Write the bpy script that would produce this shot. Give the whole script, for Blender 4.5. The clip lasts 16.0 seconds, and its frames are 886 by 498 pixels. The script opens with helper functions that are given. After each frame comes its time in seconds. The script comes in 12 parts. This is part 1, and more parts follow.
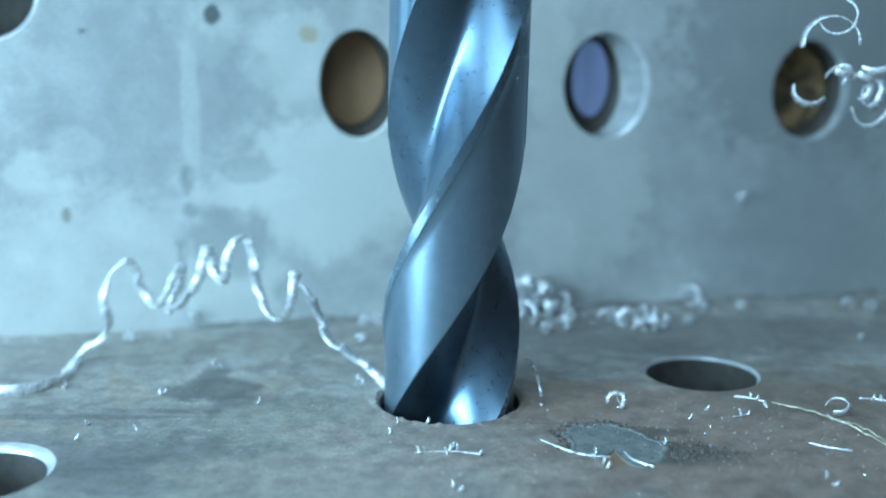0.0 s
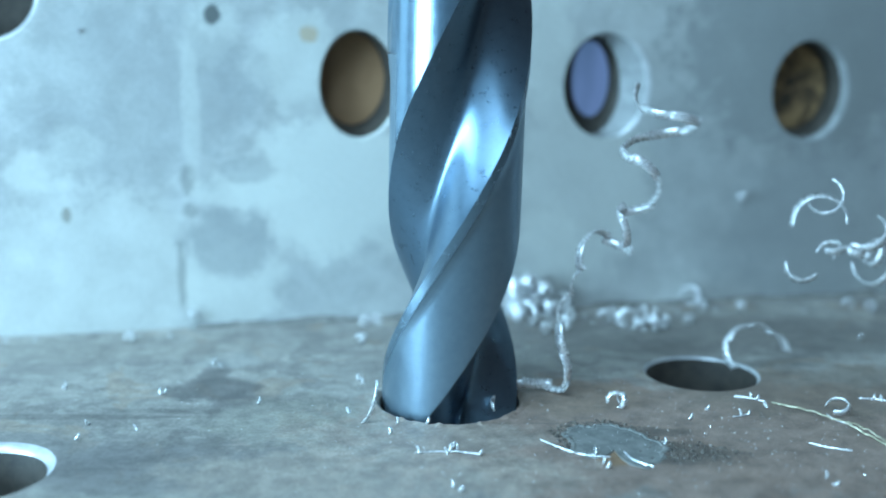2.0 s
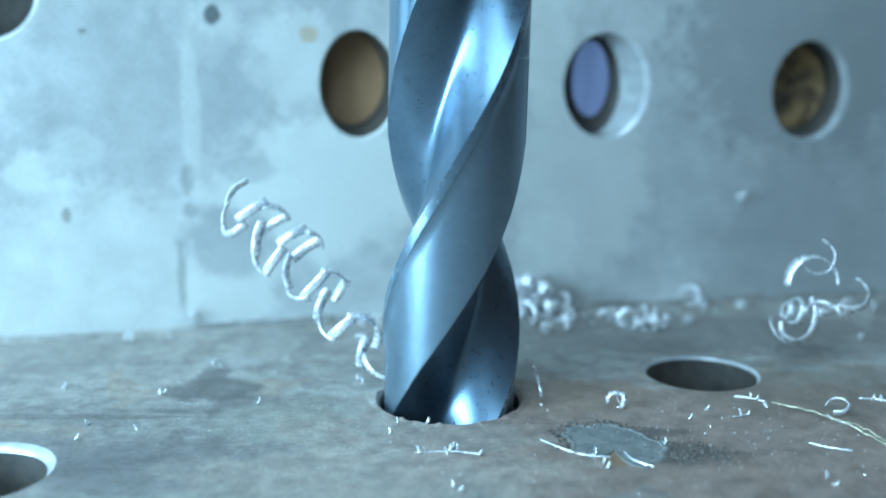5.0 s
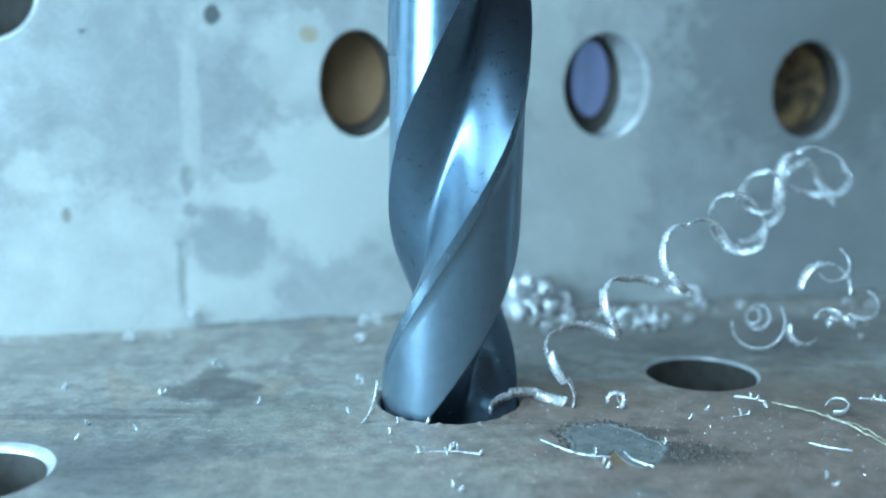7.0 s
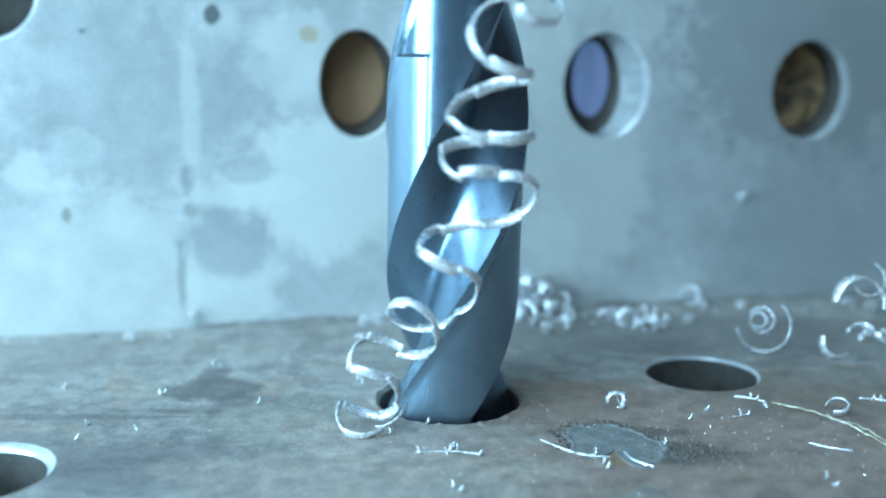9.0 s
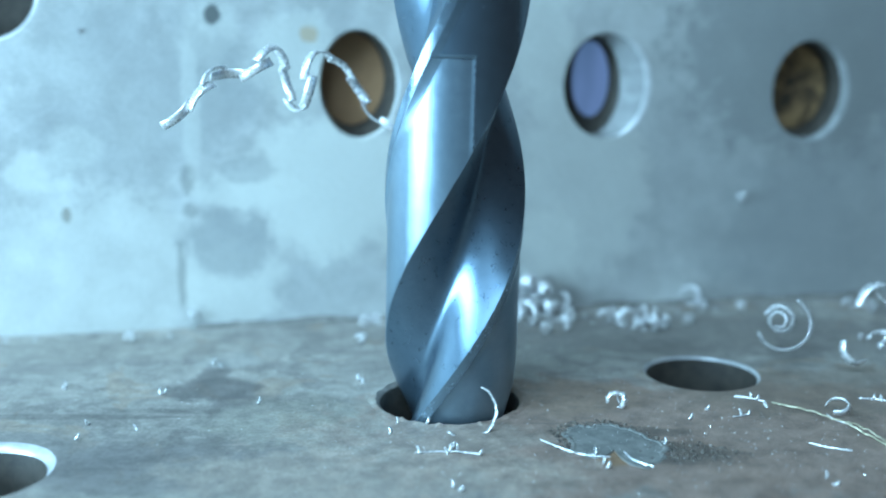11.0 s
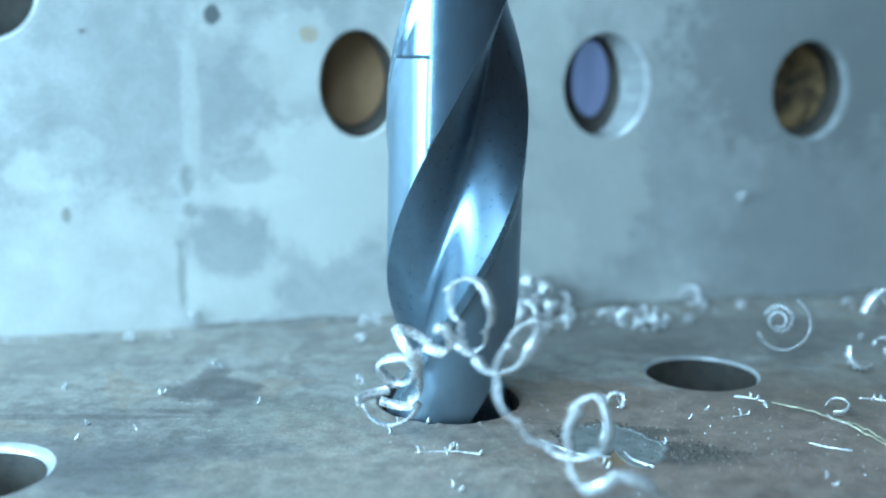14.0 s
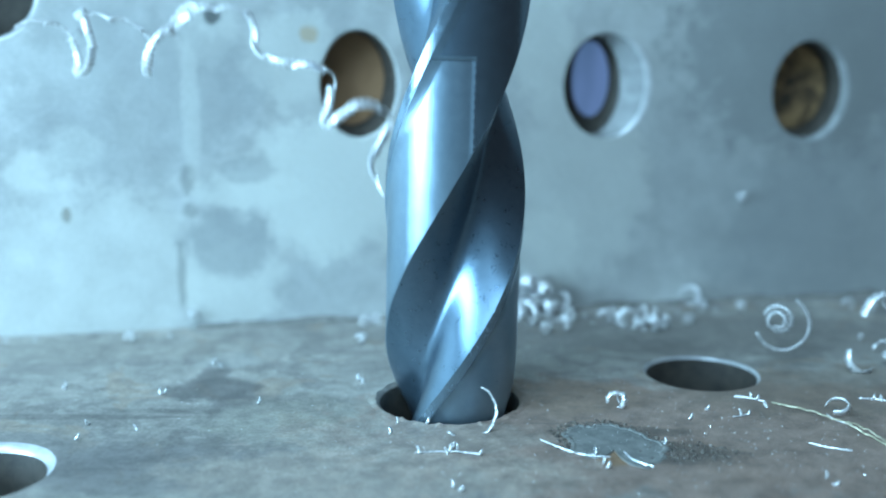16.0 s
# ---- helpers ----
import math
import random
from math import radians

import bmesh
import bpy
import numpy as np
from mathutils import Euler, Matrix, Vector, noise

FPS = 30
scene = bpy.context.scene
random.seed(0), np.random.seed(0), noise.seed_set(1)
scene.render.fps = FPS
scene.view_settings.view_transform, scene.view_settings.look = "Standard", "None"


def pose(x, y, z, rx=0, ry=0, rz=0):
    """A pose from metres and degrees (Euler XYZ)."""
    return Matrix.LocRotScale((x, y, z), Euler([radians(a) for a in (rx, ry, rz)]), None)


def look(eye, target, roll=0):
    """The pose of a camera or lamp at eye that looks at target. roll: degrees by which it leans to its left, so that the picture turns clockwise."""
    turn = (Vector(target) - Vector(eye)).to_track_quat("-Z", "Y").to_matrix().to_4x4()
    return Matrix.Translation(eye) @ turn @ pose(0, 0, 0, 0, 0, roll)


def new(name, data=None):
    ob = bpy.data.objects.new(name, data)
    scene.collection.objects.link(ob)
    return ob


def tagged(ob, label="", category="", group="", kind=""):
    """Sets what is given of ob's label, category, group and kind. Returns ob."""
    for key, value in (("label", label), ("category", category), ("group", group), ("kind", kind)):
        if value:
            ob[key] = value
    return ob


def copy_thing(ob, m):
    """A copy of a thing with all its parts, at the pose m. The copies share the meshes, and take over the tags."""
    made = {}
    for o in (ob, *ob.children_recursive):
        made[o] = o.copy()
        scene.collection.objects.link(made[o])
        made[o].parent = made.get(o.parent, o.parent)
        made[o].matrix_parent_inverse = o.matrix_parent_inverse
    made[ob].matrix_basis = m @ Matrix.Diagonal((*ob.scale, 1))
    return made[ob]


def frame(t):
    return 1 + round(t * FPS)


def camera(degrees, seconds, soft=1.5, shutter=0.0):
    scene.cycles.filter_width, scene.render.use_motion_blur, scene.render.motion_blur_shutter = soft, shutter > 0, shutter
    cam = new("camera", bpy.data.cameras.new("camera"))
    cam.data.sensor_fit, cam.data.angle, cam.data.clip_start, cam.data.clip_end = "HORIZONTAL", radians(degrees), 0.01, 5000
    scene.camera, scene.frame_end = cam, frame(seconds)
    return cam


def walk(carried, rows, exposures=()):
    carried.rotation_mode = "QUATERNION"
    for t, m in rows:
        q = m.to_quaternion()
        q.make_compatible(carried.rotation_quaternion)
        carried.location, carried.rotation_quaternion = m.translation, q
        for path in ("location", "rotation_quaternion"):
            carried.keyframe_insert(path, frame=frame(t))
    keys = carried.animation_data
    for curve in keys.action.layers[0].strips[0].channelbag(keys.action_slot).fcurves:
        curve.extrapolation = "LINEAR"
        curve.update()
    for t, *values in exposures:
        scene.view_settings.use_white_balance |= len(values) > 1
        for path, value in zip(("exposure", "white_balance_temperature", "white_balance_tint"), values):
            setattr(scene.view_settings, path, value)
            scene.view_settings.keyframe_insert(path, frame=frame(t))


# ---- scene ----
cam = camera(48, 16.0, soft=2.0, shutter=0.5)
MM = 0.001


def at(x, y, z, rx=0, ry=0, rz=0):
    """A pose from millimetres and degrees."""
    return pose(x * MM, y * MM, z * MM, rx, ry, rz)


EYE = at(0, -89.6, 31.8, 79, 0, 0)
walk(cam, [(0, EYE), (16, EYE)], exposures=[
    (0, -0.14), (0.5, -0.11), (1, 0.02), (1.5, 0.09), (2, 0.04), (2.5, -0.09), (3, -0.07), (3.5, 0.05), (4, 0.1), (6.5, 0.07), (7, 0.0), (7.5, -0.1), (8, -0.09),
    (8.5, 0.0), (9, 0.09), (11.5, 0.08), (12, 0.06), (12.5, -0.05), (13, -0.07), (13.5, 0.03), (14, 0.11), (14.5, 0.11), (15, -0.06), (15.5, -0.08), (16, 0.03)])
cam.data.dof.use_dof = True
cam.data.dof.focus_distance = 0.087
cam.data.dof.aperture_fstop = 17.5

# ---- light: a dim bluish workshop and one broad lamp to the side ----
world = bpy.data.worlds.new("workshop")
scene.world = world
world.use_nodes = True
sky = world.node_tree
way = sky.nodes.new("ShaderNodeTexCoord")
axes = sky.nodes.new("ShaderNodeSeparateXYZ")
sky.links.new(way.outputs["Generated"], axes.inputs[0])
side = sky.nodes.new("ShaderNodeMapRange")  # gradient added to the world: brighter towards -x, so the drill's right stays dark
side.interpolation_type = "SMOOTHSTEP"
for key, value in (("From Min", -1), ("From Max", 1), ("To Min", 0.34), ("To Max", 0.085)):
    side.inputs[key].default_value = value
sky.links.new(axes.outputs["X"], side.inputs["Value"])
sky.links.new(side.outputs[0], sky.nodes["Background"].inputs[1])
hue = sky.nodes.new("ShaderNodeValToRGB")  # bluish towards -x, browner towards +x
hue.color_ramp.elements[0].position, hue.color_ramp.elements[0].color = 0.1, (0.31, 0.66, 0.97, 1)
hue.color_ramp.elements[1].position, hue.color_ramp.elements[1].color = 0.95, (0.62, 0.68, 0.78, 1)
turned = sky.nodes.new("ShaderNodeMapRange")
for key, value in (("From Min", -1), ("From Max", 1)):
    turned.inputs[key].default_value = value
sky.links.new(axes.outputs["X"], turned.inputs["Value"])
sky.links.new(turned.outputs[0], hue.inputs[0])
sky.links.new(hue.outputs[0], sky.nodes["Background"].inputs[0])


def area_light(name, w, h, energy, colour, eye, target):
    data = bpy.data.lights.new(name, "AREA")
    data.shape = "RECTANGLE"
    data.size, data.size_y, data.energy, data.color = w, h, energy, colour
    new(name, data).matrix_world = look(eye, target)


# a cool work lamp standing low to the side, and an added soft fill lamp overhead
area_light("work_light", 0.094, 0.108, 1.06, (0.41, 0.745, 1.0), (-0.203, -0.116, 0.058), (0.0, 0.012, 0.016))
area_light("fill_light", 0.4, 0.4, 4.8, (0.43, 0.75, 1.0), (-0.2, -0.34, 0.52), (-0.02, 0.02, 0.01))


# ---- materials ----
def material(name):
    m = bpy.data.materials.new(name)
    m.use_nodes = True
    nt = m.node_tree
    return m, nt, nt.nodes["Principled BSDF"]


def link(nt, a, b):
    nt.links.new(a, b)


def coords(nt, scale=(1, 1, 1), turn=(0, 0, 0)):
    """Object coordinates in millimetres."""
    tc = nt.nodes.new("ShaderNodeTexCoord")
    mp = nt.nodes.new("ShaderNodeMapping")
    mp.inputs["Scale"].default_value = [1000 * s for s in scale]
    mp.inputs["Rotation"].default_value = turn
    link(nt, tc.outputs["Object"], mp.inputs["Vector"])
    return mp.outputs["Vector"]


def noise_tex(nt, vec, scale, detail=6, rough=0.6, distort=0.0):
    n = nt.nodes.new("ShaderNodeTexNoise")
    n.inputs["Scale"].default_value = scale
    n.inputs["Detail"].default_value = detail
    n.inputs["Roughness"].default_value = rough
    n.inputs["Distortion"].default_value = distort
    link(nt, vec, n.inputs["Vector"])
    return n


def ramp(nt, value, stops):
    r = nt.nodes.new("ShaderNodeValToRGB")
    while len(r.color_ramp.elements) < len(stops):
        r.color_ramp.elements.new(0.5)
    for e, (p, c) in zip(r.color_ramp.elements, stops):
        e.position = p
        e.color = (*c, 1) if len(c) == 3 else c
    link(nt, value, r.inputs[0])
    return r.outputs[0]


def grey(v):
    return (v, v, v)


def blend(nt, fac, a, b, mode="MIX"):
    x = nt.nodes.new("ShaderNodeMix")
    x.data_type, x.blend_type = "RGBA", mode
    for sock, val in ((x.inputs[0], fac), (x.inputs[6], a), (x.inputs[7], b)):
        if isinstance(val, (int, float)):
            sock.default_value = val
        elif isinstance(val, tuple):
            sock.default_value = (*val, 1)
        else:
            link(nt, val, sock)
    return x.outputs[2]


def bump(nt, bsdf, height, strength, distance):
    b = nt.nodes.new("ShaderNodeBump")
    b.inputs["Strength"].default_value = strength
    b.inputs["Distance"].default_value = distance * MM
    link(nt, height, b.inputs["Height"])
    link(nt, b.outputs[0], bsdf.inputs["Normal"])


def stain_or_light(nt, vec, wob, colour, centre, size, tint, strength, edge=0.22):
    """Lays one patch of uneven outline, dirt or painted light, over a colour; vec in millimetres, wob a noise colour.
    """
    sub = nt.nodes.new("ShaderNodeVectorMath")
    sub.operation = "SUBTRACT"
    link(nt, vec, sub.inputs[0])
    sub.inputs[1].default_value = (*centre, 0)
    div = nt.nodes.new("ShaderNodeVectorMath")
    div.operation = "DIVIDE"
    link(nt, sub.outputs[0], div.inputs[0])
    div.inputs[1].default_value = (*size, 1000)
    add = nt.nodes.new("ShaderNodeVectorMath")
    add.operation = "ADD"
    link(nt, div.outputs[0], add.inputs[0])
    link(nt, wob, add.inputs[1])
    length = nt.nodes.new("ShaderNodeVectorMath")
    length.operation = "LENGTH"
    link(nt, add.outputs[0], length.inputs[0])
    mr = nt.nodes.new("ShaderNodeMapRange")
    mr.interpolation_type = "SMOOTHSTEP"
    mr.inputs["From Min"].default_value = 1 + edge
    mr.inputs["From Max"].default_value = 1 - edge
    mr.inputs["To Max"].default_value = strength
    link(nt, length.outputs["Value"], mr.inputs["Value"])
    return blend(nt, mr.outputs[0], colour, tint)


def wobble(nt, vec, scale, amount):
    total = None
    for k, part_of in ((1, 1.0), (4.5, 0.45)):
        n = noise_tex(nt, vec, scale * k, 5, 0.65)
        m = nt.nodes.new("ShaderNodeVectorMath")
        m.operation = "MULTIPLY_ADD"
        link(nt, n.outputs["Color"], m.inputs[0])
        m.inputs[1].default_value = (amount * part_of, amount * part_of, 0)
        m.inputs[2].default_value = (-0.5 * amount * part_of, -0.5 * amount * part_of, 0)
        if total is not None:
            add = nt.nodes.new("ShaderNodeVectorMath")
            add.operation = "ADD"
            link(nt, total, add.inputs[0])
            link(nt, m.outputs[0], add.inputs[1])
            total = add.outputs[0]
        else:
            total = m.outputs[0]
    return total


def wall_material():
    m, nt, b = material("weathered_steel_plate")
    v = coords(nt)
    big = noise_tex(nt, v, 0.055, 5, 0.55, 0.6)
    mid = noise_tex(nt, v, 0.28, 8, 0.65, 0.3)
    fine = noise_tex(nt, v, 2.6, 6, 0.7)
    col = ramp(nt, big.outputs[0], [(0.32, (0.41, 0.42, 0.41)), (0.5, (0.45, 0.46, 0.45)), (0.68, (0.53, 0.54, 0.52))])
    col = blend(nt, 0.38, col, ramp(nt, mid.outputs[0], [(0.38, grey(0.36)), (0.52, grey(0.5)), (0.66, grey(0.66))]), "OVERLAY")
    wob = wobble(nt, v, 0.34, 1.3)
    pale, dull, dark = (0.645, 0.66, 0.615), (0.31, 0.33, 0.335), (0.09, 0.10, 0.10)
    # stains; broad pale and dull patches also paint light falling across the plate
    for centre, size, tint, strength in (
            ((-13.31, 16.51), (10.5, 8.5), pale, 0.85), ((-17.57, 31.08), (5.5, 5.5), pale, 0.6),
            ((-24.97, 5.28), (6, 5), pale, 0.6), ((-23.24, 16.42), (6.5, 2.2), pale, 0.7),
            ((-42.14, 21.58), (2.8, 2.4), pale, 0.6), ((-46.26, 18.92), (4, 2.5), pale, 0.6),
            ((-26.99, 34.23), (3.4, 3.5), pale, 0.5), ((-42.16, 7.37), (16, 9), pale, 0.45),
            ((12.22, 34.39), (4, 9), pale, 0.5),
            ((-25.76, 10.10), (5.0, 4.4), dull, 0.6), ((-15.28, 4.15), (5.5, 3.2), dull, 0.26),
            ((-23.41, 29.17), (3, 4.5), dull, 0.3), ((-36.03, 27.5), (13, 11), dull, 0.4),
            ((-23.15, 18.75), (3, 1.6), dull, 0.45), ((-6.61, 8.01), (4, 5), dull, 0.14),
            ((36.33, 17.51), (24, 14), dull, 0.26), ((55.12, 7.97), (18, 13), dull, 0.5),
            ((-30.06, 17.91), (0.9, 1.7), dark, 0.4), ((-29.98, 14.14), (0.9, 0.9), dark, 0.3),
            ((-26.64, 36.35), (0.9, 1.1), dark, 0.9), ((-43.70, 13.89), (0.55, 1.0), (0.14, 0.11, 0.07), 0.55),
            ((-31.32, 6.24), (0.5, 4.0), dark, 0.4), ((-15.80, 34.15), (1.1, 0.9), (0.45, 0.26, 0.08), 0.5),
            ((-29.45, 25.37), (1.1, 9), pale, 0.4), ((-30.00, 5.50), (0.7, 4.5), pale, 0.5),
            # light painted pale beside the drill; last, a painted dimming of the top corner
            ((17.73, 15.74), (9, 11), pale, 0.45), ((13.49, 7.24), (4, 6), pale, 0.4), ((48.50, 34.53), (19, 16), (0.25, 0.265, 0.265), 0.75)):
        col = stain_or_light(nt, v, wob, col, centre, size, tint, strength)
    col = blend(nt, 0.35, col, ramp(nt, fine.outputs[0], [(0.3, grey(0.3)), (0.7, grey(0.72))]), "OVERLAY")
    link(nt, col, b.inputs["Base Color"])
    b.inputs["Metallic"].default_value = 0.25
    link(nt, ramp(nt, mid.outputs[0], [(0.3, grey(0.42)), (0.7, grey(0.62))]), b.inputs["Roughness"])
    bump(nt, b, fine.outputs[0], 0.25, 0.12)
    return m


def table_material():
    m, nt, b = material("scuffed_table_steel")
    v = coords(nt)
    streak = noise_tex(nt, coords(nt, (0.2, 1.0, 1.0), (0, 0, 0.06)), 0.5, 8, 0.65, 0.4)
    big = noise_tex(nt, v, 0.07, 5, 0.6, 0.5)
    mid = noise_tex(nt, v, 0.5, 8, 0.7)
    fine = noise_tex(nt, v, 3.5, 6, 0.75)
    col = ramp(nt, big.outputs[0], [(0.35, (0.25, 0.23, 0.21)), (0.5, (0.33, 0.305, 0.275)), (0.66, (0.40, 0.37, 0.33))])
    col = blend(nt, 0.22, col, ramp(nt, streak.outputs[0], [(0.36, grey(0.26)), (0.52, grey(0.5)), (0.68, grey(0.68))]), "OVERLAY")
    for seed, lo, hi, tint, most in ((11.0, 0.50, 0.54, (0.38, 0.355, 0.32), 0.5), (47.0, 0.55, 0.59, (0.19, 0.175, 0.165), 0.5),
                                     (83.0, 0.57, 0.60, (0.34, 0.25, 0.18), 0.45)):
        shift = nt.nodes.new("ShaderNodeVectorMath")
        shift.operation = "ADD"
        link(nt, v, shift.inputs[0])
        shift.inputs[1].default_value = (seed, seed * 0.7, 0)
        patch = noise_tex(nt, shift.outputs[0], 0.11, 9, 0.62, 1.2)
        col = blend(nt, ramp(nt, patch.outputs[0], [(lo, grey(0.0)), (hi, grey(most))]), col, tint)
    wob = wobble(nt, v, 0.3, 1.4)
    for centre, size, tint, strength in (
            ((-22.13, 2.50), (4.5, 3.2), (0.11, 0.10, 0.10), 0.7), ((-23.3, 7.75), (1.5, 4.2), (0.12, 0.11, 0.11), 0.6), ((-26.6, 14.5), (1.3, 4.0), (0.13, 0.12, 0.12), 0.5),
            ((-19.2, -2.2), (2.4, 3.4), (0.12, 0.11, 0.11), 0.6), ((-36.0, -4.9), (13, 0.7), (0.09, 0.085, 0.08), 0.4), ((-25.0, -3.4), (5, 0.7), (0.09, 0.085, 0.08), 0.35), ((-14.0, -1.0), (6, 2.4), (0.17, 0.155, 0.145), 0.6),
            ((-36.0, -14.0), (12, 6), (0.20, 0.19, 0.185), 0.6), ((-23.0, 12.0), (3.2, 3.0), (0.46, 0.45, 0.42), 0.5),
            ((-12.33, -5.16), (9, 6), (0.34, 0.32, 0.27), 0.55), ((-21.44, -16.32), (13, 5), (0.16, 0.15, 0.15), 0.5),
            # browner and painted dimmer at right; two tan patches paint light near the drill
            ((26.0, -9.5), (34, 15), (0.305, 0.207, 0.165), 0.85), ((38.38, 2.0), (16, 8), (0.20, 0.155, 0.12), 0.6), ((-5.86, -17.39), (16, 5), (0.44, 0.37, 0.31), 0.6), ((-3.0, -9.5), (12, 4), (0.42, 0.37, 0.32), 0.5),
            ((11.64, 0.87), (8, 5), (0.27, 0.19, 0.14), 0.6), ((30.73, 22.51), (34, 8), (0.20, 0.18, 0.165), 0.5),
            ((-39.40, 15.70), (20, 4), (0.34, 0.31, 0.27), 0.5), ((19.77, -13.50), (4.5, 2.2), (0.09, 0.08, 0.07), 0.6), ((15.36, -8.56), (5.5, 1.3), (0.09, 0.08, 0.07), 0.6),
            ((13.67, -14.31), (1.4, 1.6), (0.30, 0.17, 0.08), 0.7)):
        col = stain_or_light(nt, v, wob, col, centre, size, tint, strength)
    col = blend(nt, 0.9, col, ramp(nt, mid.outputs[0], [(0.34, grey(0.3)), (0.5, grey(0.5)), (0.68, grey(0.7))]), "OVERLAY")
    col = blend(nt, 0.6, col, ramp(nt, fine.outputs[0], [(0.32, grey(0.24)), (0.68, grey(0.74))]), "OVERLAY")
    scratch = noise_tex(nt, coords(nt, (0.035, 1.0, 1.0), (0, 0, -0.12)), 0.9, 5, 0.7, 0.2)
    col = blend(nt, ramp(nt, scratch.outputs[0], [(0.62, grey(0.0)), (0.68, grey(0.5))]), col, (0.12, 0.11, 0.105))
    scrape = noise_tex(nt, coords(nt, (0.05, 1.3, 1.0), (0, 0, 0.25)), 1.1, 5, 0.7, 0.2)
    col = blend(nt, ramp(nt, scrape.outputs[0], [(0.64, grey(0.0)), (0.70, grey(0.35))]), col, (0.50, 0.48, 0.44))
    link(nt, col, b.inputs["Base Color"])
    b.inputs["Metallic"].default_value = 0.15
    link(nt, ramp(nt, mid.outputs[0], [(0.3, grey(0.42)), (0.7, grey(0.68))]), b.inputs["Roughness"])
    both = blend(nt, 0.5, fine.outputs[0], streak.outputs[0])
    bump(nt, b, both, 0.7, 0.28)
    return m


def drill_material(name, dark, light, rough0, rough1):
    m, nt, b = material(name)
    v = coords(nt)
    grind = noise_tex(nt, coords(nt, (1.0, 1.0, 0.18), (0, 0, 0)), 5.0, 4, 0.7)
    fine = noise_tex(nt, v, 1.1, 6, 0.65)
    col = ramp(nt, fine.outputs[0], [(0.35, dark), (0.65, light)])
    link(nt, col, b.inputs["Base Color"])
    b.inputs["Metallic"].default_value = 0.88
    rough = blend(nt, 0.5, ramp(nt, grind.outputs[0], [(0.3, grey(rough0)), (0.7, grey(rough1))]),
                  ramp(nt, fine.outputs[0], [(0.35, grey(rough0)), (0.65, grey(rough1))]))
    link(nt, rough, b.inputs["Roughness"])
    bump(nt, b, grind.outputs[0], 0.03, 0.02)
    return m


def chip_material():
    m, nt, b = material("fresh_cut_steel")
    v = coords(nt)
    n = noise_tex(nt, v, 2.5, 4, 0.6)
    link(nt, ramp(nt, n.outputs[0], [(0.3, (0.84, 0.85, 0.86)), (0.7, (0.94, 0.94, 0.95))]), b.inputs["Base Color"])
    b.inputs["Metallic"].default_value = 0.55
    link(nt, ramp(nt, n.outputs[0], [(0.3, grey(0.2)), (0.7, grey(0.36))]), b.inputs["Roughness"])
    bump(nt, b, n.outputs[0], 0.15, 0.05)
    return m


def plain_material(name, c0, c1, scale, rough, metal=0.0):
    m, nt, b = material(name)
    n = noise_tex(nt, coords(nt), scale, 7, 0.65, 0.4)
    link(nt, ramp(nt, n.outputs[0], [(0.36, c0), (0.64, c1)]), b.inputs["Base Color"])
    b.inputs["Roughness"].default_value = rough
    b.inputs["Metallic"].default_value = metal
    bump(nt, b, n.outputs[0], 0.3, 0.2)
    return m


WALL = wall_material()
TABLE = table_material()
DRILL = drill_material("tool_steel", (0.165, 0.245, 0.315), (0.19, 0.275, 0.35), 0.19, 0.28)
FLUTE = drill_material("flute_steel", (0.135, 0.205, 0.27), (0.155, 0.23, 0.30), 0.25, 0.36)
FACE = drill_material("matt_ground_face", (0.235, 0.33, 0.41), (0.26, 0.36, 0.44), 0.27, 0.37)
GROUND = drill_material("ground_tool_steel", (0.21, 0.30, 0.375), (0.24, 0.335, 0.41), 0.2, 0.3)
CHIP = chip_material()
BROWN = plain_material("brown_board", (0.27, 0.145, 0.072), (0.32, 0.175, 0.088), 0.25, 0.8)
MOTTLED = plain_material("mottled_rust", (0.02, 0.015, 0.012), (0.40, 0.24, 0.11), 0.26, 0.8)
SMEAR = plain_material("grey_smear", (0.13, 0.135, 0.13), (0.24, 0.24, 0.225), 0.7, 0.6)
STRAW = plain_material("tarnished_sliver", (0.38, 0.33, 0.22), (0.62, 0.57, 0.42), 1.0, 0.35, 0.5)
# hole walls near black: the shade inside the holes is in the colour
BORE = plain_material("shaded_bore", (0.030, 0.026, 0.022), (0.060, 0.050, 0.040), 0.6, 0.7)
GRIT = plain_material("scale_crumbs", (0.035, 0.03, 0.027), (0.17, 0.14, 0.115), 1.5, 0.7)
# worn chamfers, paled to paint in the lamp's glint on the rims
EDGE = plain_material("worn_edge_glint", (0.45, 0.46, 0.47), (0.62, 0.63, 0.64), 0.5, 0.36, 0.4)
# dark colour for the contact shade along the plate's foot
BASE_SHADE = plain_material("base_shade", (0.10, 0.095, 0.088), (0.26, 0.245, 0.225), 0.3, 0.8)
BEVEL = plain_material("dull_bevel", (0.20, 0.21, 0.21), (0.32, 0.33, 0.33), 0.5, 0.6)
# glowing violet surface, added so that the second hole shows bright
GLOW, glow_nt, glow_b = material("violet_glow")
glow_b.inputs["Base Color"].default_value = (0.06, 0.07, 0.12, 1)
haze = noise_tex(glow_nt, coords(glow_nt, (1.0, 0.25, 1.0)), 0.22, 3, 0.5)
link(glow_nt, ramp(glow_nt, haze.outputs[0], [(0.35, (0.11, 0.24, 0.46)), (0.62, (0.24, 0.44, 0.9))]), glow_b.inputs["Emission Color"])
glow_b.inputs["Emission Strength"].default_value = 0.42


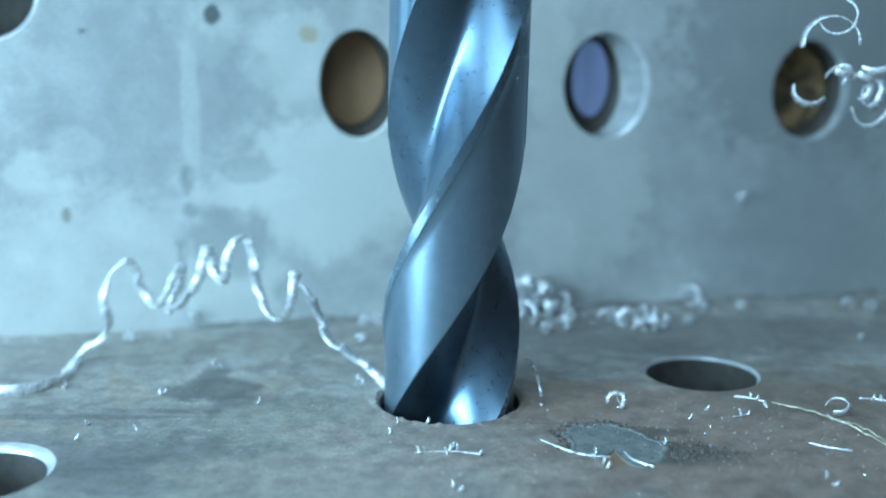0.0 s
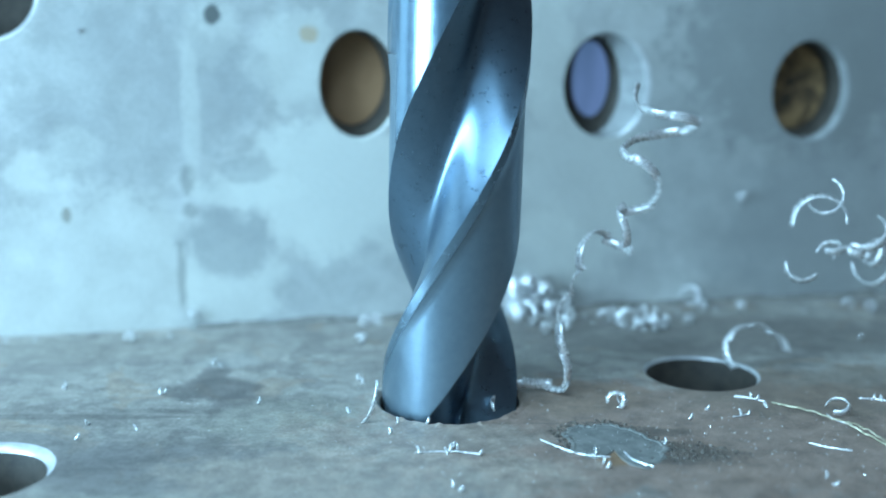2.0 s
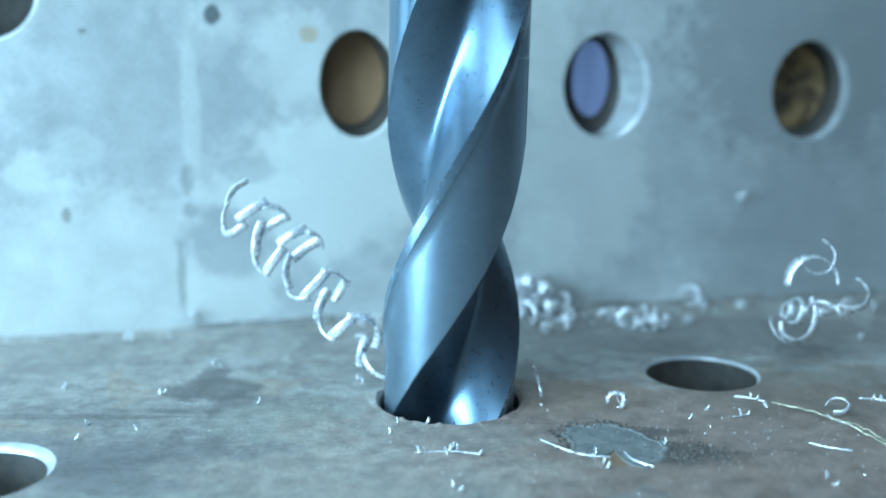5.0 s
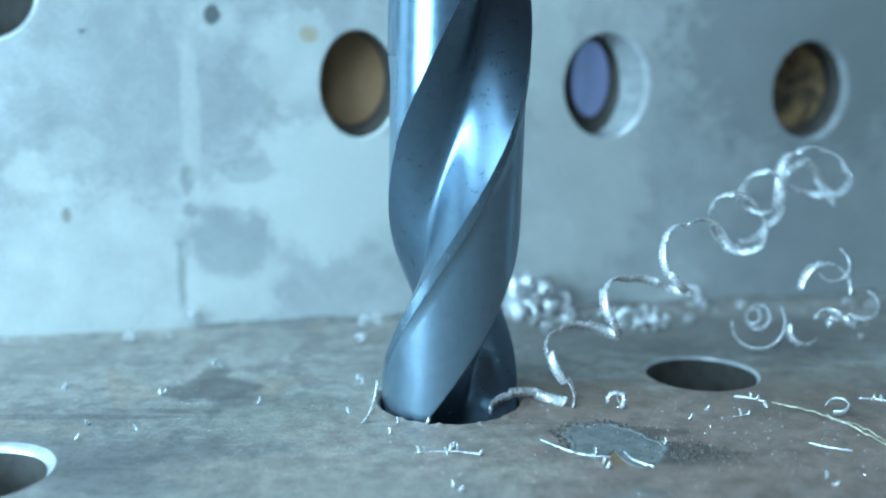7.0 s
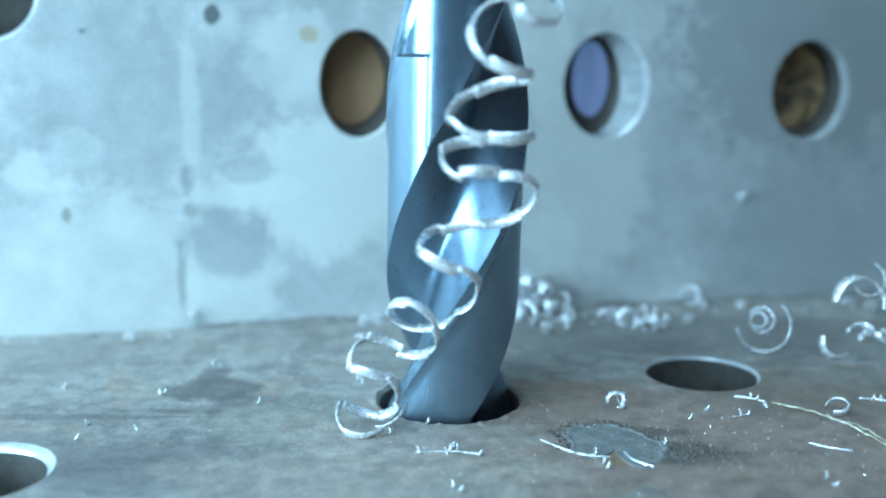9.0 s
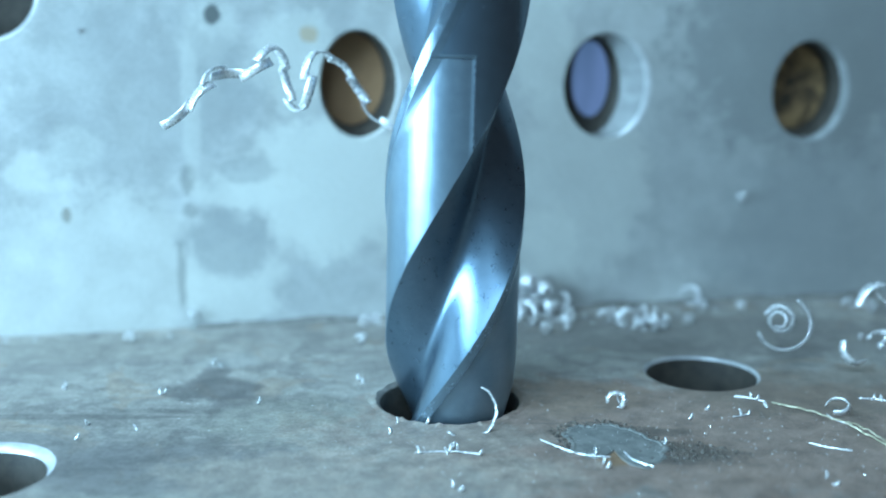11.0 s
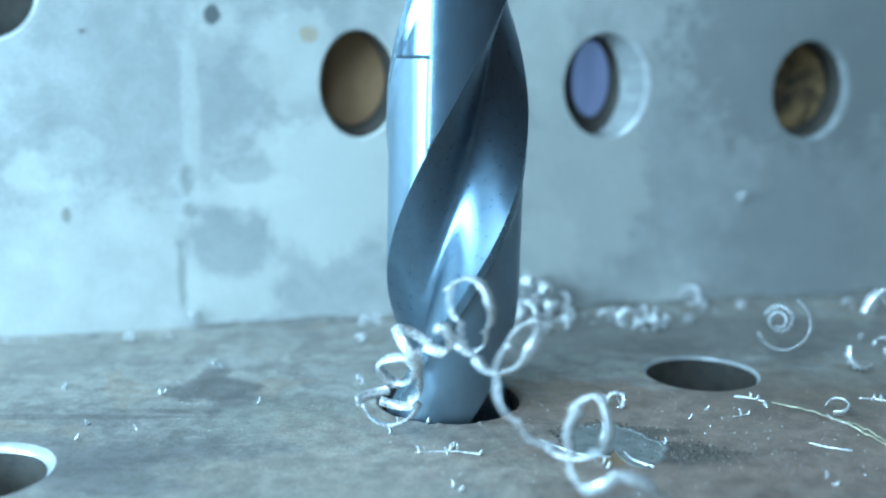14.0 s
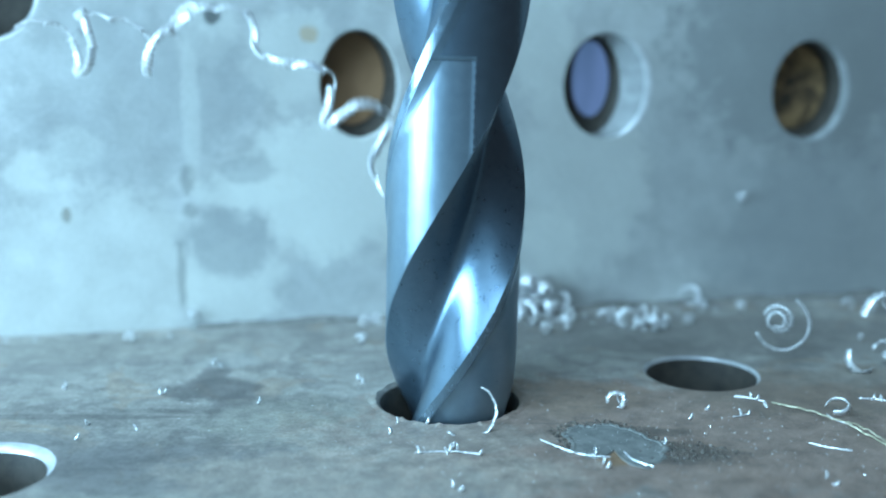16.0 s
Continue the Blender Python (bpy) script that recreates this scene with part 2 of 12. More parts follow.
# ---- building helpers ----
def part(name, bm, mat, parent=None, label="", smooth=False):
    """Links a bmesh, drawn in millimetres, as one mesh object."""
    bmesh.ops.scale(bm, vec=(MM, MM, MM), verts=bm.verts)
    me = bpy.data.meshes.new(name)
    if smooth:
        for f in bm.faces:
            f.smooth = True
    bm.to_mesh(me)
    bm.free()
    me.materials.append(mat)
    ob = new(name, me)
    if parent:
        ob.parent = parent
    if label:
        ob["label"] = label
    return ob


def pierced_plate(x0, x1, y0, y1, thick, holes, rims):
    """A plate with its face at z = 0, its back at -thick, and holes. A hole is a list of rings
    (x, y, rx, ry, depth) from the face inwards, with the materials of its first steps."""
    bm = bmesh.new()
    n = 72

    def ring(x, y, rx, ry, z):
        return [bm.verts.new((x + rx * math.cos(2 * math.pi * i / n), y + ry * math.sin(2 * math.pi * i / n), z)) for i in range(n)]

    def loop_edges(vs):
        return [bm.edges.new((vs[i], vs[(i + 1) % len(vs)])) for i in range(len(vs))]

    edges_front, edges_back = [], []
    corners = [(x0, y0), (x1, y0), (x1, y1), (x0, y1)]
    front = [bm.verts.new((*c, 0)) for c in corners]
    back = [bm.verts.new((*c, -thick)) for c in corners]
    edges_front += loop_edges(front)
    edges_back += loop_edges(back)
    for i in range(4):
        j = (i + 1) % 4
        bm.faces.new((front[j], front[i], back[i], back[j]))
    for rings, rim in zip(holes, rims):
        made = [ring(x, y, rx, ry, -d) for x, y, rx, ry, d in rings]
        edges_front += loop_edges(made[0])
        edges_back += loop_edges(made[-1])
        for step, (a, b) in enumerate(zip(made, made[1:])):
            for i in range(n):
                j = (i + 1) % n
                f = bm.faces.new((a[i], a[j], b[j], b[i]))
                f.smooth = True
                # past the rim, index 1: the bore with its shade painted in
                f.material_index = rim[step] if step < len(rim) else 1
    bmesh.ops.triangle_fill(bm, use_beauty=True, edges=edges_front)
    bmesh.ops.triangle_fill(bm, use_beauty=True, edges=edges_back)
    bmesh.ops.recalc_face_normals(bm, faces=bm.faces)
    return bm


# ---- the table and the upright plate behind it ----
def hole_rings(x, y, r, deep, chamfer=0.5):
    return [(x, y, r + chamfer, r + chamfer, 0), (x, y, r, r, chamfer), (x, y, r, r, deep)]


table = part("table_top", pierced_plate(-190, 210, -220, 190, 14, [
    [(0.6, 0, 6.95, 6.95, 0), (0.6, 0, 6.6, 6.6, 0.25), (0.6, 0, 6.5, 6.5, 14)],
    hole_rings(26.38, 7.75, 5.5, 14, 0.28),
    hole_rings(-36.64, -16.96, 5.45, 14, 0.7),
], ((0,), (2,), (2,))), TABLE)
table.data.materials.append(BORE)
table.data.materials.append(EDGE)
tagged(table, "scuffed grey-brown steel table top with drilled holes", "table", kind="structure")

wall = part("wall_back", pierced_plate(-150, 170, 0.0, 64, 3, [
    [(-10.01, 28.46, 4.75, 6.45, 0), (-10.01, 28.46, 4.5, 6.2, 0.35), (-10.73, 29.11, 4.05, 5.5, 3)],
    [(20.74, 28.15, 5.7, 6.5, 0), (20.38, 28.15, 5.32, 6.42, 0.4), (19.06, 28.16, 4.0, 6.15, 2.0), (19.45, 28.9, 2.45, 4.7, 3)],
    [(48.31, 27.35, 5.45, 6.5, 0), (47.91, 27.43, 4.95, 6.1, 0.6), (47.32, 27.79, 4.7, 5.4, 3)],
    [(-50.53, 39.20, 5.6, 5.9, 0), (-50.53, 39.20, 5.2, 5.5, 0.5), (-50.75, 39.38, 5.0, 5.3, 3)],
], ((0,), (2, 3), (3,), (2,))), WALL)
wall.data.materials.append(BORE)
wall.data.materials.append(EDGE)
wall.data.materials.append(BEVEL)
wall.matrix_world = at(0, 30.8, 0.0, 90, 0, 11)
tagged(wall, "blotchy pale grey steel angle plate with round holes", "wall", kind="structure")


def panel(name, w, h, d, mat, m, label, category):
    bm = bmesh.new()
    bmesh.ops.create_cube(bm, size=1)
    bmesh.ops.scale(bm, vec=(w, h, d), verts=bm.verts)
    bmesh.ops.bevel(bm, geom=bm.edges[:], offset=0.4, segments=2, affect="EDGES")
    ob = part(name, bm, mat)
    ob.matrix_world = wall.matrix_world @ m
    return tagged(ob, label, category, kind="structure")


panel("backing_board", 26, 30, 3, BROWN, at(-10.93, 29.12, -4.6), "dull brown board behind the plate", "board")
# added to keep the corner hole dark, in the bores' painted shade
panel("dark_block", 16, 20, 3, BORE, at(-50.61, 38.31, -5), "dark block added behind the plate, coloured like the shaded bores", "block")
panel("rusty_block", 22, 30, 4, MOTTLED, at(50.5, 28, -5.2), "mottled rusty block behind the plate", "block")
# added glowing panel, seen only through the second hole
panel("backdrop", 18, 24, 1, GLOW, at(18, 29, -14), "pale violet glowing panel added behind the plate", "backdrop")


def grime():
    """Dark bead added for the shade in the corner between the table and the plate."""
    rng = random.Random(15)
    bm = bmesh.new()
    rows = []
    for i in range(181):
        u = -30 + 0.5 * i
        h = 0.35 + 0.25 * math.sin(0.5 * u) * math.sin(0.17 * u + 1) + 0.25 * rng.random()
        d = 0.5 + 0.5 * rng.random()
        rows.append([bm.verts.new(c) for c in ((u, 0.0, 0.004), (u, h, 0.004), (u, 0.35 * h, 0.4 * d), (u, 0.0, d))])
    for p, q in zip(rows, rows[1:]):
        for k in range(4):
            bm.faces.new((p[k], p[(k + 1) % 4], q[(k + 1) % 4], q[k]))
    bmesh.ops.recalc_face_normals(bm, faces=bm.faces)
    ob = part("grime", bm, BASE_SHADE)
    ob.matrix_world = wall.matrix_world
    return tagged(ob, "dark bead standing for the shade where the plate meets the table", "grime", kind="stuff")


grime()


# ---- the drill ----
R = 6.35
LAND = 82.0


def twist(z):
    """Degrees by which the flutes have turned at a height."""
    if z > 60:
        return twist(60) + (z - 60) * 3.2
    if z < 0:
        return -27.4 + 6.4 * z
    return -27.4 + 6.4 * z - 0.02686 * z * z


def radius(a, z):
    """Radius at a degrees past the leading edge of a land."""
    if a < LAND:
        if a < 8:
            r = R
        elif a < 15:
            r = R * (1 - 0.022 * (a - 8) / 7)
        else:
            r = R * 0.978
        if ground(a, z):
            u = (a + twist(z) - 198 + 34) / 28
            edge = min(1, max(0, (-6 - (a + twist(z) - 198)) / 2.5)) if z > 20 else 1
            edge *= min(1, (a - 9) / 9)
            r = r + edge * (min(r, R * (0.950 + 0.012 * min(1, u * u))) - r)
        return r
    u = (a - LAND) / (180 - LAND)
    start = 0.978 - 0.028 * min(1, max(0, (26 - z) / 5))
    return R * (start + (1 - start) * u - 0.54 * math.sin(math.pi * u) ** 0.95)


def ground(a, z):
    """Whether a point of a land lies on its ground face."""
    return z < 31.6 and 9 < a < LAND and a + twist(z) - 198 < -6


def drill():
    cols = [LAND * i / 82 for i in range(83)] + [LAND + (180 - LAND) * i / 44 for i in range(1, 44)]
    heights = [-9 + 0.16 * i for i in range(int(40.55 / 0.16) + 1)] + [31.58, 31.62] + [32 + 0.6 * i for i in range(48)]
    n = len(cols)

    def corner(i, half, k):
        a, z = cols[i % n], heights[k]
        half += 180 * (i // n)
        r = radius(a, z) * (0.35 + 0.65 * (z + 9) / 3 if z < -6 else 1)
        ang = radians(a + half + twist(z) - 198)
        return r * math.cos(ang), r * math.sin(ang), z

    def skin(name, mat, halves, belongs, parent, label):
        bm = bmesh.new()
        seen = {}

        def vert(i, half, k):
            key = ((i + (n if half else 0)) % (2 * n), k)
            if key not in seen:
                seen[key] = bm.verts.new(corner(i, half, k))
            return seen[key]

        for k in range(len(heights) - 1):
            z = (heights[k] + heights[k + 1]) / 2
            for half in halves:
                for i in range(n):
                    a = (cols[i] + (cols[i + 1] if i + 1 < n else 180)) / 2
                    if belongs(a, z):
                        bm.faces.new((vert(i, half, k), vert(i + 1, half, k), vert(i + 1, half, k + 1), vert(i, half, k + 1)))
        for e in bm.edges:
            if len(e.link_faces) == 2 and e.calc_face_angle() > radians(24):
                e.smooth = False
        return part(name, bm, mat, parent, label, smooth=True)

    root = tagged(new("drill_bit"), "dark grey steel twist drill turning in a hole", "drill bit")
    skin("fluted_body", DRILL, (0, 180), lambda a, z: 8 < a < LAND and not ground(a, z), root, "dark steel body between the flutes")
    for half in (0, 180):
        skin("flute", FLUTE, (half,), lambda a, z: a > LAND, root, "smooth spiral flute")
        skin("margin", GROUND, (half,), lambda a, z: a < 8, root, "bright narrow ground margin")
        skin("land_face", FACE, (half,), lambda a, z: a > 8 and ground(a, z), root, "paler ground face of the land")
    return root


drill_bit = drill()


# ---- chips ----
def ribbon(turns, rad0, rad1, pitch, width, thick=0.12, steps=40, wave=0.0, seed=1):
    """A curled strip round the x axis, centred on the origin."""
    rng = random.Random(seed)
    bm = bmesh.new()
    rows = []
    for i in range(steps + 1):
        u = i / steps
        a = -2 * math.pi * turns * u - math.pi / 2
        r = rad0 + (rad1 - rad0) * u + wave * (rng.random() - 0.5)
        w = width * (0.55 + 0.45 * math.sin(math.pi * min(1, max(0, 0.06 + 0.88 * u))))
        x = pitch * turns * (u - 0.5)
        c, s = math.cos(a), math.sin(a)
        rows.append([bm.verts.new((x + dx, (r + dr) * c, (r + dr) * s))
                     for dx, dr in ((-w / 2, -0.18 * w), (w / 2, 0.18 * w), (w / 2, 0.18 * w + thick), (-w / 2, -0.18 * w + thick))])
    for p, q in zip(rows, rows[1:]):
        for k in range(4):
            m = (k + 1) % 4
            bm.faces.new((p[k], p[m], q[m], q[k]))
    bm.faces.new(rows[0])
    bm.faces.new(rows[-1][::-1])
    bmesh.ops.recalc_face_normals(bm, faces=bm.faces)
    return bm


spiral_chip = tagged(new("spiral_chip"), "long bright coiled steel chip whirling round the drill", "metal chip")


def arc(length, rad, width, thick=0.11, steps=14, twist_by=0.0):
    """A curved piece of strip along x that bulges towards z, its width along y."""
    bm = bmesh.new()
    rows = []
    for i in range(steps + 1):
        a = (i / steps - 0.5) * length / rad
        x, z = rad * math.sin(a), rad * (math.cos(a) - 1) + 0.12 * length
        lean = twist_by * a
        rows.append([bm.verts.new((x + h * math.sin(a), v * math.cos(lean), z + h * math.cos(a) + v * math.sin(lean)))
                     for v, h in ((-width / 2, 0), (-width * 0.17, 0.07), (width * 0.17, 0.07), (width / 2, 0), (width / 2, -thick), (-width / 2, -thick))])
    for p, q in zip(rows, rows[1:]):
        for k in range(6):
            m = (k + 1) % 6
            bm.faces.new((p[k], p[m], q[m], q[k]))
    bm.faces.new(rows[0])
    bm.faces.new(rows[-1][::-1])
    bmesh.ops.recalc_face_normals(bm, faces=bm.faces)
    return bm


coils = []
for k in range(40):
    coils.append(part("coil", arc(3.6, 2.5, 0.86 + 0.1 * math.sin(2.4 * k), twist_by=0.35 * math.sin(1.7 * k)), CHIP, spiral_chip, smooth=True))

hanging_chip = tagged(new("hanging_chip"), "tangle of bright curled steel chips drifting down", "metal chip")
for m, (turns, r, w) in ((at(-0.6, 0, 0.8, -80, 12, 84), (0.55, 2.3, 1.1)), (at(0.1, -0.3, -2.0, 20, 60, 66), (0.8, 1.0, 0.8)),
                         (at(2.3, 0, -2.6, 60, 70, 110), (0.85, 1.1, 0.8)), (at(-2.6, 0.2, -3.6, 100, 20, 70), (0.45, 1.4, 0.8)),
                         (at(3.6, 0, -0.6, 30, 40, 60), (0.5, 1.9, 0.9)), (at(-0.2, 0.4, 3.2, 90, 10, 60), (0.7, 1.5, 0.2))):
    c = part("curl", ribbon(turns, r, r * 1.2, 1.6, w, seed=int(r * 10)), CHIP, hanging_chip, smooth=True)
    c.matrix_basis = m

short_chip = tagged(new("short_chip"), "short thin curl of steel caught in a flute", "metal chip")
c = part("curl", ribbon(0.55, 2.0, 2.6, 2.4, 0.3, wave=0.12, steps=26, seed=31), CHIP, short_chip, smooth=True)
c.matrix_basis = at(8.6, -0.3, 2.0, 150, -10, -14)

rolled_chip = tagged(new("rolled_chip"), "watch-spring curl of thin steel chip", "metal chip")
for m, bm in ((at(-0.1, 0, 0.7, 30, 8, 66), ribbon(1.8, 0.55, 1.55, 1.0, 0.7, steps=56)), (at(0.2, 0, 0.2, 70, 8, 78), ribbon(0.62, 2.5, 3.0, 0.5, 0.75, steps=30))):
    c = part("curl", bm, CHIP, rolled_chip, smooth=True)
    c.matrix_basis = m


# ---- loose chips lying about ----
def lying_chip(name, bm, label, flat=False):
    if flat:
        bmesh.ops.rotate(bm, cent=(0, 0, 0), matrix=Matrix.Rotation(radians(84), 3, "Y"), verts=bm.verts)
    ob = part(name, bm, CHIP, smooth=True)
    low = min(v.co.z for v in ob.data.vertices)
    for v in ob.data.vertices:
        v.co.z -= low
    return tagged(ob, label, "metal chip", group="chips on the table")


kinds = [
    lying_chip("loose_chip", ribbon(0.8, 0.55, 0.7, 0.7, 0.4, wave=0.16, steps=22, seed=3), "small bright curl of steel on the table"),
    lying_chip("loose_chip", ribbon(1.5, 0.35, 0.55, 0.7, 0.3, wave=0.16, steps=22, seed=5), "tiny coiled steel chip on the table"),
    lying_chip("loose_chip", ribbon(0.13, 2.4, 3.4, 1.6, 0.12, thick=0.08, wave=0.12, seed=7), "thin bent sliver of steel on the table", True),
    lying_chip("loose_chip", ribbon(0.4, 0.16, 0.26, 0.5, 0.26, wave=0.1, steps=12, seed=9), "crumb of bright steel on the table"),
    lying_chip("loose_chip", ribbon(0.85, 1.0, 1.4, 1.0, 0.7, wave=0.16, steps=22, seed=21), "large bright curl of steel by the plate"),
    lying_chip("loose_chip", ribbon(1.4, 0.8, 1.1, 1.3, 0.6, wave=0.2, seed=22), "tangled bright coil of steel by the plate"),
    lying_chip("loose_chip", ribbon(1.7, 0.6, 0.95, 0.5, 1.3, wave=0.2, seed=27), "tightly rolled bright steel chip by the plate"),
]
PLACES = [  # kind, x, y, turn
    (5, 9.95, 30.75), (4, 12.01, 30.20), (5, 13.93, 28.58), (0, 15.53, 27.52), (3, 17.55, 29.65), (1, 21.14, 30.20),
    (4, 21.99, 24.46), (0, 23.70, 22.99), (5, 25.61, 24.46), (3, 29.47, 31.30), (1, 32.88, 33.56), (3, 24.30, 30.20),
    (3, 34.73, 32.42), (1, 37.76, 32.99), (0, 51.63, 33.56), (1, 53.91, 32.99), (3, 45.45, 32.42), (4, 8.70, 28.05),
    (3, 18.09, 26.23), (1, 12.26, 22.51), (5, 8.18, 30.75),
    (1, -35.38, 18.77), (3, -35.00, 19.60), (3, -31.08, 20.20), (3, -49.43, 18.77), (3, -46.23, 18.77), (1, -9.50, 18.55), (1, -9.60, 25.47), (0, -7.59, 25.72), (3, -8.87, 27.00),
    (3, -36.90, 3.17), (3, -36.38, 2.50), (3, -26.75, 1.35), (3, -27.05, 0.87), (3, -23.83, 10.02), (3, -24.48, 11.58), (3, -22.86, 9.63),
    (3, -30.86, -10.48), (3, -26.45, -8.56), (3, -30.94, -6.83), (3, -17.29, -1.49), (3, -8.40, 5.10), (3, -7.80, 4.20),
    (6, 10.34, 31.60), (6, 12.38, 31.20), (6, 9.20, 29.60), (6, 13.6, 30.6), (0, 15.34, 30.90), (0, 19.66, 27.52), (1, 21.36, 25.47), (0, 23.29, 24.96), (1, 26.25, 26.23),
]
for i, (k, x, y) in enumerate(PLACES):
    copy_thing(kinds[k], at(x, y, 0.06, 37 * i % 50 - 25, 53 * i % 60 - 30, 137 * i % 360))
NEAR = [
    (3, 0.60, -12.90), (3, 0.95, -12.70), (3, 0.75, -12.45), (3, 0.27, -13.62), (3, 2.79, -13.62), (3, -2.02, -13.39), (3, 0.68, -19.94), (3, 1.31, -20.24), (0, 15.90, -2.55),
    (0, 16.50, -2.90), (3, 28.86, -0.09), (3, 29.30, -0.60), (3, 26.70, -4.74), (3, 27.20, -4.40), (3, 29.68, -2.55), (3, 29.23, -18.22),
    (3, 29.48, -19.25), (3, 12.18, -13.62), (3, 12.89, -16.32), (3, 12.60, -15.40), (3, 40.20, -0.40), (3, 40.99, -1.03), (3, -4.54, -9.21),
    (3, 24.07, -3.14), (3, -4.17, -6.83), (3, -1.34, -6.83), (3, 18.30, -11.50), (3, 21.90, -5.60),
]
for i, (k, x, y) in enumerate(NEAR):
    copy_thing(kinds[k], at(x, y, 0.04, 41 * i % 60 - 30, 0, (101 * i + 20) % 180))
for k, (x, y) in zip(kinds, ((14.39, 23.72), (29.32, 26.23), (36.4, -3.6), (47.56, 20.15), (10.61, 26.23), (24.21, 26.23), (9.0, 30.4))):
    k.matrix_basis = at(x, y, 0.03, 0, 0, 33)
ring_chip = lying_chip("loose_chip", ribbon(0.78, 0.85, 1.0, 0.5, 0.5, seed=13), "open ring of bright steel standing on the table")
ring_chip.matrix_basis = at(34.9, -5.0, 0.35, 14, 62, 60)


for x, y, z in ((9.07, 29.00, 2.82), (10.47, 29.00, 2.11), (12.39, 31.00, 2.69), (14.18, 31.00, 1.24), (31.12, 34.00, 1.38), (11.76, 32.00, 3.33), (11.7, 30.9, 4.4), (9.3, 31.0, 3.6), (10.2, 30.0, 1.6)):
    tagged(copy_thing(kinds[6 if x < 13 else 4], at(x, y, z - 0.8, 20, 10 * x % 60, 40 * z % 180)), "bright steel curl piled against the plate")
for u, z, turn, kind in ((12.60, 3.85, 10, 1), (39.08, 13.96, 80, 1), (-30.17, 1.85, 50, 1), (10.63, 2.25, 120, 0), (-41.17, 34.36, 150, 3)):
    clinging = copy_thing(kinds[kind], wall.matrix_world @ at(u, z, 0.02, 0, 0, turn))
    tagged(clinging, "crumb of bright steel clinging to the plate", group="chips on the plate")


def speckle():
    """Fine swarf crumbs strewn over the table."""
    rng = random.Random(4)
    verts, faces = [], []
    for i in range(1000):
        x, y = rng.uniform(-55, 60), rng.uniform(-38, 30)
        if i % 2:
            x, y = 18 + rng.gauss(0, 13), -12 + rng.gauss(0, 7)
        if math.hypot(x - 0.6, y) < 7.4 or math.hypot(x - 26.4, y - 7.75) < 6.5 or math.hypot(x + 35, y + 17) < 7 or y > 29 + 0.19 * x:
            continue
        s, a = rng.uniform(0.02, 0.075), rng.uniform(0, 6.28)
        dx, dy = s * math.cos(a), s * math.sin(a)
        n = len(verts)
        verts += [(x - dx, y - dy, 0.01), (x + dx, y + dy, 0.01), (x - dy * 0.5, y + dx * 0.5, 0.05), (x, y, 0.06 + s)]
        faces += [(n, n + 1, n + 3), (n + 1, n + 2, n + 3), (n + 2, n, n + 3)]
    me = bpy.data.meshes.new("swarf")
    me.from_pydata([(a * MM, b * MM, c * MM) for a, b, c in verts], [], faces)
    me.materials.append(CHIP)
    return tagged(new("swarf", me), "fine glittering steel crumbs strewn over the table", "swarf", kind="stuff")


speckle()


def burr():
    rng = random.Random(12)
    bm = bmesh.new()
    n = 96
    rows = []
    for i in range(n):
        a = 2 * math.pi * i / n
        h = 0.05 + 0.2 * rng.random() ** 2
        w = 0.35 + 0.45 * rng.random()
        rows.append([bm.verts.new((q * math.cos(a) + 0.6, q * math.sin(a), z)) for q, z in ((6.9, 0.004), (6.92 + 0.1 * rng.random(), h), (6.98 + w * 0.5, h * 0.6), (7.0 + w, 0.004))])
    for i in range(n):
        p, q = rows[i], rows[(i + 1) % n]
        for k in range(3):
            bm.faces.new((p[k], q[k], q[k + 1], p[k + 1]))
    bmesh.ops.recalc_face_normals(bm, faces=bm.faces)
    part("burr", bm, TABLE, table, "ragged raised burr round the drilled hole")


burr()


def grit():
    """Dark crumbs round the smear."""
    rng = random.Random(6)
    verts, faces = [], []
    for i in range(420):
        a = rng.uniform(0, 3.6)
        q = rng.gauss(1.1, 0.09)
        x, y = patch_edge(a)
        x, y = 14.3 + q * x, -11.3 + q * y
        if i % 3 == 0:
            x, y = 20.3 + rng.gauss(0, 1.9), -12.9 + rng.gauss(0, 1.0)
        s = rng.uniform(0.08, 0.26)
        n = len(verts)
        for k in range(4):
            b = a + 1.57 * k + rng.uniform(-0.5, 0.5)
            verts.append((x + s * math.cos(b), y + s * math.sin(b), 0.004))
        verts.append((x, y, s * rng.uniform(0.3, 0.8)))
        faces += [(n + k, n + (k + 1) % 4, n + 4) for k in range(4)]
    me = bpy.data.meshes.new("grit")
    me.from_pydata([(a * MM, b * MM, c * MM) for a, b, c in verts], [], faces)
    me.materials.append(GRIT)
    return tagged(new("grit", me), "dark crumbs of scale round a grey smear", "grit", kind="stuff")



def patch_edge(a):
    """Outline of the flaked patch at an angle: two lobes with a notch between them, leaning to one side."""
    w = 1 + 0.05 * math.sin(5 * a + 1) + 0.04 * math.sin(9 * a) + 0.025 * math.sin(17 * a + 2)
    w -= 0.6 * math.exp(-((a - math.radians(258)) / 0.24) ** 2)
    x, y = 3.9 * w * math.cos(a), 4.3 * w * math.sin(a)
    return x, y - 0.28 * x


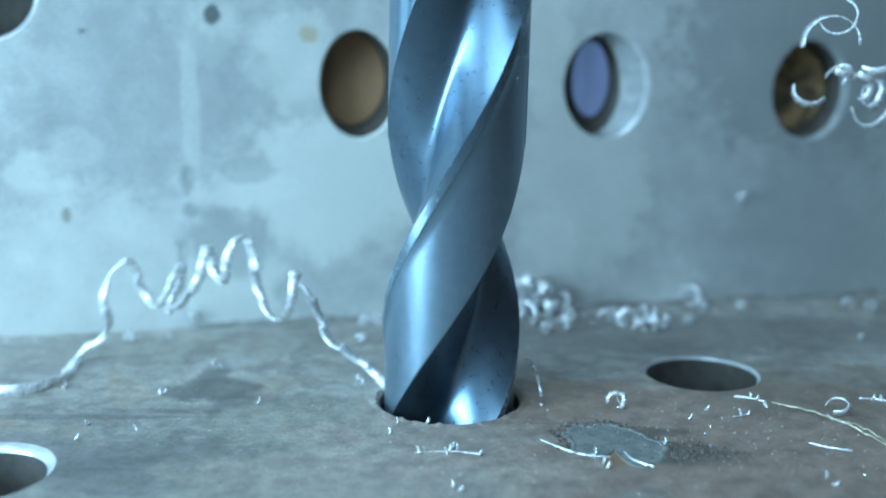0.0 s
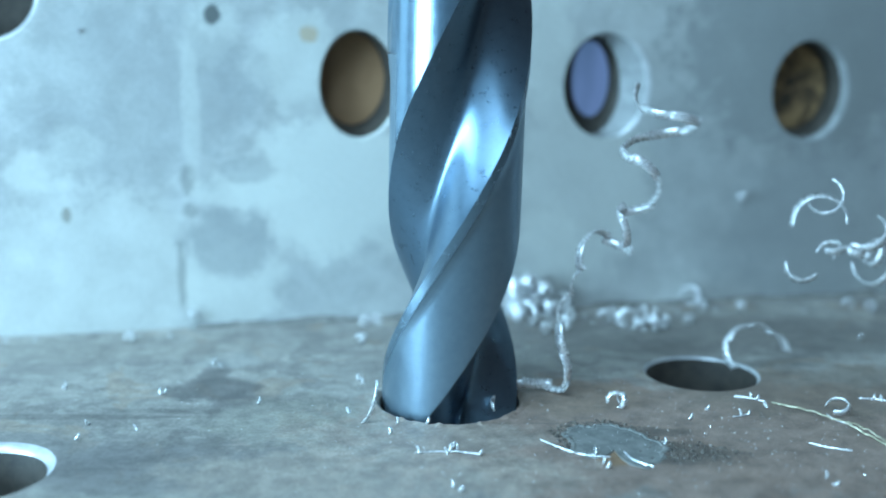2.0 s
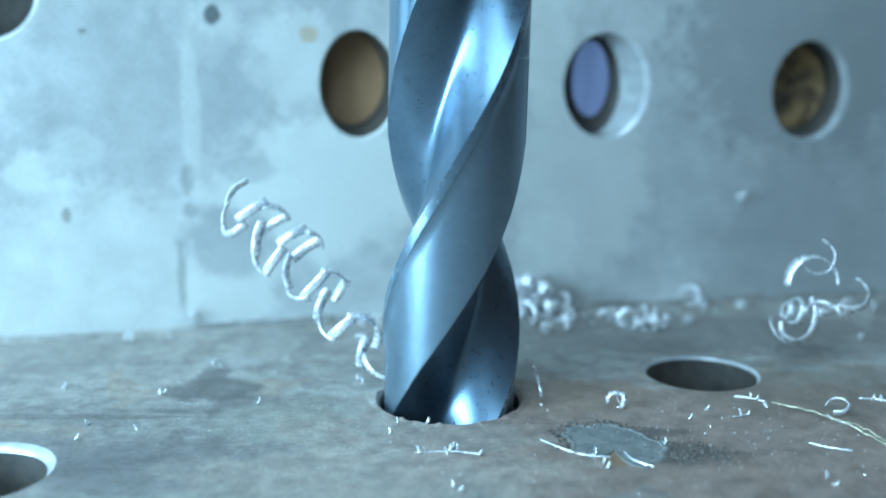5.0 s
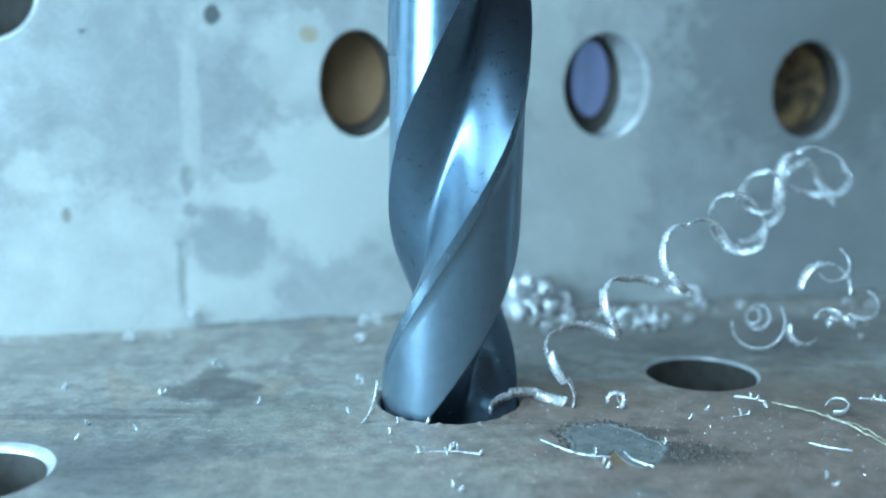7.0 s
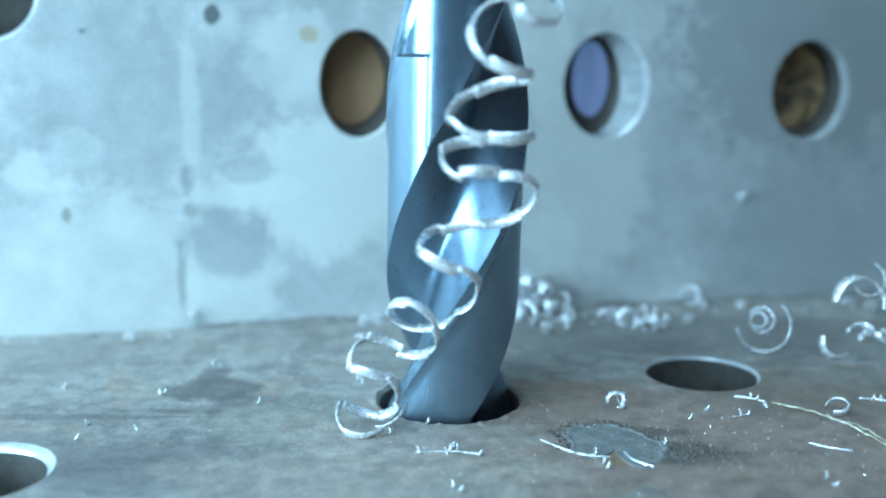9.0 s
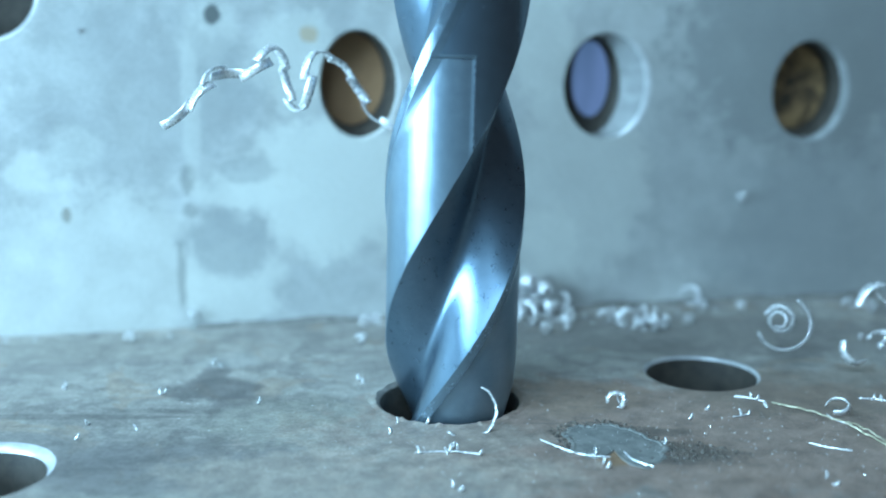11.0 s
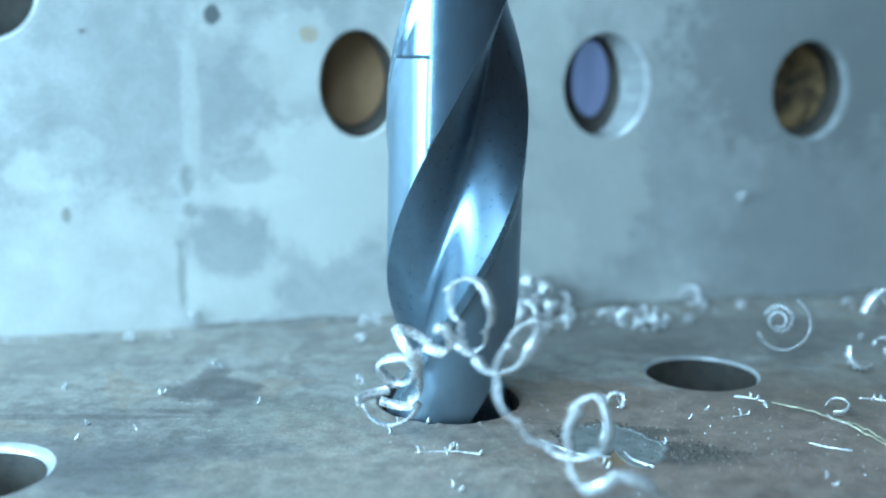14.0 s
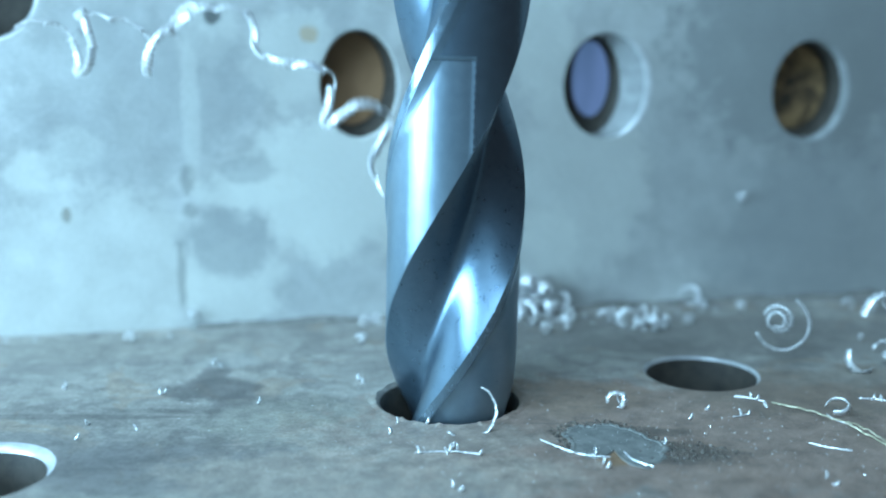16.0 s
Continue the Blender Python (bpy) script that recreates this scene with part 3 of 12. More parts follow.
def smear():
    bm = bmesh.new()
    n = 120
    top = []
    for f, z in ((1.05, 0.005), (1.02, 0.09), (0.95, 0.10), (0.92, 0.03)):
        top.append([bm.verts.new((*(f * c for c in patch_edge(2 * math.pi * i / n)), z + (0.03 * math.sin(i * 2.3) if z > 0.08 else 0))) for i in range(n)])
    for p, q in zip(top, top[1:]):
        for i in range(n):
            j = (i + 1) % n
            bm.faces.new((p[i], p[j], q[j], q[i]))
    bm.faces.new(top[-1])
    ob = part("flaked_patch", bm, SMEAR)
    ob.matrix_basis = at(14.3, -11.3, 0)
    return tagged(ob, "flaked patch of bare grey metal with a raised lip", "patch")


smear()
grit()


def sliver(name, length, bow, rad, mat, m, label, rough=1.0):
    bm = bmesh.new()
    rng = random.Random(3)
    rows = []
    for i in range(25):
        u = i / 24
        x, y = length * (u - 0.5), bow * math.sin(math.pi * u) + 0.12 * rough * rng.uniform(-1, 1)
        z = rad + 0.5 * rough * math.sin(math.pi * u) * rng.uniform(0.6, 1)
        rows.append([bm.verts.new((x, y + rad * math.cos(a), z + rad * math.sin(a))) for a in (0.3, 1.9, 3.4, 5.0)])
    for p, q in zip(rows, rows[1:]):
        for k in range(4):
            bm.faces.new((p[k], p[(k + 1) % 4], q[(k + 1) % 4], q[k]))
    ob = part(name, bm, mat)
    ob.matrix_basis = m
    return tagged(ob, label, "metal sliver")


for length, bow, x, y, turn, label in (
        (3.6, -0.2, 9.45, -11.8, -48, "thin bright sliver beside the flaked patch"), (2.7, -0.25, 12.2, -13.75, -15, "thin bright sliver on the lip of the flaked patch"),
        (3.5, -0.5, 15.7, -14.6, -60, "thin bright sliver on the lip of the flaked patch"), (3.4, -0.35, 32.05, -11.96, -30, "bowed bright sliver on the table"),
        (3.0, 0.2, 28.9, -0.4, -35, "flat bright sliver on the table"), (1.8, -0.25, 26.8, -4.6, 25, "flat bright sliver on the table"),
        (5.4, 0.3, 0.4, -13.4, -3, "long thin sliver on the table"), (2.6, 0.2, 40.4, -0.6, -20, "flat bright sliver on the table")):
    sliver("metal_sliver", length, bow, 0.07, CHIP, at(x, y, 0, 0, 0, turn), label, 0.12)
sliver("metal_sliver", 12.4, 0.5, 0.09, STRAW, at(33.78, -6.71, 0, 0, 0, -59.8), "long straw-coloured sliver on the table")
sliver("metal_sliver", 5.1, -0.4, 0.08, STRAW, at(36.43, -8.75, 0, 0, 0, -74.0), "short straw-coloured sliver on the table")


# ---- what moves ----
def motions():
    walk(drill_bit, [(0.25 * i, at(0.59, 0, 0.25 - 0.028 * 0.25 * i) @ pose(0, 0, 0, 0, 1.5, 0) @ pose(0, 0, 0, 0, 0, -18 * i)) for i in range(65)])
    walk(spiral_chip, [(0.25 * i, pose(0, 0, 0, 0, 0, -18 * i)) for i in range(65)])
    walk(coils[0], [
        (0, at(-41.3, 1.1, 0.5, -90, 0, -176)), (0.25, at(-40.4, -6.8, 8.2, -87, -4, -156)), (0.5, at(-42.0, -13.7, 16.5, -21, 6, -147)), (0.75, at(-31.4, -9.6, 22.5, 7, 2, -141)),
        (0.88, at(-23.5, -4.8, 25.3, -1, -76, -133)), (1, at(-15.5, 0.1, 28.1, -170, -26, 36)), (1.12, at(-15.6, 2.0, 28.6, -123, -10, 29)), (1.25, at(-15.7, 3.9, 29.0, -78, 6, 36)),
        (1.5, at(-17.6, 5.4, 32.5, -49, -14, 112)), (1.75, at(-24.9, 8.5, 19.3, -49, -20, 139)), (2, at(-34.0, 12.4, 2.8, -21, 43, 158)), (2.25, at(-38.5, 4.4, 8.5, -10, 23, 167)),
        (2.5, at(-44.0, -5.8, 14.4, -17, 44, -171)), (2.75, at(-42.1, -6.1, 8.0, -9, 36, -169)), (2.88, at(-39.6, -6.0, 4.3, -85, 44, 149)), (3, at(-37.2, -5.8, 0.7, -144, 16, 126)),
        (3.25, at(-30.1, -7.3, 0.7, -136, 49, 148)), (3.5, at(-23.8, -10.3, 2.1, -140, 29, 62)), (3.75, at(-22.2, -8.9, 1.9, -119, 16, 65)), (3.88, at(-20.5, -8.8, 2.8, -163, 38, 82)),
        (4, at(-18.7, -8.8, 3.6, 136, 63, 69)), (4.4, at(-18.7, -5.8, 9.5, -170, 56, 82)), (4.6, at(-19.2, -1.8, 12.6, 175, 82, 10)), (4.8, at(-19.6, 2.2, 15.8, 86, 64, -134)),
        (5.2, at(-19.7, 5.1, 21.7, 44, 36, -132)), (5.63, at(-19.1, 7.1, 25.7, 95, 61, -123)), (5.85, at(-18.4, 6.5, 28.4, 93, 47, -42)), (6.07, at(-17.6, 5.9, 31.0, 73, 44, 27)),
        (6.5, at(-17.0, 7.9, 35.1, 72, 50, -26)), (6.75, at(-27.1, 9.5, 28.7, 88, 45, 38)), (6.88, at(-33.0, 11.4, 23.4, 66, -2, -2)), (7, at(-39.0, 13.4, 18.1, 78, -51, -38)),
        (7.25, at(-40.3, 7.1, 10.0, -1, -41, -10)), (7.38, at(-40.7, 4.3, 6.4, -31, -70, -20)), (7.5, at(-41.0, 1.5, 2.7, 171, -77, 102)), (7.75, at(-37.1, -5.1, 8.8, -155, -37, 77)),
        (7.88, at(-35.6, -10.6, 12.2, -75, -52, 68)), (8, at(-34.1, -16.0, 15.5, 17, -47, 43)), (8.25, at(-26.6, -19.7, 19.5, 6, -33, 56)), (8.38, at(-22.0, -19.1, 20.8, -31, -43, 27)),
        (8.5, at(-17.4, -18.6, 22.1, -69, -64, 7)), (8.62, at(-16.9, -16.2, 25.1, -70, -30, -19)), (8.75, at(-16.3, -13.9, 28.0, -85, 1, -41)), (9, at(-15.1, -10.8, 35.6, -89, -32, -1)),
        (9.5, at(-13.7, -12.8, 34.2, -93, -37, 56)), (10, at(-12.2, -14.8, 32.7, -100, -33, 55)), (10.25, at(-10.9, -17.7, 30.3, -171, -44, 68)), (10.5, at(-9.5, -20.6, 27.9, 115, -37, 86)),
        (11, at(-8.1, -22.6, 26.5, 112, -39, 86)), (11.5, at(-6.7, -24.6, 25.0, -170, -34, 94)), (11.62, at(-10.0, -19.1, 26.4, 153, -32, 85)), (11.75, at(-13.3, -13.6, 27.8, 116, -35, 76)),
        (12, at(-18.7, 0.1, 34.6, 61, -5, 126)), (12.25, at(-28.0, -2.8, 34.0, 64, -6, 126)), (12.38, at(-33.5, -4.1, 34.8, 27, -48, 142)), (12.5, at(-39.0, -5.4, 35.5, -61, -55, -147)),
        (12.75, at(-35.0, -12.2, 26.3, -47, -53, -105)), (13, at(-33.1, -20.7, 17.7, -58, -33, -143)), (13.25, at(-31.5, -20.6, 12.0, -37, -29, -129)), (13.38, at(-30.9, -19.5, 6.2, -105, -46, -44)),
        (13.5, at(-30.3, -18.4, 0.5, -138, 0, 12)), (13.75, at(-27.1, -18.3, 1.9, -165, -19, -8)), (13.88, at(-24.8, -19.5, 3.0, 127, 22, -20)), (14, at(-22.6, -20.7, 4.1, 43, 19, -65)),
        (14.25, at(-23.9, -29.7, 7.9, 110, -7, -66)), (14.38, at(-23.3, -34.6, 10.3, 63, -1, -39)), (14.5, at(-22.6, -39.5, 12.7, 21, 22, -25)), (14.75, at(-26.8, -15.2, 14.4, 88, -21, -30)),
        (14.88, at(-30.7, -0.9, 13.5, 54, -43, -48)), (15, at(-34.6, 13.4, 12.6, 6, -69, -42)), (15.12, at(-35.5, 8.0, 17.0, 53, -66, -42)), (15.25, at(-36.5, 2.5, 21.4, 94, -63, -35)),
        (15.38, at(-37.6, -2.9, 29.1, -9, -46, 51)), (15.5, at(-38.7, -8.3, 36.8, -40, 2, 58)), (15.75, at(-32.9, -19.9, 36.0, -56, -25, 86)), (16, at(-25.5, -35.4, 34.9, 7, -8, 88)),
    ])
    walk(coils[1], [
        (0, at(-39.0, 2.4, 0.5, -90, 0, -124)), (0.25, at(-37.6, -5.6, 8.0, -89, -5, -136)), (0.38, at(-38.6, -8.7, 12.3, -42, -7, -140)), (0.5, at(-39.6, -11.9, 16.5, 6, -5, -144)),
        (0.75, at(-29.4, -7.9, 22.6, 13, -4, -142)), (0.88, at(-23.3, -4.5, 25.6, 56, -19, -115)), (1, at(-17.2, -1.1, 28.7, 99, -47, -105)), (1.25, at(-17.6, 2.5, 29.3, 67, -2, -112)),
        (1.38, at(-16.7, 3.1, 30.3, 57, 21, -64)), (1.5, at(-15.9, 3.8, 31.3, 71, 43, -6)), (1.75, at(-23.1, 6.9, 18.4, 69, 40, -10)), (2, at(-31.7, 11.7, 4.3, 19, -18, -14)),
        (2.25, at(-36.0, 3.9, 9.6, 15, -8, -11)), (2.5, at(-41.6, -5.2, 15.9, 14, -18, 12)), (2.75, at(-39.7, -5.7, 9.8, 22, -23, 12)), (3, at(-35.6, -6.8, 2.4, 89, -60, 7)),
        (3.25, at(-28.5, -8.3, 2.9, 79, -64, 14)), (3.38, at(-25.5, -8.1, 2.1, 165, -48, -94)), (3.5, at(-22.4, -7.9, 1.2, 168, -2, -127)), (3.75, at(-21.0, -6.2, 1.1, 156, -9, -132)),
        (4, at(-18.6, -7.0, 1.4, -159, -41, -103)), (4.4, at(-18.5, -4.2, 7.1, -164, -40, -106)), (4.6, at(-19.5, -1.4, 10.4, 155, 5, -78)), (4.8, at(-20.4, 1.4, 13.6, 121, 56, -84)),
        (5.2, at(-20.3, 4.2, 19.3, 90, 78, -94)), (5.63, at(-19.8, 6.0, 23.3, 120, 53, -84)), (5.85, at(-17.8, 6.4, 26.2, 73, 67, 154)), (6.07, at(-15.8, 6.8, 29.1, 63, 41, 64)),
        (6.5, at(-15.4, 8.6, 33.1, 96, 41, 63)), (6.75, at(-25.7, 10.6, 26.9, 78, 35, 73)), (6.88, at(-31.3, 11.8, 23.7, 39, 8, 30)), (7, at(-36.9, 13.0, 20.4, 22, -34, 7)),
        (7.25, at(-37.7, 6.6, 12.4, -20, -23, -7)), (7.38, at(-39.4, 3.1, 6.8, -100, -41, 56)), (7.5, at(-41.2, -0.3, 1.2, -156, 4, 92)), (7.75, at(-37.6, -7.2, 7.2, -141, 8, 90)),
        (7.88, at(-35.1, -10.7, 12.1, -79, 56, 157)), (8, at(-32.5, -14.1, 17.0, -10, 13, -128)), (8.25, at(-25.0, -17.4, 21.3, -5, 15, -123)), (8.38, at(-20.4, -18.6, 21.9, -45, 15, -93)),
        (8.5, at(-15.8, -19.8, 22.5, -82, 33, -69)), (8.75, at(-14.9, -15.1, 27.9, -149, 12, -80)), (8.88, at(-15.4, -13.6, 31.2, 176, 7, -61)), (9, at(-15.9, -12.1, 34.4, 141, 13, -42)),
        (9.5, at(-14.4, -14.0, 33.1, 119, 6, -45)), (10, at(-13.0, -15.9, 31.9, 123, -4, -41)), (10.25, at(-11.2, -17.2, 30.7, 104, -49, 6)), (10.5, at(-9.4, -18.6, 29.5, 30, -46, 102)),
        (11, at(-7.9, -20.5, 28.2, 31, -47, 101)), (11.5, at(-6.5, -22.4, 27.0, 60, -53, 85)), (11.75, at(-12.8, -11.8, 29.1, 40, -45, 92)), (12, at(-20.4, 2.4, 34.7, 39, 1, 140)),
        (12.25, at(-29.7, -0.4, 34.4, 35, 2, 149)), (12.5, at(-38.4, -3.6, 33.2, 84, 46, 118)), (12.75, at(-34.6, -10.5, 24.0, 48, 59, 127)), (13, at(-31.4, -18.9, 16.2, 24, 30, 62)),
        (13.25, at(-29.9, -18.6, 10.5, 9, 37, 63)), (13.38, at(-28.7, -18.5, 5.8, 92, 60, 118)), (13.5, at(-27.6, -18.5, 1.1, 161, 28, 159)), (13.75, at(-24.4, -18.7, 2.8, -171, 40, 157)),
        (13.88, at(-23.9, -18.6, 3.4, -143, 26, 117)), (14, at(-23.5, -18.5, 4.0, -113, 32, 76)), (14.25, at(-25.1, -27.1, 7.5, -140, 4, 87)), (14.5, at(-24.6, -38.2, 12.1, -121, 38, 105)),
        (14.75, at(-28.4, -14.2, 13.7, -148, 24, 110)), (15, at(-33.8, 12.6, 15.3, -88, 64, 131)), (15.25, at(-35.4, 1.8, 24.0, -80, 63, 150)), (15.5, at(-38.7, -10.0, 35.6, 100, 52, -21)),
        (15.75, at(-33.0, -21.5, 35.3, 81, 42, -45)), (15.88, at(-29.3, -27.1, 34.8, 40, 8, -70)), (16, at(-25.7, -32.7, 34.3, 10, -32, -71)),
    ])
    walk(coils[2], [
        (0, at(-38.0, 5.1, 0.5, -100, 0, -96)), (0.25, at(-36.3, -2.8, 7.7, -104, -5, -106)), (0.38, at(-36.6, -6.5, 12.0, -34, -21, -127)), (0.5, at(-37.0, -10.3, 16.2, 37, -7, -150)),
        (0.75, at(-27.4, -6.4, 22.1, 22, -13, -144)), (0.88, at(-22.1, -4.8, 25.4, 32, 19, -117)), (1, at(-16.9, -3.2, 28.7, 64, 41, -75)), (1.25, at(-17.2, -0.0, 29.2, 77, 22, -61)),
        (1.38, at(-15.9, 2.3, 29.3, 87, 31, 6)), (1.5, at(-14.5, 4.7, 29.4, 100, 26, 74)), (1.75, at(-21.8, 7.9, 16.7, 124, 26, 81)), (1.88, at(-25.4, 9.6, 10.5, 70, 41, 36)),
        (2, at(-29.0, 11.2, 4.3, 22, 20, -5)), (2.25, at(-33.2, 3.4, 9.3, 28, 25, -2)), (2.5, at(-38.8, -4.6, 16.2, 17, 8, 15)), (2.75, at(-36.7, -5.0, 10.4, 23, 4, 21)),
        (3, at(-35.0, -5.1, 4.3, 11, -16, 93)), (3.25, at(-28.1, -6.8, 5.1, 13, -24, 87)), (3.38, at(-24.2, -7.0, 3.3, 68, 13, 104)), (3.5, at(-20.3, -7.3, 1.4, 136, 17, 146)),
        (3.75, at(-18.9, -5.3, 1.1, 151, 33, -161)), (4, at(-17.7, -4.6, 0.7, -177, 16, -113)), (4.4, at(-17.7, -2.0, 6.2, -168, 4, -94)), (4.6, at(-18.5, -0.9, 9.5, 163, -19, -67)),
        (4.8, at(-19.4, 0.2, 12.8, 123, -22, -30)), (5.2, at(-19.3, 2.9, 18.3, 125, -26, -42)), (5.63, at(-18.8, 4.5, 22.2, 124, -13, -35)), (5.85, at(-17.4, 6.9, 25.0, -166, -30, -34)),
        (6.07, at(-16.0, 9.3, 27.8, -85, -34, -53)), (6.5, at(-15.4, 10.9, 31.7, -95, -21, -59)), (6.75, at(-25.9, 13.2, 25.9, -92, -23, -54)), (6.88, at(-30.2, 13.0, 23.3, -64, 10, -61)),
        (7, at(-34.4, 12.8, 20.7, -30, 42, -47)), (7.25, at(-34.9, 6.5, 12.3, -29, 47, -45)), (7.38, at(-37.7, 2.6, 7.7, -19, 57, -92)), (7.5, at(-40.5, -1.3, 3.0, -27, 67, -156)),
        (7.75, at(-37.1, -8.3, 9.3, -54, 60, 180)), (7.88, at(-33.9, -10.1, 13.0, -12, 25, -135)), (8, at(-30.8, -11.8, 16.8, -1, -19, -121)), (8.25, at(-23.4, -14.8, 21.0, -1, -30, -116)),
        (8.38, at(-20.0, -18.4, 21.5, -61, -20, -131)), (8.5, at(-16.5, -22.1, 22.0, -121, -27, -147)), (8.75, at(-15.6, -17.6, 27.2, -146, -28, -125)), (8.88, at(-14.5, -15.2, 31.1, -116, 1, -153)),
        (9, at(-13.4, -12.8, 35.0, -98, 39, -167)), (9.5, at(-12.0, -14.5, 33.9, -81, 38, -146)), (10, at(-10.6, -16.2, 32.9, -75, 41, -138)), (10.5, at(-10.1, -17.6, 31.2, 29, 26, -54)),
        (11, at(-8.8, -19.3, 30.1, 25, 28, -54)), (11.5, at(-7.4, -21.0, 29.1, 12, 29, -27)), (11.75, at(-13.3, -10.7, 30.7, 16, 24, -59)), (11.88, at(-17.9, -4.2, 32.5, 42, 17, -92)),
        (12, at(-22.5, 2.3, 34.3, 67, 24, -124)), (12.25, at(-31.8, -0.5, 33.9, 67, 43, -125)), (12.5, at(-40.4, -3.4, 31.3, 117, 32, -145)), (12.75, at(-36.5, -10.2, 22.3, 111, 40, -138)),
        (13, at(-30.9, -16.9, 14.2, 24, 60, 95)), (13.25, at(-29.4, -16.5, 8.5, 7, 61, 85)), (13.38, at(-28.0, -17.9, 5.8, 18, 67, 38)), (13.5, at(-26.7, -19.3, 3.1, 12, 74, -24)),
        (13.75, at(-23.6, -19.7, 5.0, 16, 77, -26)), (13.88, at(-22.9, -18.3, 4.5, 170, 71, -165)), (14, at(-22.1, -16.8, 4.0, 131, 45, -131)), (14.25, at(-23.7, -25.4, 7.5, 131, 38, -138)),
        (14.5, at(-24.3, -35.5, 11.4, 178, 18, -95)), (14.75, at(-28.1, -11.6, 12.7, 175, 9, -98)), (14.88, at(-30.5, 0.0, 15.3, 146, -40, -98)), (15, at(-32.9, 11.7, 17.9, 49, -67, -20)),
        (15.25, at(-34.2, 1.2, 26.7, 30, -54, 18)), (15.38, at(-35.3, -4.4, 30.2, 71, -17, -1)), (15.5, at(-36.5, -10.0, 33.7, 101, 22, 7)), (15.75, at(-31.2, -21.6, 33.9, 109, 24, 20)),
        (15.88, at(-28.7, -26.6, 32.9, 150, 53, -5)), (16, at(-26.3, -31.5, 32.0, -87, 81, 66)),
    ])
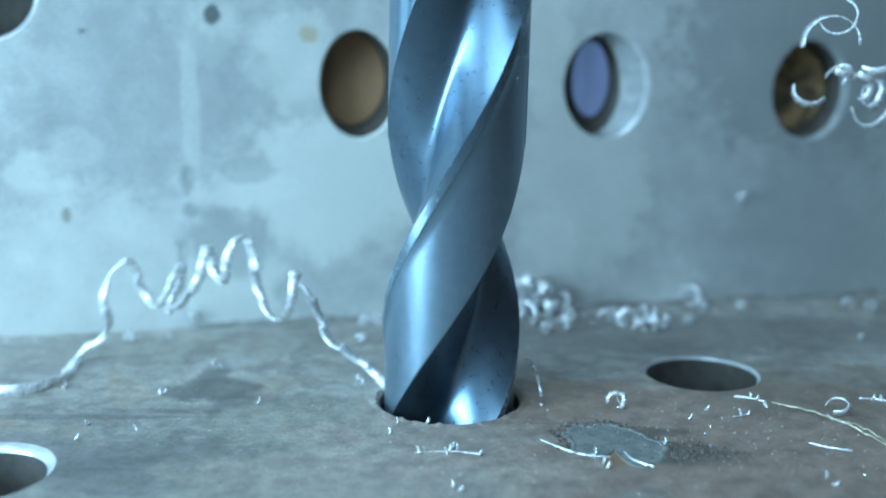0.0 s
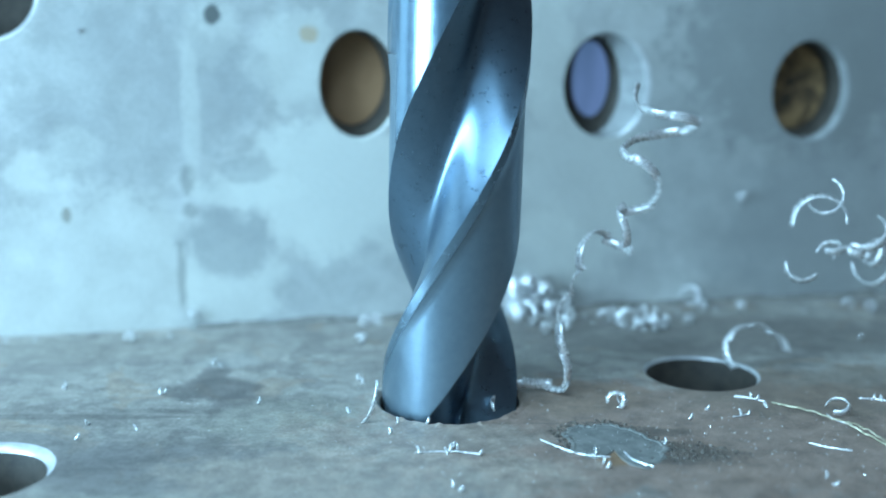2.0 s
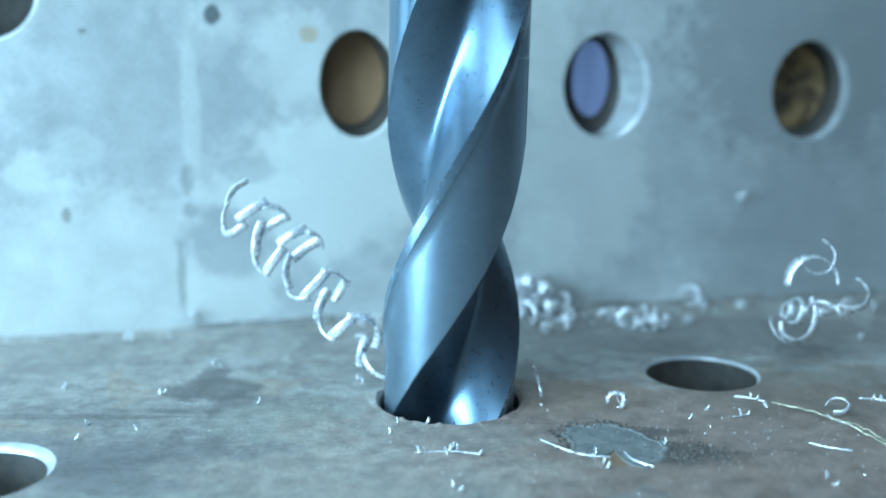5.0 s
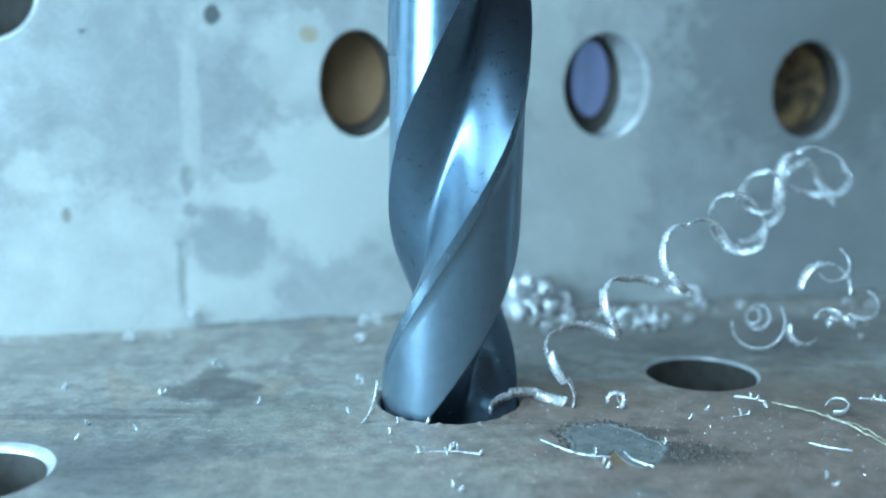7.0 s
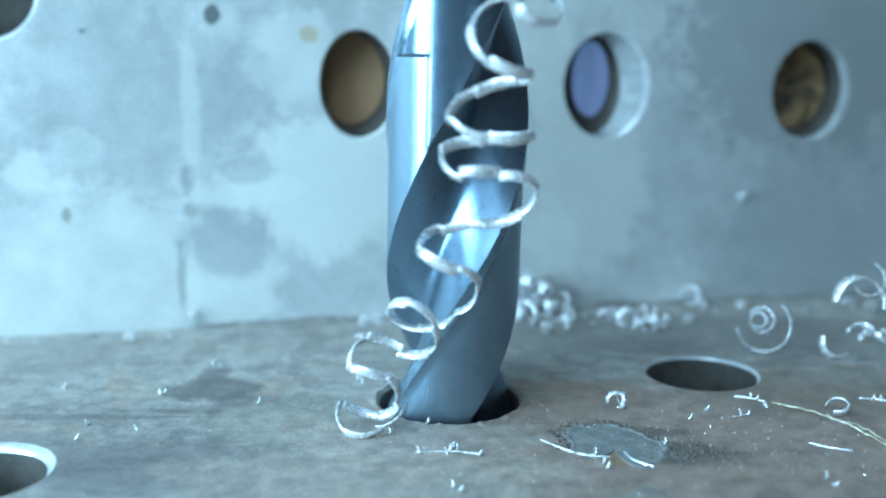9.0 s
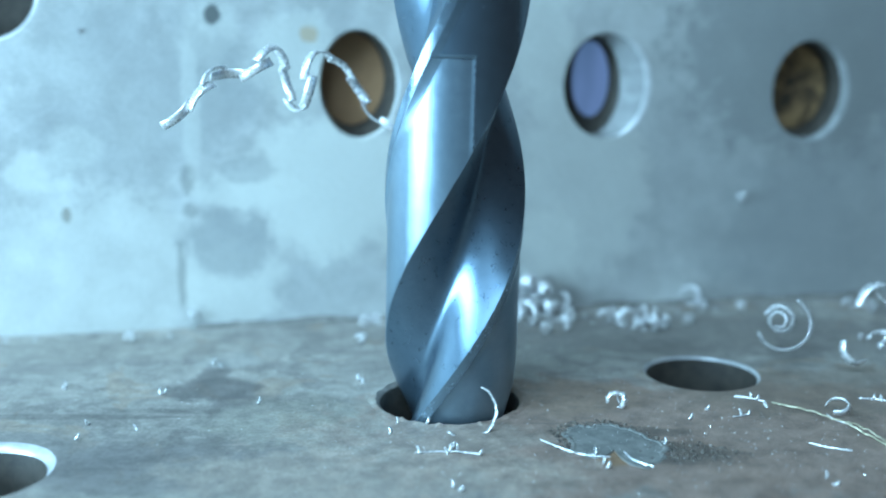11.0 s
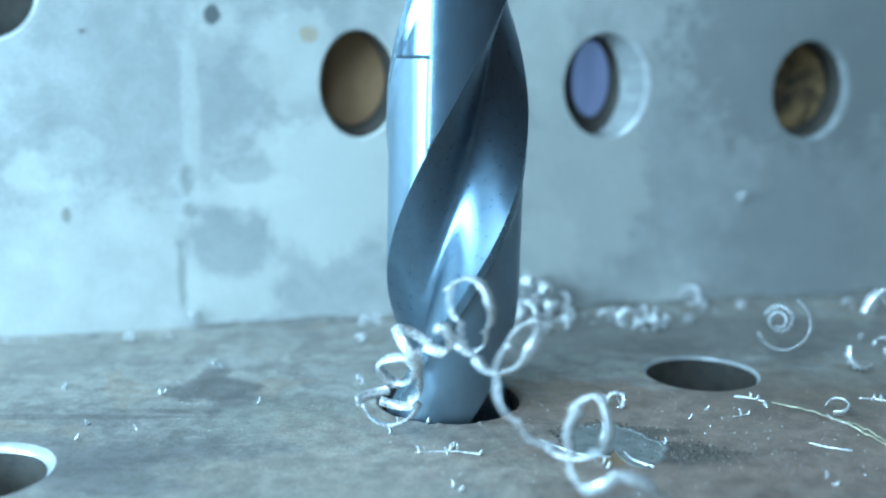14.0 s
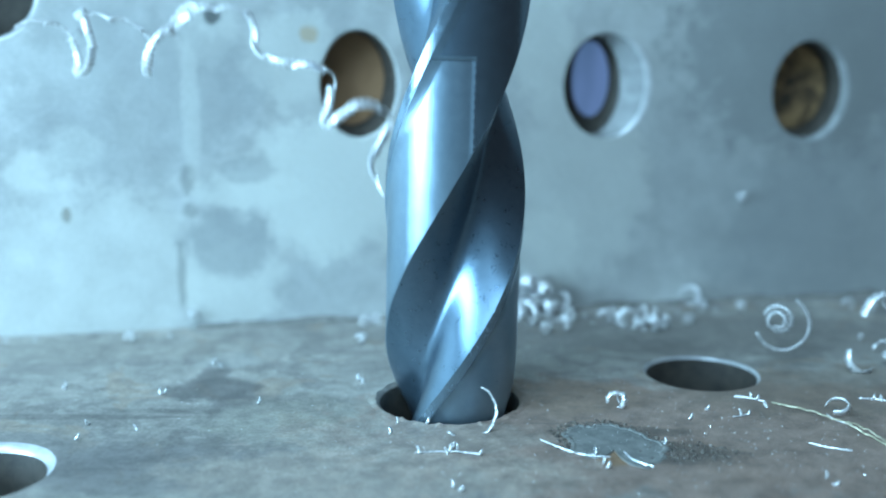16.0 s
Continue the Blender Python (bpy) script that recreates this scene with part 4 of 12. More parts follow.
    walk(coils[3], [
        (0, at(-38.1, 8.1, 0.5, 169, 0, -84)), (0.25, at(-35.9, 0.3, 7.5, 148, -3, -96)), (0.5, at(-34.4, -8.7, 15.8, 108, -6, -148)), (0.75, at(-25.3, -5.0, 21.4, 72, -16, -144)),
        (0.88, at(-20.3, -4.5, 24.4, 78, 6, -68)), (1, at(-15.3, -4.0, 27.3, 101, 5, 11)), (1.25, at(-15.7, -1.0, 27.7, 99, 15, 14)), (1.38, at(-15.4, 2.9, 28.4, 88, 10, 80)),
        (1.5, at(-15.2, 6.8, 29.2, 79, 18, 146)), (1.75, at(-22.6, 10.0, 16.9, 127, -5, 111)), (2, at(-27.2, 11.5, 2.5, 84, 61, 67)), (2.25, at(-31.3, 3.7, 7.4, 56, 44, 9)),
        (2.5, at(-36.4, -3.5, 15.2, 29, 34, 45)), (2.75, at(-34.2, -3.6, 9.4, 32, 39, 48)), (2.88, at(-34.7, -3.6, 6.3, 4, 62, 71)), (3, at(-35.1, -3.6, 3.1, -103, 88, 8)),
        (3.25, at(-28.4, -5.3, 4.3, -16, 65, 93)), (3.5, at(-20.6, -7.6, 3.0, -120, 42, -39)), (3.75, at(-19.0, -5.6, 2.4, 177, 76, -122)), (4, at(-18.3, -3.4, 2.1, -142, 31, -23)),
        (4.4, at(-18.3, -0.8, 7.4, -172, 31, -78)), (4.6, at(-17.9, -0.5, 11.1, 148, -20, -50)), (4.8, at(-17.6, -0.2, 14.9, 77, -26, 13)), (5.2, at(-17.6, 2.4, 20.1, 72, -33, 20)),
        (5.63, at(-17.0, 4.0, 24.1, 74, -20, 13)), (5.85, at(-17.5, 6.9, 25.3, 115, -8, -68)), (6.07, at(-18.0, 9.8, 26.6, 112, 34, -140)), (6.5, at(-17.4, 11.5, 30.5, 109, 34, -144)),
        (6.75, at(-27.9, 13.7, 25.2, 109, 24, -138)), (6.88, at(-31.8, 12.6, 22.1, 177, 17, -155)), (7, at(-35.7, 11.5, 18.9, -115, 29, -168)), (7.25, at(-36.3, 5.2, 10.2, -136, 37, -180)),
        (7.38, at(-37.5, 2.5, 7.5, -71, 31, -157)), (7.5, at(-38.8, -0.2, 4.8, -17, 12, -153)), (7.75, at(-35.3, -7.2, 11.3, -22, 19, -154)), (7.88, at(-32.8, -8.9, 13.1, -2, -41, -133)),
        (8, at(-30.3, -10.6, 14.9, -169, -75, 58)), (8.25, at(-23.1, -13.5, 18.9, 179, -75, 70)), (8.38, at(-20.3, -17.6, 21.5, 86, -67, 81)), (8.5, at(-17.4, -21.7, 24.2, 19, -62, 64)),
        (8.75, at(-16.4, -17.3, 29.4, -5, -61, 83)), (9, at(-13.7, -11.1, 36.0, 23, 3, 118)), (9.5, at(-12.4, -12.6, 35.0, 35, -2, 107)), (10, at(-11.2, -14.2, 34.0, 34, -4, 108)),
        (10.25, at(-11.2, -15.2, 32.5, -14, 1, 99)), (10.5, at(-11.2, -16.1, 31.0, -63, -2, 90)), (11, at(-9.9, -17.7, 30.0, -65, -4, 93)), (11.5, at(-8.7, -19.3, 29.1, -94, 11, 85)),
        (11.75, at(-14.5, -9.1, 30.5, -36, -2, 93)), (12, at(-21.6, 0.8, 32.9, -95, -33, 160)), (12.25, at(-30.9, -2.1, 32.4, -102, -42, 145)), (12.5, at(-40.7, -5.4, 30.4, -108, 7, 143)),
        (12.75, at(-36.6, -12.3, 21.7, -109, 8, 149)), (12.88, at(-33.9, -14.3, 16.6, -144, -25, 113)), (13, at(-31.2, -16.4, 11.5, -164, -72, 88)), (13.25, at(-29.6, -16.0, 5.8, 178, -70, 110)),
        (13.38, at(-28.8, -16.9, 5.2, 8, -53, -65)), (13.5, at(-28.0, -17.8, 4.6, 17, 3, -54)), (13.75, at(-25.1, -18.3, 6.4, 18, -5, -58)), (13.88, at(-23.0, -17.3, 6.4, -27, -40, -55)),
        (14, at(-20.9, -16.2, 6.4, -108, -54, -6)), (14.25, at(-22.6, -25.0, 10.1, -98, -60, -16)), (14.5, at(-24.2, -33.4, 13.4, 105, -69, 114)), (14.75, at(-27.8, -9.7, 14.4, 104, -49, 121)),
        (14.88, at(-29.7, 1.5, 16.7, 30, -55, -168)), (15, at(-31.6, 12.7, 19.0, -8, -22, -132)), (15.25, at(-32.8, 2.6, 27.8, -9, -21, -138)), (15.38, at(-33.8, -3.1, 30.5, -97, -43, -118)),
        (15.5, at(-34.8, -8.7, 33.2, 171, -25, -92)), (15.75, at(-29.8, -20.4, 33.8, -144, -27, -130)), (16, at(-24.7, -31.0, 30.2, 168, -6, -164)),
    ])
    walk(coils[4], [
        (0, at(-38.1, 10.7, 0.9, 136, 32, -118)), (0.25, at(-35.6, 3.1, 7.4, 123, 14, -131)), (0.5, at(-32.0, -7.0, 15.3, 134, -15, -150)), (0.75, at(-23.2, -3.4, 20.6, 136, -16, -152)),
        (0.88, at(-18.4, -2.8, 24.3, -150, 17, -145)), (1, at(-13.6, -2.3, 27.9, -65, 17, -110)), (1.25, at(-14.1, 0.8, 28.3, -66, 7, -111)), (1.38, at(-15.3, 3.8, 27.7, -45, -32, -57)),
        (1.5, at(-16.6, 6.9, 27.1, -92, -64, 40)), (1.75, at(-19.6, 7.6, 26.3, -96, -12, 91)), (1.88, at(-19.9, 6.2, 27.0, -150, 26, 101)), (2, at(-20.2, 4.7, 27.8, 129, 51, 61)),
        (2.25, at(-28.5, -0.8, 21.4, 102, 24, 77)), (2.5, at(-36.3, -2.3, 13.0, 113, 69, 157)), (2.75, at(-34.1, -2.1, 7.2, 82, 67, 119)), (2.88, at(-34.5, -2.8, 4.0, 138, 15, -166)),
        (3, at(-34.8, -3.5, 0.8, 123, -48, -129)), (3.25, at(-28.2, -5.4, 2.1, 167, -50, 163)), (3.5, at(-20.2, -6.6, 4.1, 102, 11, 172)), (3.75, at(-18.6, -4.7, 3.6, 121, 54, 153)),
        (3.88, at(-18.4, -3.4, 3.1, 110, 36, -172)), (4, at(-18.2, -2.1, 2.6, 91, 25, -139)), (4.4, at(-18.2, 0.4, 7.6, 127, 52, -94)), (4.6, at(-16.8, 0.8, 11.2, 41, 62, 124)),
        (4.8, at(-15.5, 1.1, 14.8, 45, 18, 60)), (5.2, at(-15.5, 3.6, 19.8, 30, 32, 40)), (5.63, at(-15.0, 5.4, 23.7, 43, 28, 62)), (5.85, at(-16.7, 6.4, 24.7, -25, -4, 72)),
        (6.07, at(-18.3, 7.3, 25.7, -97, -6, 105)), (6.5, at(-17.8, 9.2, 29.6, -89, 2, 106)), (6.75, at(-28.1, 11.3, 24.7, -90, 2, 109)), (7, at(-38.1, 12.8, 18.1, -149, 1, 124)),
        (7.25, at(-39.0, 6.4, 9.2, -151, 1, 135)), (7.38, at(-37.5, 3.6, 6.8, -77, 14, 177)), (7.5, at(-36.1, 0.8, 4.5, -11, -22, -158)), (7.75, at(-32.3, -6.0, 11.2, -18, -21, -148)),
        (7.88, at(-31.6, -9.3, 12.2, 102, -80, 127)), (8, at(-30.8, -12.6, 13.3, -175, -14, 81)), (8.25, at(-23.8, -15.8, 17.1, -177, -13, 77)), (8.38, at(-20.1, -17.8, 21.7, -168, 70, 93)),
        (8.5, at(-16.4, -19.8, 26.4, -9, 26, -103)), (8.75, at(-15.3, -15.3, 31.4, -4, 12, -104)), (9, at(-14.6, -8.2, 35.0, -13, -34, -66)), (9.5, at(-13.4, -9.7, 34.1, -22, -35, -58)),
        (10, at(-12.2, -11.2, 33.2, -22, -31, -59)), (10.25, at(-11.2, -12.5, 32.3, -42, 3, -75)), (10.5, at(-10.1, -13.8, 31.4, -73, 27, -105)), (11, at(-8.9, -15.3, 30.5, -85, 29, -102)),
        (11.5, at(-7.7, -16.8, 29.6, -147, 32, -119)), (11.75, at(-13.6, -6.7, 30.8, -66, 24, -97)), (11.88, at(-16.6, -3.2, 30.9, -16, 62, -76)), (12, at(-19.5, 0.4, 31.0, 89, 53, 2)),
        (12.25, at(-28.6, -2.8, 30.3, 100, 46, 0)), (12.5, at(-37.9, -5.4, 31.1, 67, -3, 17)), (12.75, at(-33.6, -12.0, 22.8, 62, -8, 25)), (12.88, at(-32.0, -15.1, 16.5, 108, -23, -13)),
        (13, at(-30.4, -18.2, 10.2, 154, -7, -50)), (13.25, at(-28.9, -17.8, 4.6, 160, -16, -43)), (13.38, at(-28.5, -17.1, 3.8, 168, 31, -24)), (13.5, at(-28.2, -16.4, 3.1, -137, 64, 38)),
        (13.75, at(-25.4, -16.8, 4.7, -90, 55, 78)), (13.88, at(-22.5, -16.9, 6.4, -25, 41, 88)), (14, at(-19.5, -17.1, 8.1, 27, 28, 78)), (14.25, at(-21.3, -26.1, 11.8, 34, 26, 72)),
        (14.38, at(-23.6, -29.6, 13.2, 17, 21, 114)), (14.5, at(-25.9, -33.1, 14.6, 1, 28, 156)), (14.75, at(-29.3, -9.6, 15.4, 14, 30, 140)), (14.88, at(-29.9, 1.8, 16.1, 32, 60, 111)),
        (15, at(-30.5, 13.2, 16.9, -69, 84, -29)), (15.25, at(-31.7, 3.4, 25.4, -5, 79, 51)), (15.38, at(-32.9, -2.2, 28.3, -151, 65, -30)), (15.5, at(-34.1, -7.8, 31.2, 161, 43, -6)),
        (15.75, at(-29.2, -19.3, 32.3, 143, 27, 28)), (15.88, at(-25.9, -24.7, 31.8, 157, -14, 36)), (16, at(-22.5, -30.1, 31.3, 171, -56, 34)),
    ])
    walk(coils[5], [
        (0, at(-36.2, 11.1, 2.6, 109, 38, 160)), (0.25, at(-33.1, 3.6, 8.6, 120, 32, 173)), (0.5, at(-29.3, -6.1, 15.2, 169, 12, -159)), (0.75, at(-21.4, -2.9, 20.2, 179, -2, -160)),
        (0.88, at(-17.4, -1.3, 24.2, 112, 43, 165)), (1, at(-13.4, 0.4, 28.1, 26, 17, 106)), (1.25, at(-14.0, 3.4, 28.3, 28, 27, 102)), (1.38, at(-15.3, 4.2, 27.2, -35, 15, 105)),
        (1.5, at(-16.7, 5.0, 26.2, -95, 11, 117)), (1.75, at(-19.6, 5.4, 25.8, -69, -10, 123)), (1.88, at(-19.8, 6.3, 26.2, -87, -28, -153)), (2, at(-20.0, 7.1, 26.5, -107, -13, -68)),
        (2.25, at(-27.9, 1.9, 20.2, -73, -21, -79)), (2.38, at(-32.5, -0.1, 15.2, -80, -53, -45)), (2.5, at(-37.1, -2.2, 10.2, -144, -67, 41)), (2.75, at(-35.2, -1.8, 4.6, -147, -51, 31)),
        (2.88, at(-34.3, -2.9, 2.5, -157, -24, 86)), (3, at(-33.3, -3.9, 0.5, -141, 0, 132)), (3.25, at(-26.6, -5.9, 2.1, -137, 16, 164)), (3.38, at(-22.8, -7.0, 3.7, -178, 46, 143)),
        (3.5, at(-18.9, -8.1, 5.3, 113, 49, 91)), (3.75, at(-17.6, -6.3, 4.7, 112, 57, 81)), (3.88, at(-17.9, -3.9, 4.6, 152, 1, 125)), (4, at(-18.3, -1.5, 4.6, 153, -64, 147)),
        (4.4, at(-18.2, 0.7, 9.4, -57, -55, 26)), (4.8, at(-15.9, 2.9, 13.8, -72, -42, -30)), (5.2, at(-15.8, 5.0, 18.6, -71, -19, -13)), (5.63, at(-15.4, 7.2, 22.2, -76, -52, -26)),
        (5.85, at(-16.1, 6.0, 24.1, 9, -19, -58)), (6.07, at(-16.7, 4.8, 26.1, 73, 15, -34)), (6.5, at(-16.4, 6.9, 29.7, 67, 20, -32)), (6.75, at(-26.2, 8.8, 25.4, 72, 9, -34)),
        (6.88, at(-32.6, 12.1, 22.2, 100, 24, -71)), (7, at(-38.9, 15.4, 19.0, 117, 52, -105)), (7.25, at(-40.0, 9.0, 10.1, 122, 58, -90)), (7.38, at(-37.3, 5.5, 6.3, 105, 77, -169)),
        (7.5, at(-34.5, 2.0, 2.6, 46, 66, 71)), (7.75, at(-30.5, -4.3, 9.2, 47, 56, 71)), (7.88, at(-30.8, -9.5, 11.5, 110, 68, 65)), (8, at(-31.1, -14.8, 13.8, -153, 72, 97)),
        (8.25, at(-24.3, -18.5, 17.7, -161, 63, 89)), (8.38, at(-20.2, -17.8, 21.8, -5, 36, -109)), (8.5, at(-16.2, -17.1, 25.9, -6, -43, -97)), (8.75, at(-15.1, -12.3, 30.4, -11, -46, -85)),
        (9, at(-15.8, -7.7, 32.6, -109, -57, 63)), (9.5, at(-14.7, -9.0, 32.0, -105, -64, 58)), (10, at(-13.5, -10.3, 31.3, -96, -64, 47)), (10.25, at(-11.9, -11.5, 32.0, -36, -33, -23)),
        (10.5, at(-10.3, -12.8, 32.7, -29, 14, -46)), (11, at(-9.2, -14.1, 32.1, -30, 21, -49)), (11.5, at(-8.0, -15.4, 31.4, -26, 33, -32)), (11.75, at(-14.1, -5.7, 32.0, -27, 6, -38)),
        (11.88, at(-16.1, -2.2, 30.4, 28, 48, -7)), (12, at(-18.1, 1.3, 28.8, 114, 34, 59)), (12.25, at(-26.7, -2.1, 28.1, 115, 29, 49)), (12.5, at(-35.7, -3.5, 30.4, 50, 27, 68)),
        (12.75, at(-31.2, -9.7, 22.5, 47, 26, 68)), (13, at(-29.1, -17.9, 11.6, 36, -39, 65)), (13.25, at(-27.6, -17.9, 6.6, 72, -52, 47)), (13.38, at(-27.3, -16.6, 3.7, 140, -65, -61)),
        (13.5, at(-27.0, -15.4, 0.8, 160, -31, -124)), (13.75, at(-24.5, -15.4, 2.2, 144, -33, -134)), (13.88, at(-22.8, -16.9, 5.0, 121, -70, -84)), (14, at(-21.2, -18.3, 7.8, 31, -56, 32)),
        (14.25, at(-23.4, -27.4, 11.3, 43, -11, 32)), (14.38, at(-25.0, -29.4, 11.9, 33, -28, -19)), (14.5, at(-26.6, -31.3, 12.5, 44, -45, -81)), (14.62, at(-28.0, -19.9, 12.9, 99, -54, -76)),
        (14.75, at(-29.3, -8.4, 13.2, 166, -61, -88)), (14.88, at(-30.2, 2.3, 13.7, 158, 8, -99)), (15, at(-31.1, 13.0, 14.1, 105, 66, -152)), (15.25, at(-32.1, 3.5, 21.9, 132, 80, -114)),
        (15.38, at(-31.8, -2.2, 26.2, -25, 40, 153)), (15.5, at(-31.5, -7.9, 30.4, -76, 5, -167)), (15.75, at(-27.1, -18.9, 32.2, -63, 0, -143)), (16, at(-22.0, -29.9, 34.1, -77, -76, -106)),
    ])
    walk(coils[6], [
        (0, at(-34.8, 9.9, 4.7, 146, 64, 119)), (0.25, at(-31.0, 2.5, 10.3, -171, 54, 160)), (0.5, at(-26.6, -4.9, 16.0, -93, 19, -161)), (0.75, at(-19.7, -2.1, 20.5, -89, 18, -155)),
        (0.88, at(-16.9, -0.1, 23.3, -38, 33, 160)), (1, at(-14.1, 2.0, 26.1, 13, 74, 137)), (1.25, at(-14.9, 5.0, 26.1, 12, 74, 130)), (1.38, at(-14.9, 4.5, 25.8, -27, 1, 135)),
        (1.5, at(-14.8, 4.1, 25.5, -98, -43, -160)), (1.75, at(-17.4, 4.2, 25.5, -80, -24, -169)), (1.88, at(-19.7, 6.6, 25.7, -86, -20, -91)), (2, at(-21.9, 9.1, 25.9, -83, -14, -15)),
        (2.25, at(-29.5, 4.1, 19.5, -63, -30, -23)), (2.38, at(-33.7, 0.1, 14.4, -121, -22, 39)), (2.5, at(-38.0, -4.0, 9.3, -149, 21, 74)), (2.75, at(-36.5, -3.5, 3.8, -145, 26, 75)),
        (2.88, at(-34.3, -3.9, 2.4, 143, 6, 61)), (3, at(-32.0, -4.2, 0.9, 74, -13, 76)), (3.25, at(-25.3, -6.2, 3.0, 84, -23, 51)), (3.38, at(-22.7, -7.3, 5.2, 76, 11, 15)),
        (3.5, at(-20.0, -8.5, 7.3, 46, 31, -33)), (3.75, at(-18.9, -6.6, 6.5, 43, 29, -40)), (3.88, at(-18.1, -3.8, 5.7, -17, 22, -23)), (4, at(-17.3, -1.0, 5.0, -78, 32, -8)),
        (4.4, at(-16.9, 1.0, 9.6, -76, 27, -15)), (4.6, at(-17.3, 1.7, 11.0, -76, -18, 4)), (4.8, at(-17.7, 2.4, 12.5, -104, -59, 42)), (5.2, at(-17.3, 4.4, 17.1, -130, -67, 73)),
        (5.63, at(-17.3, 6.6, 20.4, -109, -62, 46)), (5.85, at(-16.0, 5.7, 22.4, 166, -7, 86)), (6.07, at(-14.7, 4.8, 24.5, 93, 39, 40)), (6.5, at(-14.6, 7.0, 27.8, 107, 54, 51)),
        (6.75, at(-24.2, 8.7, 24.0, 92, 37, 37)), (6.88, at(-31.0, 11.9, 22.7, 33, 10, -18)), (7, at(-37.8, 15.0, 21.5, 3, -43, -37)), (7.25, at(-39.0, 8.8, 13.0, -14, -46, -17)),
        (7.38, at(-37.2, 5.9, 6.9, -78, -34, -3)), (7.5, at(-35.4, 2.9, 0.7, -130, -18, -9)), (7.75, at(-31.3, -3.2, 6.9, -147, -39, 8)), (7.88, at(-30.8, -8.5, 11.4, 116, -57, 30)),
        (8, at(-30.3, -13.7, 16.0, 19, -40, 54)), (8.25, at(-23.8, -17.4, 20.2, 10, -45, 60)), (8.38, at(-20.2, -16.8, 21.8, -42, -48, 34)), (8.5, at(-16.7, -16.1, 23.3, -103, -65, 21)),
        (8.75, at(-15.7, -11.2, 27.2, -127, -76, 45)), (8.88, at(-15.6, -10.6, 29.0, -136, -44, 93)), (9, at(-15.4, -10.0, 30.9, -117, -17, 123)), (9.5, at(-14.3, -11.2, 30.5, -115, -26, 136)),
        (10, at(-13.3, -12.3, 30.1, -117, -21, 139)), (10.25, at(-12.8, -11.9, 31.1, -95, -68, 88)), (10.5, at(-12.3, -11.6, 32.1, 1, -48, -34)), (11, at(-11.2, -12.7, 31.7, 5, -41, -38)),
        (11.5, at(-10.1, -13.9, 31.4, 10, -35, -42)), (11.75, at(-16.1, -4.7, 31.1, 3, -54, -29)), (11.88, at(-17.0, -0.6, 30.0, -38, -9, -28)), (12, at(-18.0, 3.6, 28.8, -82, 24, -58)),
        (12.25, at(-26.1, 0.0, 28.3, -99, 9, -71)), (12.5, at(-36.4, -2.0, 28.3, -88, -50, -13)), (12.75, at(-31.9, -7.7, 20.6, -70, -54, -38)), (12.88, at(-30.1, -11.7, 16.5, 10, -49, -109)),
        (13, at(-28.3, -15.6, 12.5, 44, -11, -131)), (13.12, at(-27.7, -15.7, 10.3, 1, 12, -122)), (13.25, at(-27.0, -15.8, 8.1, -47, 36, -133)), (13.38, at(-26.1, -14.9, 4.4, -125, 34, -153)),
        (13.5, at(-25.2, -14.0, 0.7, 168, 17, -157)), (13.75, at(-22.6, -13.8, 2.0, 158, 21, -153)), (13.88, at(-21.5, -15.9, 3.8, -175, -11, -137)), (14, at(-20.5, -18.0, 5.5, -149, -47, -137)),
        (14.25, at(-24.1, -11.6, 5.8, -169, -37, -114)), (14.5, at(-27.2, -5.0, 5.4, 145, -8, -48)), (14.75, at(-28.4, 2.0, 8.7, 154, -4, -62)), (15, at(-31.4, 11.6, 11.9, 144, 34, -68)),
        (15.25, at(-32.1, 2.5, 19.3, 157, 49, -46)), (15.38, at(-31.0, -1.8, 24.7, 15, 81, 118)), (15.5, at(-29.9, -6.1, 30.1, 35, 34, 82)), (15.75, at(-26.0, -16.9, 32.3, 35, 29, 82)),
        (15.88, at(-24.7, -23.7, 34.1, 32, 18, 36)), (16, at(-23.5, -30.5, 35.9, 37, 9, -8)),
    ])
